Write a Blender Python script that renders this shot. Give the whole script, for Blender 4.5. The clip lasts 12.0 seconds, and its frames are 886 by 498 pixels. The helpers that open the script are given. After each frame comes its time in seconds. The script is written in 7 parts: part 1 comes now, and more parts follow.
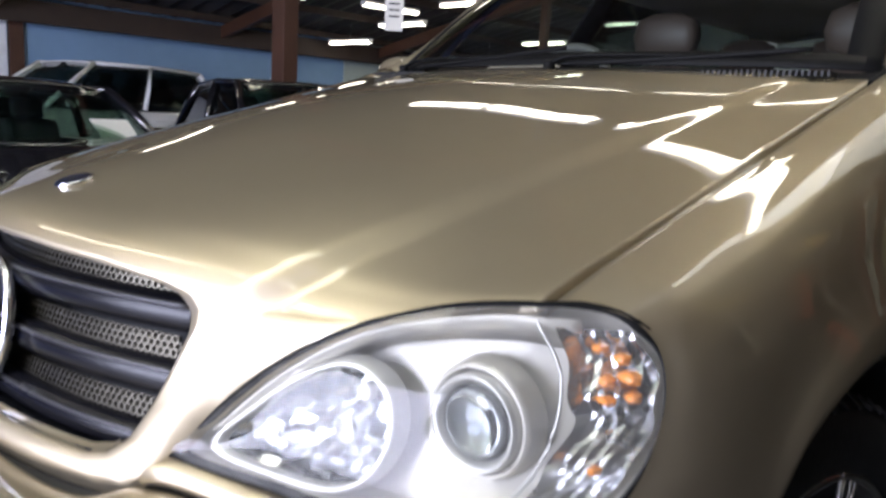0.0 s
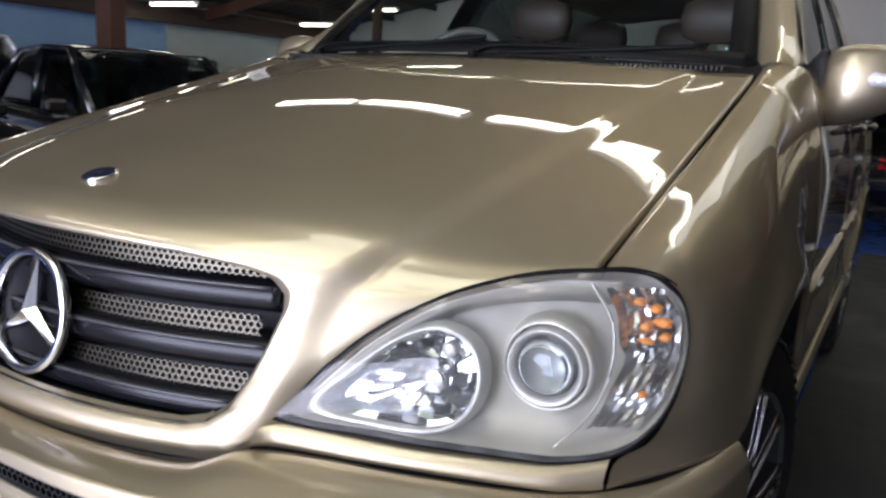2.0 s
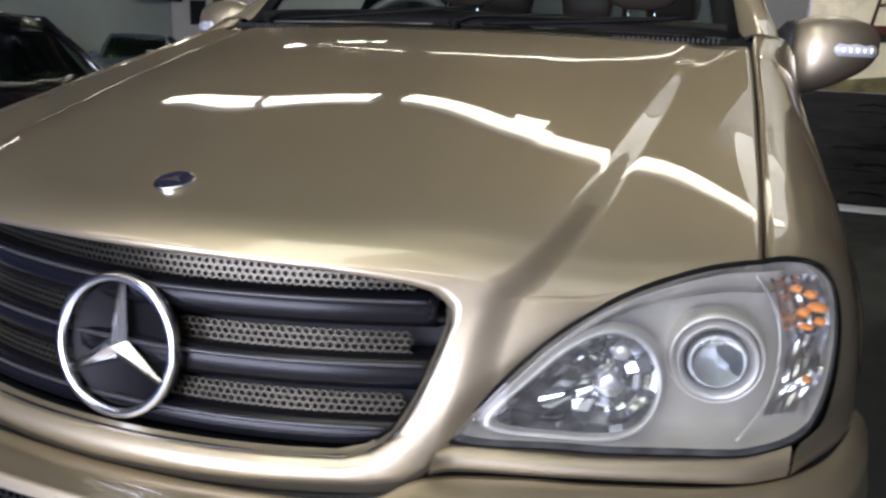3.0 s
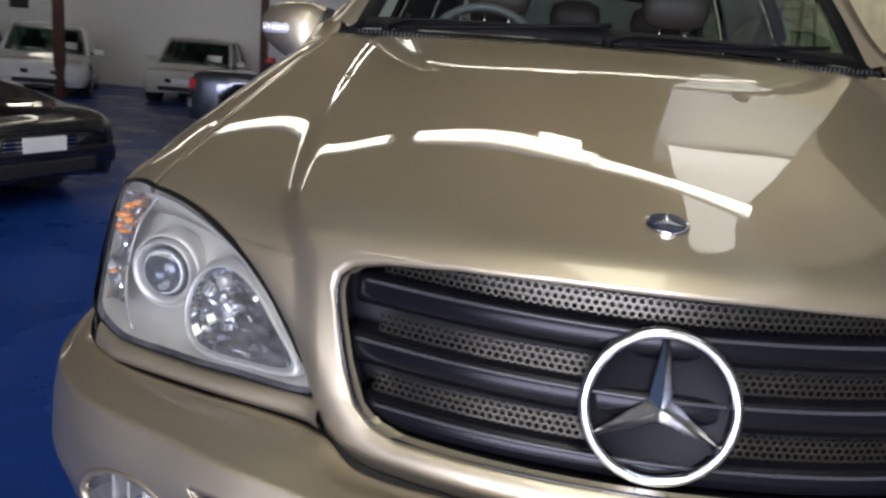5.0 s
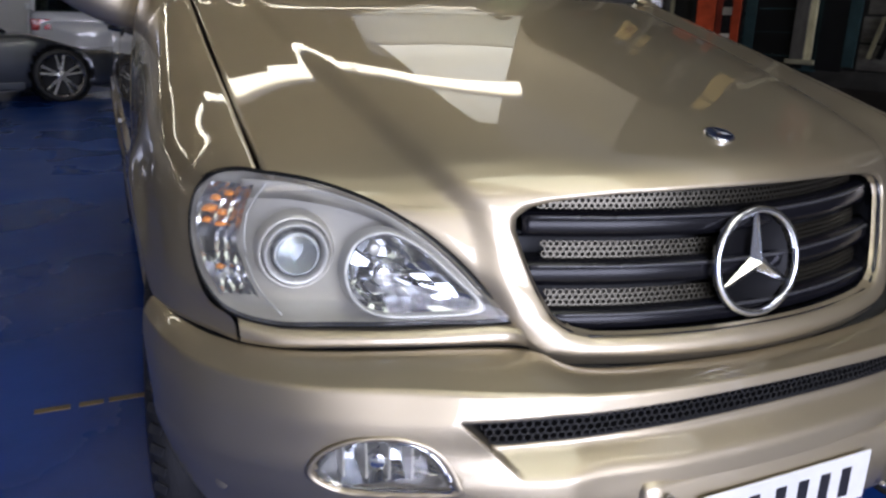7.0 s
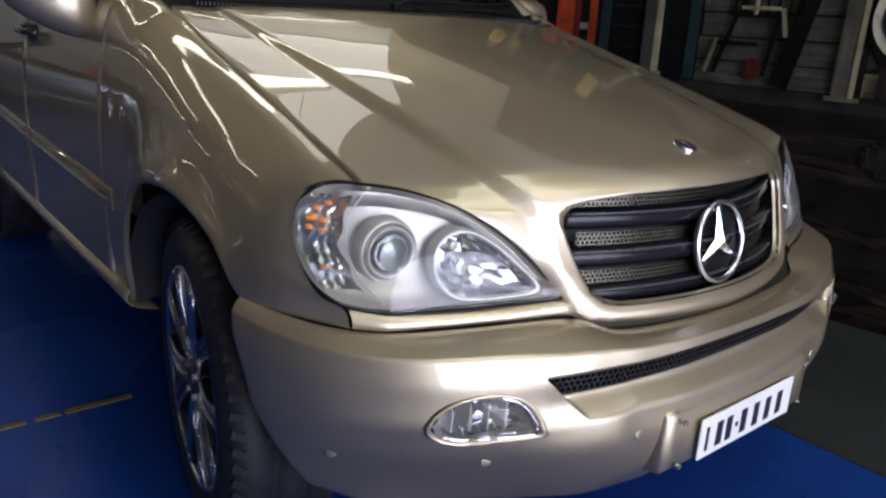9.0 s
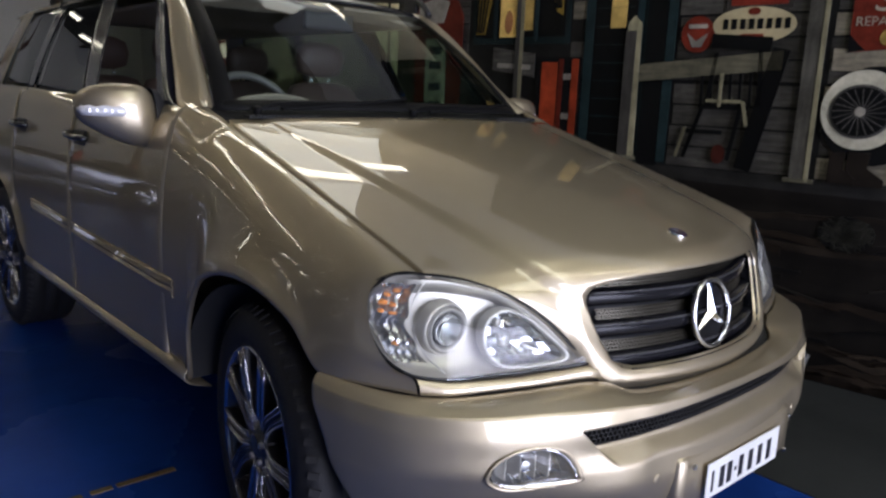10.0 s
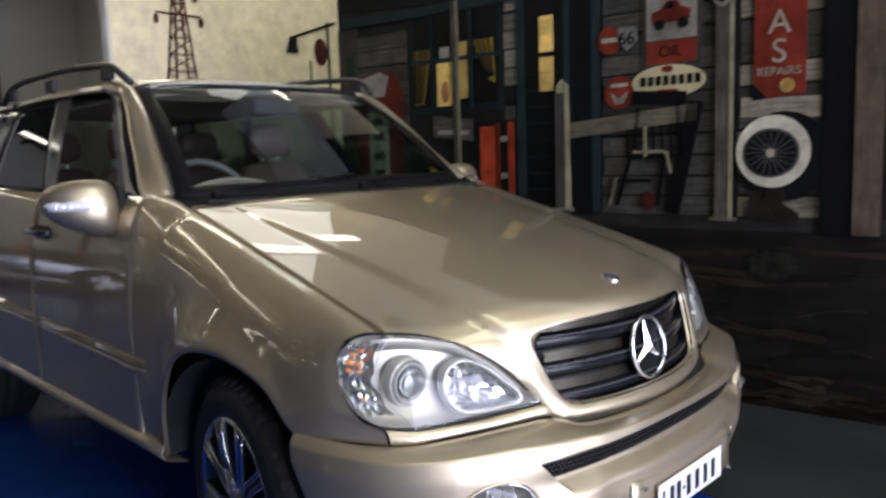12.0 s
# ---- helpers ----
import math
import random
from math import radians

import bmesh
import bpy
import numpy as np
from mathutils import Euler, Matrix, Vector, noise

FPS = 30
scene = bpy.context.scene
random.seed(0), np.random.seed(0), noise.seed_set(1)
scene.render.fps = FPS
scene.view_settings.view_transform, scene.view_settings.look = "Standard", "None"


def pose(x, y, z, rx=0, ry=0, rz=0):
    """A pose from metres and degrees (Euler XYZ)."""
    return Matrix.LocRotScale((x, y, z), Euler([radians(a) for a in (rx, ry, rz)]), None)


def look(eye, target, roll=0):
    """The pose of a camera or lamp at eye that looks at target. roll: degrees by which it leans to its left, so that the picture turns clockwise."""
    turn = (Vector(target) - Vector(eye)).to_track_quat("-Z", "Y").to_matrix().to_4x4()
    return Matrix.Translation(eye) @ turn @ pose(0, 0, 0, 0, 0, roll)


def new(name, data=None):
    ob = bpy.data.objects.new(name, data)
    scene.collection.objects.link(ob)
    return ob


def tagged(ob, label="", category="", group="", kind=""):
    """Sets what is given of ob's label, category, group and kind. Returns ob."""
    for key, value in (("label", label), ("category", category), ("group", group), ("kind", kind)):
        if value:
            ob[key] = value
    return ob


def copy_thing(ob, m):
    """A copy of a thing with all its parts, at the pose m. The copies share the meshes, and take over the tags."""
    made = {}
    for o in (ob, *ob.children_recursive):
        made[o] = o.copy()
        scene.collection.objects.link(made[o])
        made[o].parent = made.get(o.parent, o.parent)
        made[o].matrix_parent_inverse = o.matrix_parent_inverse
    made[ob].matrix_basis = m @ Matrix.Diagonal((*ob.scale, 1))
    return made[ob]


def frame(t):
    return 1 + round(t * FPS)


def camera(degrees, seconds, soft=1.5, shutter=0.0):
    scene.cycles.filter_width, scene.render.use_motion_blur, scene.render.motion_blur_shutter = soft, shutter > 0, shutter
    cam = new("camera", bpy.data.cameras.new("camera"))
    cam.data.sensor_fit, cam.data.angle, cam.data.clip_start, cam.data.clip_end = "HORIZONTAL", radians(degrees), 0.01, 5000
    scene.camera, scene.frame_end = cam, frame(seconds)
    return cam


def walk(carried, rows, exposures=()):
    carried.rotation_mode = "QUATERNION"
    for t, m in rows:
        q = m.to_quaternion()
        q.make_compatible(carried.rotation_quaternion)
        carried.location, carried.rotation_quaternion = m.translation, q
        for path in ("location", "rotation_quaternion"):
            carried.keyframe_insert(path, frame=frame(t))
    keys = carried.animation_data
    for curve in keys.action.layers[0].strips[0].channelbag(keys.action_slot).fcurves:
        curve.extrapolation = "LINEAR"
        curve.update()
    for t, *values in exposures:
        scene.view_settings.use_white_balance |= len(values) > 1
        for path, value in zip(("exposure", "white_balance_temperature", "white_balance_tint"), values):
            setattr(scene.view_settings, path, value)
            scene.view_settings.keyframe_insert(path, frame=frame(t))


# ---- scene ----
cam = camera(60.72, 12.0, soft=2.5, shutter=0.4)
PATH = [  # seconds, place, turn
    (0.0, 1.175, -0.27, 1.124, 80.18, -3.21, 44.64),
    (0.5, 1.254, -0.329, 1.089, 77.7, -2.38, 46.92),
    (1.0, 1.242, -0.42, 1.101, 77.3, -4.52, 45.66),
    (1.5, 1.177, -0.545, 1.133, 78.7, -3.14, 37.37),
    (2.0, 1.055, -0.57, 1.155, 78.38, -3.31, 31.64),
    (2.5, 0.856, -0.623, 1.155, 78.43, -2.76, 23.54),
    (3.0, 0.667, -0.682, 1.179, 75.84, -2.67, 19.45),
    (3.5, 0.449, -0.8, 1.171, 77.14, -1.84, 14.12),
    (3.7, 0.35, -0.822, 1.174, 77.23, -2.66, 13.37),
    (5.3, -0.318, -0.797, 1.166, 76.44, -5.59, 1.74),
    (5.5, -0.411, -0.83, 1.175, 76.11, -5.26, -3.57),
    (6.0, -0.582, -0.882, 1.179, 73.49, -6.58, -8.31),
    (6.5, -0.767, -0.852, 1.144, 74.18, -4.12, -17.51),
    (6.7, -0.846, -0.837, 1.159, 73.18, -2.57, -20.38),
    (8.3, -1.358, -0.948, 1.246, 75.09, -2.9, -35.59),
    (8.5, -1.392, -0.915, 1.233, 74.73, -2.6, -37.41),
    (9.0, -1.484, -0.82, 1.252, 72.81, -3.07, -38.6),
    (9.5, -1.637, -0.826, 1.273, 76.21, -3.54, -42.18),
    (10.0, -1.798, -0.922, 1.344, 78.35, -2.26, -41.34),
    (10.5, -1.831, -1.005, 1.337, 81.01, -1.74, -42.07),
    (11.0, -1.825, -1.108, 1.323, 79.57, -1.57, -38.1),
    (11.5, -1.824, -1.124, 1.355, 80.0, -0.72, -38.82),
    (12.0, -1.918, -1.056, 1.376, 82.95, 1.88, -45.46),
]
EXPOSURES = [(0.0, 0.62), (1.0, 0.47), (2.0, 0.25), (3.5, 0.12), (5.5, 0.00), (8.5, -0.26), (10.5, -0.16), (12.0, 0.12)]
walk(cam, [(r[0], pose(*r[1:])) for r in PATH], EXPOSURES)


# ---------------------------------------------------------------- world and large lights
world = bpy.data.worlds.new("world")
scene.world = world
world.use_nodes = True
_wn = world.node_tree.nodes
_sky = _wn.new("ShaderNodeTexSky")
_sky.sky_type, _sky.sun_disc = "NISHITA", False
_sky.sun_elevation, _sky.sun_rotation = radians(42), radians(270)
_wn["Background"].inputs[1].default_value = 0.10
world.node_tree.links.new(_sky.outputs[0], _wn["Background"].inputs[0])

sun = bpy.data.lights.new("sun", "SUN")
sun.energy, sun.angle, sun.color = 3.0, radians(0.5), (1.0, 0.95, 0.87)
new("sun", sun).matrix_world = look((-7.2, 0.4, 6.5), (0, 0, 0))

TUBE_POWER = 7.0      # emission of the fluorescent tubes
DOOR_POWER = 1420.0    # daylight through the roller-door opening, watts
BAY_FILL_POWER = 60.0       # unseen lamp added over the bay to brighten its painted sky, watts
ROOF_FILL_POWER = 125.0     # unseen lamp added under the roof to brighten the bonnet, watts


# ---------------------------------------------------------------- materials
def nodes_of(m):
    m.use_nodes = True
    t = m.node_tree
    return t, t.nodes["Principled BSDF"]


def mat(name, color, rough=0.5, metal=0.0, coat=0.0, var=0.12, scale=6.0, bump=0.0, bscale=60.0, spec=0.5,
        rvar=0.1, trans=0.0, ior=1.45, aniso_scale=None):
    """A principled material whose colour and gloss wander at two scales, with a fine relief."""
    m = bpy.data.materials.new(name)
    t, p = nodes_of(m)
    p.inputs["Roughness"].default_value = rough
    p.inputs["Metallic"].default_value = metal
    p.inputs["Coat Weight"].default_value = coat
    p.inputs["Coat Roughness"].default_value = 0.03
    p.inputs["Specular IOR Level"].default_value = spec
    p.inputs["Transmission Weight"].default_value = trans
    p.inputs["IOR"].default_value = ior
    co = t.nodes.new("ShaderNodeTexCoord")
    src = co.outputs["Object"]
    if aniso_scale:
        mp = t.nodes.new("ShaderNodeMapping")
        mp.inputs["Scale"].default_value = aniso_scale
        t.links.new(src, mp.inputs[0])
        src = mp.outputs[0]
    n1 = t.nodes.new("ShaderNodeTexNoise")
    n1.inputs["Scale"].default_value, n1.inputs["Detail"].default_value = scale, 5
    n2 = t.nodes.new("ShaderNodeTexNoise")
    n2.inputs["Scale"].default_value, n2.inputs["Detail"].default_value = scale * 9, 3
    t.links.new(src, n1.inputs["Vector"])
    t.links.new(src, n2.inputs["Vector"])
    add = t.nodes.new("ShaderNodeMath")
    add.operation = "MULTIPLY_ADD"
    add.inputs[1].default_value = 0.4
    t.links.new(n2.outputs[0], add.inputs[0])
    t.links.new(n1.outputs[0], add.inputs[2])
    ramp = t.nodes.new("ShaderNodeMapRange")
    ramp.inputs[1].default_value, ramp.inputs[2].default_value = 0.35, 1.05
    ramp.inputs[3].default_value, ramp.inputs[4].default_value = 1 - var, 1 + var
    t.links.new(add.outputs[0], ramp.inputs[0])
    mul = t.nodes.new("ShaderNodeVectorMath")
    mul.operation = "SCALE"
    mul.inputs[0].default_value = color
    t.links.new(ramp.outputs[0], mul.inputs["Scale"])
    t.links.new(mul.outputs[0], p.inputs["Base Color"])
    if rvar:
        rr = t.nodes.new("ShaderNodeMapRange")
        rr.inputs[1].default_value, rr.inputs[2].default_value = 0.3, 0.8
        rr.inputs[3].default_value, rr.inputs[4].default_value = max(0.02, rough * (1 - rvar)), min(1, rough * (1 + rvar))
        t.links.new(n1.outputs[0], rr.inputs[0])
        t.links.new(rr.outputs[0], p.inputs["Roughness"])
    if bump:
        nb = t.nodes.new("ShaderNodeTexNoise")
        nb.inputs["Scale"].default_value, nb.inputs["Detail"].default_value = bscale, 4
        t.links.new(src, nb.inputs["Vector"])
        b = t.nodes.new("ShaderNodeBump")
        b.inputs["Strength"].default_value, b.inputs["Distance"].default_value = bump, 0.01
        t.links.new(nb.outputs[0], b.inputs["Height"])
        t.links.new(b.outputs[0], p.inputs["Normal"])
    return m


def paint(name, color, metal=0.0, rough=0.3, flake=0.0):
    """Car paint: a metallic base under clear coat, with a fine flake."""
    m = mat(name, color, rough, metal, coat=1.0, var=0.04, scale=2.0, rvar=0.05)
    nodes_of(m)[1].inputs["Coat IOR"].default_value = 1.62
    nodes_of(m)[1].inputs["Coat Roughness"].default_value = 0.012
    if metal > 0.6:          # flakes that lie flat: the colour falls off towards grazing view
        nodes_of(m)[1].inputs["Specular Tint"].default_value = (0.32, 0.29, 0.25, 1)
    if flake:
        t, p = nodes_of(m)
        co = t.nodes.new("ShaderNodeTexCoord")
        v = t.nodes.new("ShaderNodeTexVoronoi")
        v.inputs["Scale"].default_value = 900
        t.links.new(co.outputs["Object"], v.inputs["Vector"])
        b = t.nodes.new("ShaderNodeBump")
        b.inputs["Strength"].default_value, b.inputs["Distance"].default_value = flake, 0.001
        t.links.new(v.outputs["Color"], b.inputs["Height"])
        t.links.new(b.outputs[0], p.inputs["Normal"])
    return m


def glass(name, color=(1, 1, 1), rough=0.0, ior=1.45):
    m = bpy.data.materials.new(name)
    t, p = nodes_of(m)
    p.inputs["Base Color"].default_value = (*color, 1)
    p.inputs["Transmission Weight"].default_value = 1
    p.inputs["Roughness"].default_value = rough
    p.inputs["IOR"].default_value = ior
    return m


def thin_glass(name, tint, gloss=0.04, haze=0.0):
    """A pane: mostly clear, tinted, with a mirror-like face."""
    m = bpy.data.materials.new(name)
    m.use_nodes = True
    t = m.node_tree
    t.nodes.remove(t.nodes["Principled BSDF"])
    out = t.nodes["Material Output"]
    tr = t.nodes.new("ShaderNodeBsdfTransparent")
    tr.inputs[0].default_value = (*tint, 1)
    gl = t.nodes.new("ShaderNodeBsdfGlossy")
    gl.inputs["Roughness"].default_value = 0.01
    lw = t.nodes.new("ShaderNodeLayerWeight")
    lw.inputs[0].default_value = 0.5
    pw = t.nodes.new("ShaderNodeMath")
    pw.operation = "POWER"
    pw.inputs[1].default_value = 4.0
    t.links.new(lw.outputs["Facing"], pw.inputs[0])
    fr = t.nodes.new("ShaderNodeMath")
    fr.operation = "MULTIPLY_ADD"
    fr.inputs[1].default_value, fr.inputs[2].default_value = 0.85, gloss
    t.links.new(pw.outputs[0], fr.inputs[0])
    mx = t.nodes.new("ShaderNodeMixShader")
    t.links.new(fr.outputs[0], mx.inputs[0])
    t.links.new(tr.outputs[0], mx.inputs[1])
    t.links.new(gl.outputs[0], mx.inputs[2])
    top = mx.outputs[0]
    if haze:          # a worn, faintly milky face
        df = t.nodes.new("ShaderNodeBsdfDiffuse")
        df.inputs[0].default_value = (0.8, 0.8, 0.78, 1)
        nz = t.nodes.new("ShaderNodeTexNoise")
        nz.inputs["Scale"].default_value = 9
        hz = t.nodes.new("ShaderNodeMapRange")
        hz.inputs[1].default_value, hz.inputs[2].default_value = 0.3, 0.75
        hz.inputs[3].default_value, hz.inputs[4].default_value = haze * 0.5, haze * 1.5
        t.links.new(nz.outputs[0], hz.inputs[0])
        mh = t.nodes.new("ShaderNodeMixShader")
        t.links.new(hz.outputs[0], mh.inputs[0])
        t.links.new(top, mh.inputs[1])
        t.links.new(df.outputs[0], mh.inputs[2])
        top = mh.outputs[0]
    t.links.new(top, out.inputs[0])
    return m


def glow(name, color, strength):
    m = bpy.data.materials.new(name)
    t, p = nodes_of(m)
    p.inputs["Base Color"].default_value = (*color, 1)
    p.inputs["Emission Color"].default_value = (*color, 1)
    p.inputs["Emission Strength"].default_value = strength
    return m


GOLD = paint("champagne_paint", (0.490, 0.420, 0.296), metal=0.90, rough=0.48, flake=0.12)
SATIN_PALE = mat("pale_satin_metal", (0.46, 0.45, 0.41), 0.42, 0.6, var=0.05)
CHROME = mat("chrome", (0.85, 0.86, 0.88), 0.06, 1.0, var=0.03)
BADGE = mat("badge_chrome", (0.82, 0.83, 0.85), 0.20, 1.0, var=0.04)
SATIN = mat("satin_metal", (0.55, 0.55, 0.55), 0.28, 1.0, var=0.05)
BLACK_GLOSS = mat("black_gloss_plastic", (0.012, 0.013, 0.018), 0.16, coat=0.5, var=0.1)
LOUVRE = mat("louvre_plastic", (0.006, 0.006, 0.008), 0.26, var=0.1, spec=0.3)
LOUVRE_GLINT = mat("louvre_edge", (0.05, 0.05, 0.055), 0.3, var=0.1, spec=0.6)
BLACK = mat("black_plastic", (0.015, 0.015, 0.016), 0.55, var=0.2, bump=0.1, bscale=400)
MESH_BLACK = mat("black_mesh", (0.02, 0.02, 0.02), 0.35, metal=0.2)
STEEL_MESH = mat("perforated_steel", (0.085, 0.078, 0.06), 0.36, metal=0.85, var=0.15)
WIPER_BLACK = mat("wiper_black", (0.006, 0.006, 0.006), 0.6, spec=0.12, var=0.2)
SEAL = mat("rubber_seal", (0.006, 0.006, 0.006), 0.7, bump=0.1, spec=0.12)
RUBBER = mat("tyre_rubber", (0.011, 0.011, 0.012), 0.6, var=0.25, scale=14, bump=0.25, bscale=180)
LAMP_LENS = thin_glass("hazed_lamp_lens", (0.93, 0.95, 0.95), 0.03, haze=0.07)
LENS_BULB = glass("projector_glass", (0.80, 0.86, 0.92), 0.02, 1.5)
REFLECTOR = mat("lamp_reflector", (0.44, 0.45, 0.46), 0.07, 1.0, var=0.05)
BEZEL = mat("lamp_bezel", (0.49, 0.465, 0.40), 0.36, 0.5, var=0.08)
AMBER = mat("amber_plastic", (0.70, 0.24, 0.04), 0.2, var=0.1, spec=0.6)
RED_LENS = mat("red_lens", (0.45, 0.01, 0.012), 0.12, coat=0.6)
SCREEN = thin_glass("screen_glass", (0.64, 0.74, 0.68), 0.05)
PRIVACY = thin_glass("privacy_glass", (0.36, 0.40, 0.39))
RIM = mat("alloy_rim", (0.13, 0.13, 0.14), 0.24, 0.85, var=0.1)
SPOKE = mat("dark_alloy", (0.06, 0.06, 0.064), 0.34, 0.8, var=0.1)
RIM_EDGE = mat("machined_alloy", (0.62, 0.62, 0.64), 0.2, 1.0, var=0.06)
LEATHER = mat("brown_leather", (0.060, 0.042, 0.033), 0.5, bump=0.2, bscale=240)
TRIM_DARK = mat("interior_dark", (0.02, 0.021, 0.023), 0.7, bump=0.1, bscale=300)
TRIM_BEIGE = mat("interior_beige", (0.30, 0.26, 0.20), 0.75, bump=0.1, bscale=300)
PLATE_WHITE = mat("plate_white", (0.75, 0.75, 0.73), 0.35)
INK = mat("plate_ink", (0.02, 0.02, 0.025), 0.4)


# ---------------------------------------------------------------- mesh helpers
def mesh_of(name, verts, faces, smooth=True, material=None):
    me = bpy.data.meshes.new(name)
    me.from_pydata([tuple(v) for v in verts], [], [tuple(f) for f in faces])
    me.validate()
    bm = bmesh.new()
    bm.from_mesh(me)
    bmesh.ops.delete(bm, geom=[q for q in bm.verts if not q.link_edges], context="VERTS")
    bm.to_mesh(me)
    bm.free()
    if smooth:
        me.polygons.foreach_set("use_smooth", [True] * len(me.polygons))
    if material:
        me.materials.append(material)
    me.update()
    return me


def thing(name, label, category, at=None, group="", kind=""):
    """An empty at the base of a thing, which parents its parts."""
    ob = tagged(new(name), label, category, group, kind)
    ob.empty_display_size = 0.1
    if at is not None:
        ob.matrix_world = at
    return ob


def piece(name, me, parent, label=""):
    """Links a mesh as one part under a thing or a part."""
    ob = new(name, me)
    ob.parent = parent
    return tagged(ob, label)


def part(name, bm, material, parent, label="", smooth=False):
    me = bpy.data.meshes.new(name)
    bm.normal_update()
    bm.to_mesh(me)
    bm.free()
    me.materials.append(material)
    if smooth:
        me.polygons.foreach_set("use_smooth", [True] * len(me.polygons))
    return piece(name, me, parent, label)


def spline(pts, n, closed=False):
    """n points of a Catmull-Rom curve through pts, even in chord length."""
    p = np.array(pts, float)
    if closed:
        q = np.vstack([p[-1], p, p[0], p[1]])
    else:
        q = np.vstack([2 * p[0] - p[1], p, 2 * p[-1] - p[-2]])
    fine = []
    for i in range(1, len(q) - 2):
        a, b, c, d = q[i - 1:i + 3]
        for s in np.linspace(0, 1, 16, endpoint=False):
            fine.append(0.5 * (2 * b + (c - a) * s + (2 * a - 5 * b + 4 * c - d) * s * s + (3 * b - a - 3 * c + d) * s ** 3))
    fine.append(q[-2])
    fine = np.array(fine)
    run = np.concatenate([[0], np.cumsum(np.linalg.norm(np.diff(fine, axis=0), axis=1))])
    at = np.linspace(0, run[-1], n, endpoint=not closed)
    return np.stack([np.interp(at, run, fine[:, k]) for k in range(p.shape[1])], 1)


def through_rows(rows, n):
    """Catmull-Rom across a list of equally long rows: n rows."""
    q = np.array(rows, float)
    q = np.concatenate([[2 * q[0] - q[1]], q, [2 * q[-1] - q[-2]]])
    out = []
    for u in np.linspace(0, len(rows) - 1, n):
        i = min(int(u), len(rows) - 2)
        s = u - i
        a, b, c, d = q[i:i + 4]
        out.append(0.5 * (2 * b + (c - a) * s + (2 * a - 5 * b + 4 * c - d) * s * s + (3 * b - a - 3 * c + d) * s ** 3))
    return np.array(out)


def grid(rows, close_u=False, flip=False):
    """Verts and faces of a sheet of rows of points."""
    r = np.array(rows)
    n, m = r.shape[:2]
    faces = []
    for i in range(n - 1):
        for j in range(m if close_u else m - 1):
            k = (j + 1) % m
            f = (i * m + j, i * m + k, (i + 1) * m + k, (i + 1) * m + j)
            faces.append(f[::-1] if flip else f)
    return r.reshape(-1, 3), faces


def both(verts, faces):
    """A half and its mirror image across x = 0."""
    v = np.array(verts)
    m = v * (-1, 1, 1)
    n = len(v)
    same = [i if abs(v[i][0]) < 1e-5 else n + i for i in range(n)]
    return np.vstack([v, m]), list(faces) + [tuple(same[i] for i in f[::-1]) for f in faces]


def mirrored(verts, faces):
    return np.array(verts) * (-1, 1, 1), [f[::-1] for f in faces]


def sheet(name, verts, faces, material, parent, label="", thick=0.004, smooth=True):
    ob = piece(name, mesh_of(name, verts, faces, smooth, material), parent, label)
    if thick:
        s = ob.modifiers.new("thickness", "SOLIDIFY")
        s.thickness, s.offset = thick, 0
    return ob


def tube(pts, radius, sides=8, closed=False, flat=1.0):
    """Verts and faces of a tube along points; flat squeezes it across."""
    p = np.array(pts, float)
    n = len(p)
    verts, faces = [], []
    for i in range(n):
        a = p[(i - 1) % n] if (closed or i) else p[0]
        b = p[(i + 1) % n] if (closed or i < n - 1) else p[-1]
        d = b - a
        d = d / (np.linalg.norm(d) + 1e-9)
        ref = np.array((0, 0, 1.0)) if abs(d[2]) < 0.9 else np.array((0, 1.0, 0))
        u = np.cross(d, ref)
        u = u / np.linalg.norm(u)
        w = np.cross(u, d)
        rad = radius[i] if hasattr(radius, "__len__") else radius
        for k in range(sides):
            an = 2 * math.pi * k / sides
            verts.append(p[i] + rad * (math.cos(an) * u + flat * math.sin(an) * w))
    for i in range(n if closed else n - 1):
        for k in range(sides):
            a, b = i * sides + k, i * sides + (k + 1) % sides
            c, d2 = ((i + 1) % n) * sides + (k + 1) % sides, ((i + 1) % n) * sides + k
            faces.append((a, b, c, d2))
    if not closed:
        faces.append(tuple(range(sides - 1, -1, -1)))
        faces.append(tuple((n - 1) * sides + k for k in range(sides)))
    return verts, faces


def bm_box(bm, c, s, rot=None, bevel=0.0):
    """A bevelled block added to bm."""
    r = bmesh.ops.create_cube(bm, size=1)
    vs = r["verts"]
    for v in vs:
        v.co = Vector((v.co.x * s[0], v.co.y * s[1], v.co.z * s[2]))
    if bevel:
        es = list({e for v in vs for e in v.link_edges})
        r = bmesh.ops.bevel(bm, geom=es, offset=bevel, segments=2, affect="EDGES", profile=0.5)
        vs = list({v for f in r["faces"] for v in f.verts} | {v for v in vs if v.is_valid})
    for v in vs:
        co = v.co if rot is None else rot @ v.co
        v.co = co + Vector(c)
    return vs


def block(name, c, s, material, parent, label="", rot=None, bevel=0.004):
    bm = bmesh.new()
    bm_box(bm, c, s, rot, bevel)
    return part(name, bm, material, parent, label)


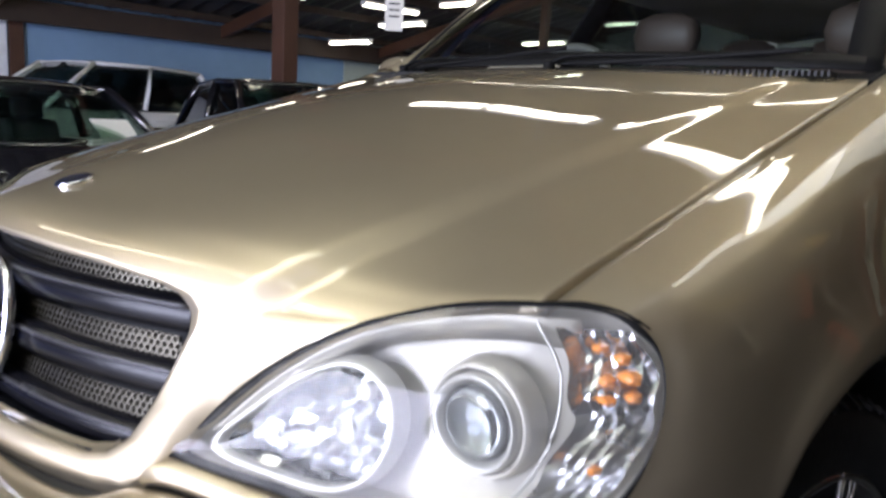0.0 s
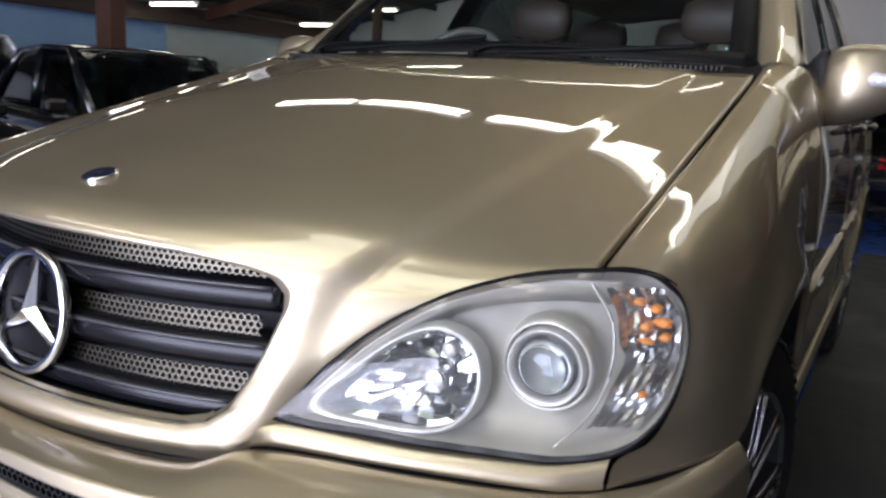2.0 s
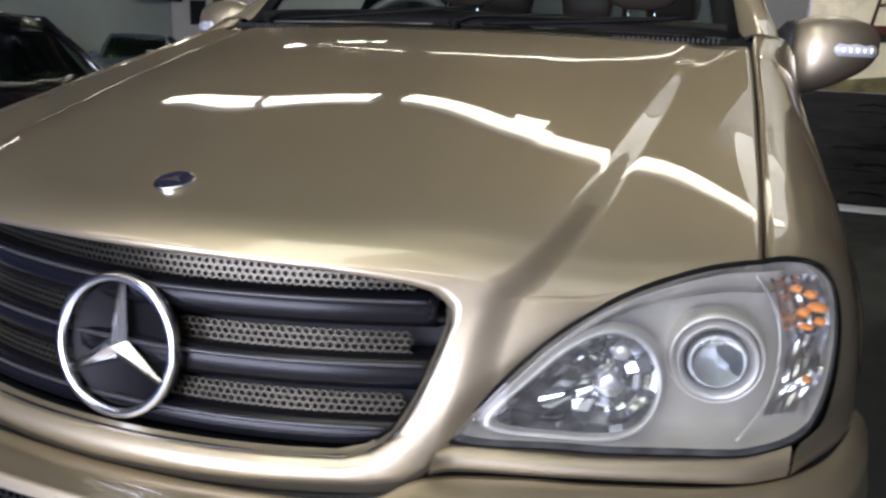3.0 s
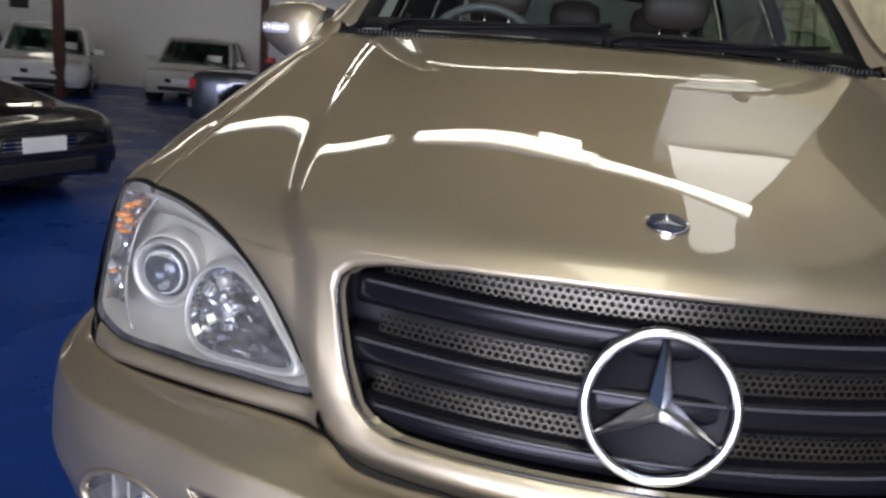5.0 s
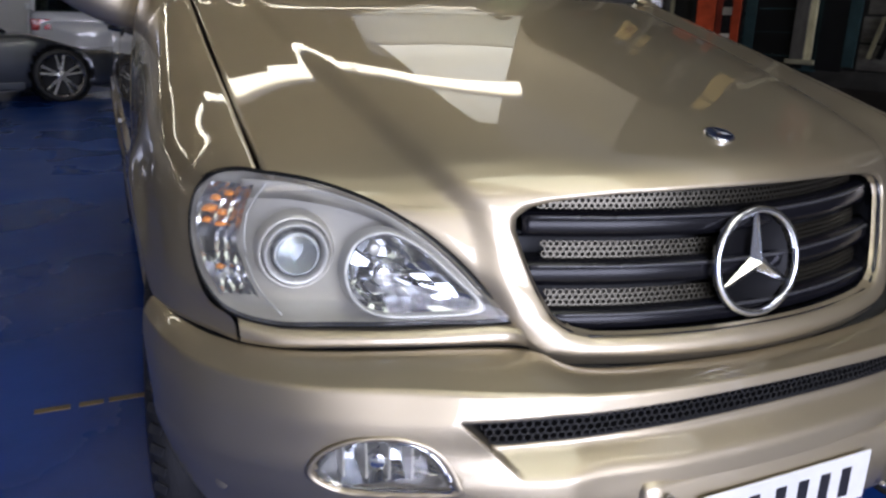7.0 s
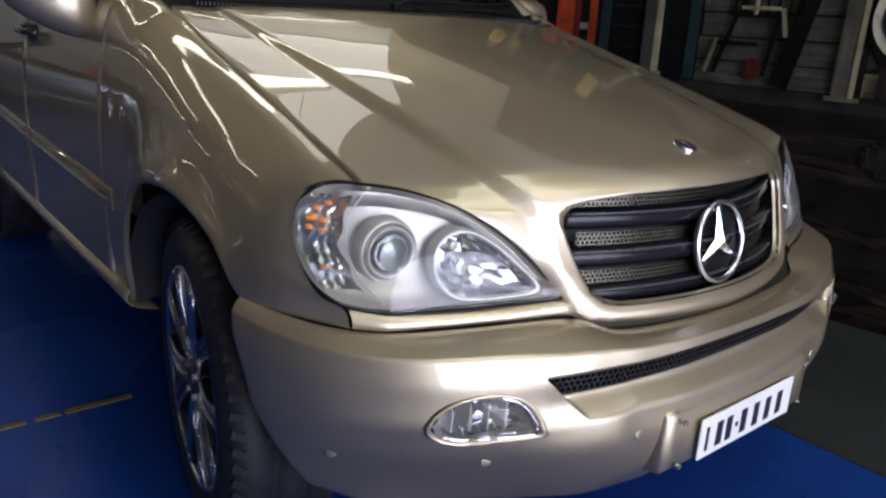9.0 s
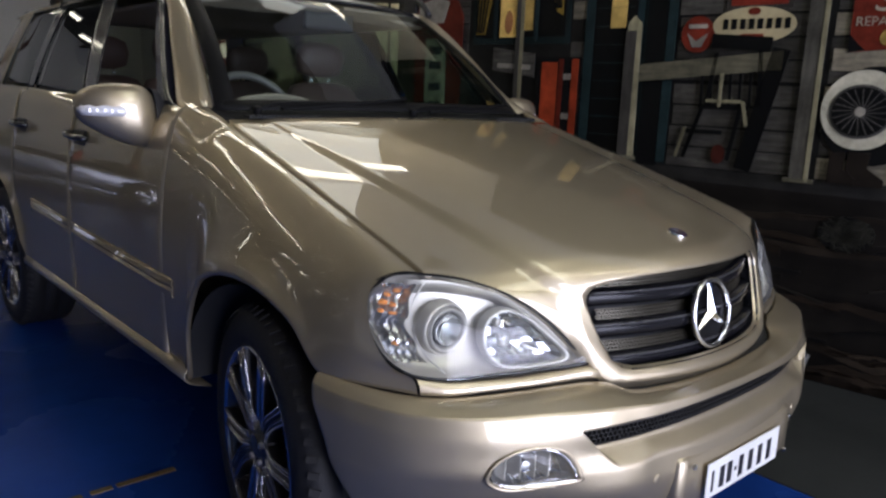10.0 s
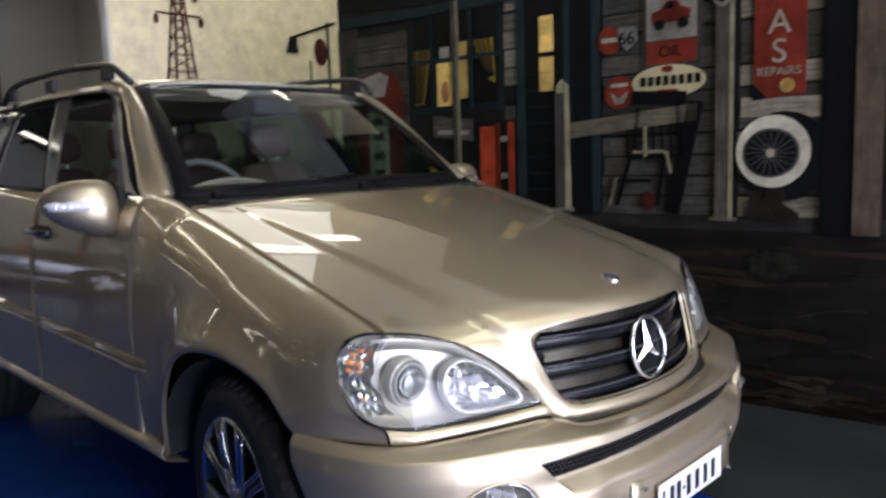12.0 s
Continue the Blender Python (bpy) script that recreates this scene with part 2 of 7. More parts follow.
def bm_disc(bm, c, axis, r, depth, sides=32, r2=None, bevel=0.0):
    """A cylinder or cone centred at c along axis."""
    res = bmesh.ops.create_cone(bm, cap_ends=True, segments=sides, radius1=r, radius2=r if r2 is None else r2, depth=depth)
    vs = res["verts"]
    if bevel:
        es = [e for e in {e for v in vs for e in v.link_edges} if any(len(f.verts) > 4 for f in e.link_faces)]
        rb = bmesh.ops.bevel(bm, geom=es, offset=bevel, segments=2, affect="EDGES", profile=0.5)
        vs = list({v for f in rb["faces"] for v in f.verts} | {v for v in vs if v.is_valid})
    q = Vector((0, 0, 1)).rotation_difference(Vector(axis).normalized()).to_matrix()
    for v in vs:
        v.co = q @ v.co + Vector(c)
    return vs


def lathe(profile, n=48, axis="x"):
    """Turns (along, radius) pairs about an axis."""
    rows = []
    for a, r in profile:
        ring = []
        for k in range(n):
            t = 2 * math.pi * k / n
            if axis == "x":
                ring.append((a, r * math.cos(t), r * math.sin(t)))
            elif axis == "y":
                ring.append((r * math.cos(t), a, r * math.sin(t)))
            else:
                ring.append((r * math.cos(t), r * math.sin(t), a))
        rows.append(ring)
    return grid(rows, close_u=True)


# ---------------------------------------------------------------- the gold off-road car
# x: across (the driver sits at x < 0), y: back from the nose, z: up
suv = thing("car", "champagne-gold five-door off-road car parked on the blue floor", "car")

# profiles of bonnet and nose at five widths: (y, z) from the lower edge of the grille surround to the cowl
HX = [0.0, 0.21, 0.42, 0.60, 0.755, 0.80]
HP = [
    [(-.012, .678), (.006, .79), (.024, .90), (.042, .948), (.078, .976), (.15, 1.000), (.32, 1.052), (.62, 1.131), (.92, 1.200), (1.20, 1.252)],
    [(.008, .678), (.032, .79), (.056, .90), (.075, .944), (.110, .970), (.18, .995), (.345, 1.047), (.63, 1.127), (.93, 1.197), (1.215, 1.252)],
    [(.070, .678), (.103, .79), (.134, .90), (.150, .935), (.175, .958), (.225, .985), (.38, 1.038), (.66, 1.115), (.95, 1.185), (1.24, 1.248)],
    [(.127, .678), (.169, .79), (.205, .885), (.222, .915), (.245, .937), (.290, .962), (.43, 1.014), (.69, 1.094), (.97, 1.168), (1.27, 1.243)],
    [(.190, .678), (.238, .79), (.285, .90), (.299, .935), (.311, .951), (.345, .966), (.47, 1.004), (.72, 1.075), (1.00, 1.155), (1.295, 1.237)],
    [(.220, .678), (.265, .79), (.312, .90), (.325, .935), (.336, .948), (.365, .962), (.48, .998), (.73, 1.068), (1.00, 1.147), (1.295, 1.230)],
]
_HP = np.array(HP)


def hermite1(t, xs, vs):
    """A smooth curve through values vs at xs, flat at the first."""
    xs, vs = np.array(xs), np.array(vs, float)
    i = int(np.clip(np.searchsorted(xs, t) - 1, 0, len(xs) - 2))
    sl = np.zeros_like(vs)
    sl[1:-1] = (vs[2:] - vs[:-2]) / (xs[2:] - xs[:-2]).reshape(-1, *([1] * (vs.ndim - 1)))
    sl[-1] = (vs[-1] - vs[-2]) / (xs[-1] - xs[-2])
    h = xs[i + 1] - xs[i]
    s = (t - xs[i]) / h
    return ((2 * s ** 3 - 3 * s * s + 1) * vs[i] + (s ** 3 - 2 * s * s + s) * h * sl[i]
            + (-2 * s ** 3 + 3 * s * s) * vs[i + 1] + (s ** 3 - s * s) * h * sl[i + 1])


def step(a, b, t):
    t = min(1.0, max(0.0, (t - a) / (b - a)))
    return t * t * (3 - 2 * t)


def skin_raw(x, w):
    prof = hermite1(min(abs(x), 0.8), HX, _HP)
    i = int(np.clip(int(w), 0, 8))
    s = w - i
    a = prof[i - 1] if i else 2 * prof[0] - prof[1]
    b, c = prof[i], prof[i + 1]
    d = prof[i + 2] if i < 8 else 2 * prof[9] - prof[8]
    return 0.5 * (2 * b + (c - a) * s + (2 * a - 5 * b + 4 * c - d) * s * s + (3 * b - a - 3 * c + d) * s ** 3)


def crease_x(w):
    return float(np.interp(w, [0, 1, 2, 3, 4, 5, 6, 7, 8, 9], [.420, .438, .456, .475, .492, .508, .535, .565, .59, .605]))


def skin(x, w):
    """A point of the bonnet and nose: the raised middle ends at a soft crease that runs back from the grille corner."""
    p, q = skin_raw(x, w), skin_raw(x, w + 0.02 if w < 8.98 else w - 0.02)
    t = (q - p) * (1 if w < 8.98 else -1)
    n = np.array((-t[1], t[0])) / (np.linalg.norm(t) + 1e-9)
    xc = crease_x(w)
    ax = abs(x)
    deep = .0085 + .0045 * step(1.0, 3.0, w) * (1 - step(4, 7, w))
    fall, back_ = step(-.020, .024, ax - xc), min(1.0, max(0.0, (ax - xc - .022) / (.722 - xc)))
    rise = -deep * fall * (1 - back_) * (1 - 0.45 * step(6.5, 9, w))
    p = p + n * rise
    return np.array((x, p[0], p[1]))


def w_at_z(x, z):
    ws = np.linspace(0, 6, 241)
    zs = [skin_raw(x, w)[1] for w in ws]
    return float(np.interp(z, zs, ws))


def w_at_y(x, y):
    ws = np.linspace(2.5, 9, 200)
    ys = [skin_raw(x, w)[0] for w in ws]
    return float(np.interp(y, ys, ws))


OPEN_XZ = [(0, .940), (.12, .938), (.25, .932), (.345, .921), (.385, .911), (.406, .893), (.409, .872), (.400, .835), (.384, .785), (.364, .744), (.338, .724), (.305, .716), (.15, .714), (0, .714)]
LAMP_TOP = [(.752, .951), (.682, .941), (.618, .920), (.571, .895), (.521, .857), (.483, .818), (.455, .782), (.432, .744)]
opening = [(x, w_at_z(x, z)) for x, z in OPEN_XZ]
outer = [(0, 9.0), (.30, 9.0), (.58, 9.0), (.733, 9.0), (.742, w_at_y(.742, .9)), (.750, w_at_y(.750, .55))]
outer += [(x - .003, w_at_z(x, z) + .03) for x, z in LAMP_TOP]
outer += [(x, w_at_z(x, z)) for x, z in [(.401, .711), (.379, .693), (.34, .686), (.2, .682), (0, .678)]]


NS = 420
# the two loops are matched so that the bonnet fans out evenly from the grille corner
ko = [0, .09, .19, .27, .31, .335, .36, .40, .45, .52, .575, .68, .85, 1.0]
kb = [0, .08, .16, .22, .27, .315, .345, .365, .385, .41, .44, .475, .515, .55, .585, .61, .66, .82, 1.0]


def matched(pts, keys, n):
    """Samples a loop with pts[i] near keys[i], its corners eased."""
    p = np.array(pts, float)
    out = []
    for t in np.linspace(0, 1, n):
        out.append([np.interp(t, keys, p[:, 0]), np.interp(t, keys, p[:, 1])])
    o = np.array(out)
    for _ in range(3):
        o[1:-1] = 0.25 * o[:-2] + 0.5 * o[1:-1] + 0.25 * o[2:]
    return o


inn = matched(opening, ko, NS)
out = matched(outer, kb, NS)
rows = []
inner_edge = [skin(*p) for p in inn]
rows.append([e + np.array((-.010 * np.sign(e[0]) if e[0] > .02 else 0, .014, -.004 if e[2] > .9 else .004 if e[2] < .73 else 0)) for e in inner_edge])
rows.append([e + np.array((0, .006, 0)) for e in inner_edge])
for r in np.concatenate([np.linspace(0, .16, 6), np.linspace(.2, 1, 40)]):
    roll = []
    for a, b, e in zip(inn, out, inner_edge):
        k = 1 - step(.76, .90, e[2])
        roll.append(skin(*(a * (1 - r) + b * r)) + np.array((0, -.008 * k * (math.sin(math.pi * r) ** .7 if 0 < r < 1 else 0), 0)))
    rows.append(roll)
rows.append([p + np.array((-.002, .004, -.012)) for p in rows[-1]])
v, f = grid(rows)
v, f = both(v, f)
bonnet = sheet("bonnet", v, f, GOLD, suv, "champagne bonnet with a soft crease and grille surround", thick=0)

# ---- side of the body: rows of points from the top edge down
FEND = [  # the first row runs round the lamp's outer edge
    [(.757, .312, .951), (.790, .338, .953), (.822, .358, .946), (.845, .372, .920), (.858, .370, .880), (.861, .352, .835), (.857, .328, .795), (.844, .292, .760), (.816, .255, .740), (.812, .243, .708)],
    [(.756, .40, .980), (.800, .402, .975), (.838, .408, .955), (.862, .410, .920), (.876, .408, .880), (.884, .400, .835), (.888, .390, .795), (.887, .380, .762), (.884, .370, .735), (.882, .362, .712)],
    [(.755, .48, 1.004), (.797, .48, .998), (.838, .48, .975), (.868, .48, .940), (.886, .48, .900), (.897, .48, .860), (.905, .48, .820), (.911, .48, .785), (.916, .48, .750), (.918, .476, .716)],
    [(.754, .58, 1.034), (.795, .58, 1.028), (.838, .58, 1.004), (.868, .58, .972), (.886, .58, .940), (.896, .58, .912), (.905, .58, .880), (.914, .58, .850), (.924, .58, .826), (.930, .58, .806)],
    [(.753, .72, 1.073), (.795, .72, 1.066), (.836, .72, 1.042), (.865, .72, 1.010), (.882, .72, .980), (.893, .72, .952), (.903, .72, .925), (.914, .72, .900), (.927, .72, .874), (.934, .72, .850)],
    [(.752, .86, 1.114), (.794, .86, 1.106), (.834, .86, 1.080), (.862, .86, 1.045), (.879, .86, 1.010), (.890, .86, .976), (.901, .86, .945), (.913, .86, .915), (.927, .86, .884), (.934, .86, .858)],
    [(.749, 1.00, 1.154), (.792, 1.00, 1.144), (.832, 1.00, 1.116), (.859, 1.00, 1.075), (.876, 1.00, 1.030), (.887, 1.00, .985), (.898, 1.00, .945), (.911, 1.00, .905), (.925, 1.00, .866), (.932, 1.00, .836)],
    [(.746, 1.12, 1.188), (.789, 1.12, 1.177), (.829, 1.12, 1.146), (.857, 1.12, 1.100), (.874, 1.12, 1.045), (.885, 1.12, .985), (.895, 1.12, .930), (.906, 1.12, .875), (.920, 1.12, .815), (.928, 1.12, .768)],
    [(.743, 1.21, 1.213), (.787, 1.21, 1.201), (.827, 1.21, 1.168), (.856, 1.21, 1.118), (.874, 1.21, 1.050), (.885, 1.21, .965), (.892, 1.21, .880), (.900, 1.21, .790), (.911, 1.21, .690), (.918, 1.21, .610)],
    [(.741, 1.26, 1.227), (.785, 1.26, 1.213), (.826, 1.26, 1.180), (.856, 1.26, 1.128), (.875, 1.26, 1.050), (.886, 1.26, .950), (.892, 1.26, .840), (.896, 1.26, .720), (.898, 1.26, .580), (.895, 1.26, .445)],
    [(.739, 1.34, 1.250), (.792, 1.34, 1.243), (.826, 1.34, 1.213), (.855, 1.34, 1.155), (.876, 1.34, 1.070), (.889, 1.34, .965), (.896, 1.34, .850), (.898, 1.34, .725), (.8945, 1.34, .585), (.885, 1.34, .445)],
    [(.748, 1.42, 1.274), (.800, 1.42, 1.2685), (.826, 1.42, 1.2505), (.850, 1.42, 1.198), (.874, 1.42, 1.100), (.888, 1.42, 1.000), (.897, 1.42, .880), (.899, 1.42, .740), (.895, 1.42, .600), (.884, 1.42, .445)],
]
fr = [spline(r, 40) for r in FEND]
fr = through_rows(fr, 90)
ext = np.array([np.vstack([p, p[-1] + (-.004, 0, -.008) if p[-1][1] > .47 else p[-1] + (-.004, .006, -.004), p[-1] + (-.016, .0, -.004)]) for p in fr])
ext = np.array([np.vstack([p[0] + (-.003, 0, -.012), p]) for p in ext])
v, f = grid(ext, flip=True)
sheet("fender", v, f, GOLD, suv, "champagne front wing with a round wheel arch", thick=0)
sheet("fender", *mirrored(v, f), GOLD, suv, "champagne front wing with a round wheel arch", thick=0)


# ---- doors, quarter panel, pillars and roof
def belt_z(y):
    return float(np.interp(y, [1.4, 1.7, 2.3, 3.2, 4.4], [1.268, 1.275, 1.270, 1.290, 1.300]))


def side_row(y, bottom=.46):
    """A row down the body side at y, from the belt to the sill."""
    zb = belt_z(y)
    k = 1 - max(0, (y - 3.9) / .6) ** 2 * .06
    pts = [(.800, zb), (.826, zb - .018), (.850, zb - .07), (.874, 1.10), (.891, .98), (.898, .86), (.899, .74), (.895, .60), (.885, .46)]
    pts = [(x * k, y, z) for x, z in pts if z > bottom + .02]
    return spline(pts + [(pts[-1][0] * (1 if bottom < .5 else 1.02), y, bottom)], 36)


def door_panel(name, y0, y1, arch=None):
    rws = []
    for y in np.linspace(y0, y1, 26):
        b = .46
        if arch:
            dy = abs(y - arch)
            if dy < .44:
                b = max(b, .383 + math.sqrt(.44 ** 2 - dy * dy) + .005)
        rws.append(side_row(y, b))
    rws = [r + (-.012, 0.0, 0) for r in rws[:1]] + rws + [r + (-.012, 0, 0) for r in rws[-1:]]
    v, f = grid(rws, flip=True)
    for vv, ff in ((v, f), mirrored(v, f)):
        yield sheet(name, vv, ff, GOLD, suv, "", thick=0)


front_doors = list(door_panel("front_door", 1.427, 2.405))
rear_doors = list(door_panel("rear_door", 2.413, 3.35, 3.65))
list(door_panel("rear_quarter", 3.357, 4.40, 3.65))

# side windows and pillars: the leaning upper side between belt and roof
def lean(y, z):
    return .83 - .38 * (z - 1.2) - max(0, y - 3.6) * .05


def upper(name, quad, material, label="", off=0.0, parent=None, n=10, thick=0.004):
    """A pane or pillar on the leaning upper side; quad: (y, z) of bottom front, bottom rear, top rear, top front."""
    a, b, c, d = [np.array(q) for q in quad]
    rws = []
    for s in np.linspace(0, 1, n):
        l, r = a + (d - a) * s, b + (c - b) * s
        row = []
        for u in np.linspace(0, 1, n):
            p = l + (r - l) * u
            row.append((lean(*p) + off + .010 * math.sin(math.pi * s), p[0], p[1]))
        rws.append(row)
    v, f = grid(rws)
    obs = [sheet(name, v, f, material, parent or suv, label, thick), sheet(name, *mirrored(v, f), material, parent or suv, label, thick)]
    return obs


for k, ob in enumerate(upper("front_window", [(1.66, 1.262), (2.32, 1.262), (2.49, 1.70), (1.99, 1.64)], SCREEN, "lightly tinted side window", -.012)):
    ob.visible_shadow = False
    if k == 1:          # the driver's pane is wound down into the door
        ob.location = (0, -.06, -.40)
for ob in upper("rear_window", [(2.43, 1.262), (3.28, 1.28), (3.18, 1.70), (2.63, 1.70)], PRIVACY, "dark tinted rear side window", -.012):
    ob.visible_shadow = False
for ob in upper("quarter_window", [(3.36, 1.285), (4.10, 1.30), (3.86, 1.69), (3.27, 1.70)], PRIVACY, "dark tinted quarter window", -.012):
    ob.visible_shadow = False
upper("pillar", [(2.30, 1.262), (2.44, 1.262), (2.65, 1.71), (2.47, 1.705)], BLACK_GLOSS, "black centre pillar")
upper("pillar", [(3.27, 1.275), (3.37, 1.28), (3.29, 1.71), (3.16, 1.705)], BLACK_GLOSS, "black rear pillar")
upper("tail_pillar", [(4.06, 1.28), (4.42, 1.28), (4.08, 1.71), (3.84, 1.69)], GOLD, "champagne tail pillar", 0.0)

# windscreen, A-pillars and roof
WS_B = spline([(0, 1.300, 1.268), (.35, 1.325, 1.266), (.60, 1.375, 1.262), (.705, 1.425, 1.258)], 24)
WS_T = spline([(0, 1.915, 1.722), (.30, 1.928, 1.716), (.50, 1.955, 1.702), (.578, 1.985, 1.686)], 24)
rws = []
for s in np.linspace(0, 1, 16):
    r = WS_B * (1 - s) + WS_T * s
    r[:, 1] -= .028 * math.sin(math.pi * s)
    r[:, 2] += .012 * math.sin(math.pi * s)
    rws.append(r)
v, f = both(*grid(rws))
ws = sheet("windscreen", v, f, SCREEN, suv, "clear laminated windscreen", thick=0)
ws.visible_shadow = False
# black ceramic border of the screen
border = []
for s in np.linspace(0, 1, 16):
    r = rws[int(round(s * 15))]
    border.append([r[-3] + (0, -.003, .003), r[-2] + (0, -.003, .003), r[-1] + (.006, -.004, .004)])
v, f = grid(border)
sheet("screen_border", v, f, WIPER_BLACK, ws, thick=.002)
sheet("screen_border", *mirrored(v, f), WIPER_BLACK, ws, thick=.002)
top = [[p + (0, -.004, .003) for p in rws[-1]], [p + (0, -.004, .003) for p in rws[-2]]]
v, f = both(*grid(top))
sheet("screen_border", v, f, BLACK_GLOSS, ws, thick=.002)
low = [[p + (0, -.004, .003) for p in rws[0]], [p + (0, -.004, .003) for p in rws[1]]]
v, f = both(*grid(low))
sheet("screen_border", v, f, WIPER_BLACK, ws, thick=.002)

pil = []
IN = spline([(.712, 1.428, 1.262), (.660, 1.62, 1.42), (.612, 1.80, 1.57), (.588, 1.985, 1.690), (.592, 2.12, 1.722)], 30)
OUT = spline([(.800, 1.405, 1.256), (.803, 1.50, 1.274), (.768, 1.60, 1.345), (.716, 1.755, 1.500), (.658, 1.93, 1.645), (.650, 2.12, 1.690)], 30)
MID = (IN + OUT) / 2 + np.array((.012, -.013, .013))
FRAME = spline([(.806, 1.50, 1.268), (.810, 1.66, 1.270), (.790, 1.72, 1.345), (.735, 1.86, 1.500), (.672, 2.00, 1.640), (.655, 2.14, 1.688)], 30)
fv, ff = grid([[a + (-.012, .004, -.004), (a + q) / 2 + (-.004, 0, 0), q + (-.010, 0, 0)] for a, q in zip(OUT, FRAME)], flip=True)
sheet("window_frame", fv, ff, BLACK_GLOSS, suv, "black window frame", thick=.004)
sheet("window_frame", *mirrored(fv, ff), BLACK_GLOSS, suv, "black window frame", thick=.004)
for a, b, c in zip(IN, MID, OUT):
    q = spline([a + (-.004, .012, -.006), a, a * .55 + b * .45 + (.006, -.004, .006), b, b * .4 + c * .6 + (.010, -.003, .003), c, c + (-.012, .012, -.006)], 16)
    pil.append(q)
v, f = grid(pil, flip=True)
sheet("windscreen_pillar", v, f, GOLD, suv, "champagne windscreen pillar", thick=0)
sheet("windscreen_pillar", *mirrored(v, f), GOLD, suv, "champagne windscreen pillar", thick=0)

roof = []
for y in [1.925, 1.98, 2.08, 2.3, 2.7, 3.1, 3.5, 3.9, 4.25]:
    up = float(np.interp(y, [1.9, 2.1, 2.6, 3.2, 3.9, 4.3], [1.722, 1.752, 1.775, 1.775, 1.755, 1.725]))
    ed = float(np.interp(y, [1.9, 2.1, 2.6, 3.2, 3.9, 4.3], [1.690, 1.700, 1.715, 1.715, 1.705, 1.685]))
    xe = float(np.interp(y, [1.9, 2.1, 2.4, 4.3], [.575, .640, .650, .62]))
    curve = float(np.interp(y, [1.925, 1.98, 2.08, 2.3], [.06, .05, .02, 0]))
    roof.append(spline([(0, y, up), (.3, y + curve * .2, up - .008), (.5, y + curve * .6, up - .022), (xe - .03, y + curve, ed + .008), (xe, y + curve, ed - .006), (xe + .008, y + curve, ed - .022)], 30))
v, f = both(*grid(through_rows(roof, 40)))
sheet("roof", v, f, GOLD, suv, "champagne roof", thick=.004)
TG = [[(0, 4.25, 1.722), (.3, 4.25, 1.714), (.6, 4.22, 1.69)], [(0, 4.42, 1.3), (.4, 4.42, 1.3), (.79, 4.38, 1.28)], [(0, 4.50, .9), (.45, 4.49, .9), (.84, 4.40, .9)], [(0, 4.48, .45), (.45, 4.47, .45), (.83, 4.40, .45)]]
tailgate = sheet("tailgate", *both(*grid(TG[1:], flip=True)), GOLD, suv, "champagne tailgate", thick=.004)
rear_screen = sheet("rear_screen", *both(*grid(TG[:2], flip=True)), PRIVACY, tailgate, "tinted rear screen", thick=0)
rear_screen.visible_shadow = False
for sx in (-1, 1):
    pts = spline([(sx * .612, 1.94, 1.700), (sx * .630, 2.01, 1.752), (sx * .634, 2.12, 1.782), (sx * .634, 2.6, 1.808), (sx * .634, 3.1, 1.806), (sx * .630, 3.35, 1.782), (sx * .625, 3.50, 1.72)], 40)
    rail = piece("roof_rail", mesh_of("roof_rail", *tube(pts, .015, 8), True, BLACK), suv, "black roof rail")
    for y in (2.10, 2.75, 3.3):
        block("rail_foot", (sx * .634, y, 1.752), (.026, .09, .06), BLACK, rail, bevel=.008)

# rocker, waist strips, door handles
for sx in (-1, 1):
    rws = []
    for y in np.linspace(1.25, 3.2, 12):
        rws.append(spline([(sx * .885, y, .475), (sx * .905, y, .462), (sx * .908, y, .440), (sx * .885, y, .420), (sx * .82, y, .40)], 10))
    v, f = grid(rws, flip=sx < 0)
    sheet("sill", v, f, GOLD, suv, "champagne sill step", thick=.004)
    for y0, y1, z0, z1 in ((1.345, 2.395, .710, .736), (2.42, 3.02, .737, .754)):
        rws = []
        for s in np.linspace(0, 1, 12):
            y, z = y0 + (y1 - y0) * s, z0 + (z1 - z0) * s
            e = .5 if s in (0.0, 1.0) else 1
            rws.append([(sx * .893, y, z + .030), (sx * (.893 + .016 * e), y, z + .027), (sx * (.893 + .020 * e), y, z + .012), (sx * (.893 + .012 * e), y, z), (sx * (.893 + .017 * e), y, z - .010), (sx * (.893 + .016 * e), y, z - .026), (sx * .893, y, z - .030)])
        v, f = grid(rws, flip=sx > 0)
        sheet("door_strip", v, f, GOLD, suv, "champagne ribbed door strip", thick=.002, smooth=False)
for door, ys in ((front_doors, 2.30), (rear_doors, 3.20)):
    for d, sx in zip(door, (1, -1)):
        pts = spline([(sx * .868, ys - .085, 1.115), (sx * .905, ys - .07, 1.118), (sx * .912, ys, 1.122), (sx * .905, ys + .07, 1.125), (sx * .868, ys + .085, 1.125)], 20)
        hd = piece("door_handle", mesh_of("door_handle", *tube(pts, .013, 8), True, BLACK_GLOSS), d, "black door handle")
        block("handle_cup", (sx * .872, ys, 1.115), (.012, .15, .062), BLACK, hd, bevel=.005)

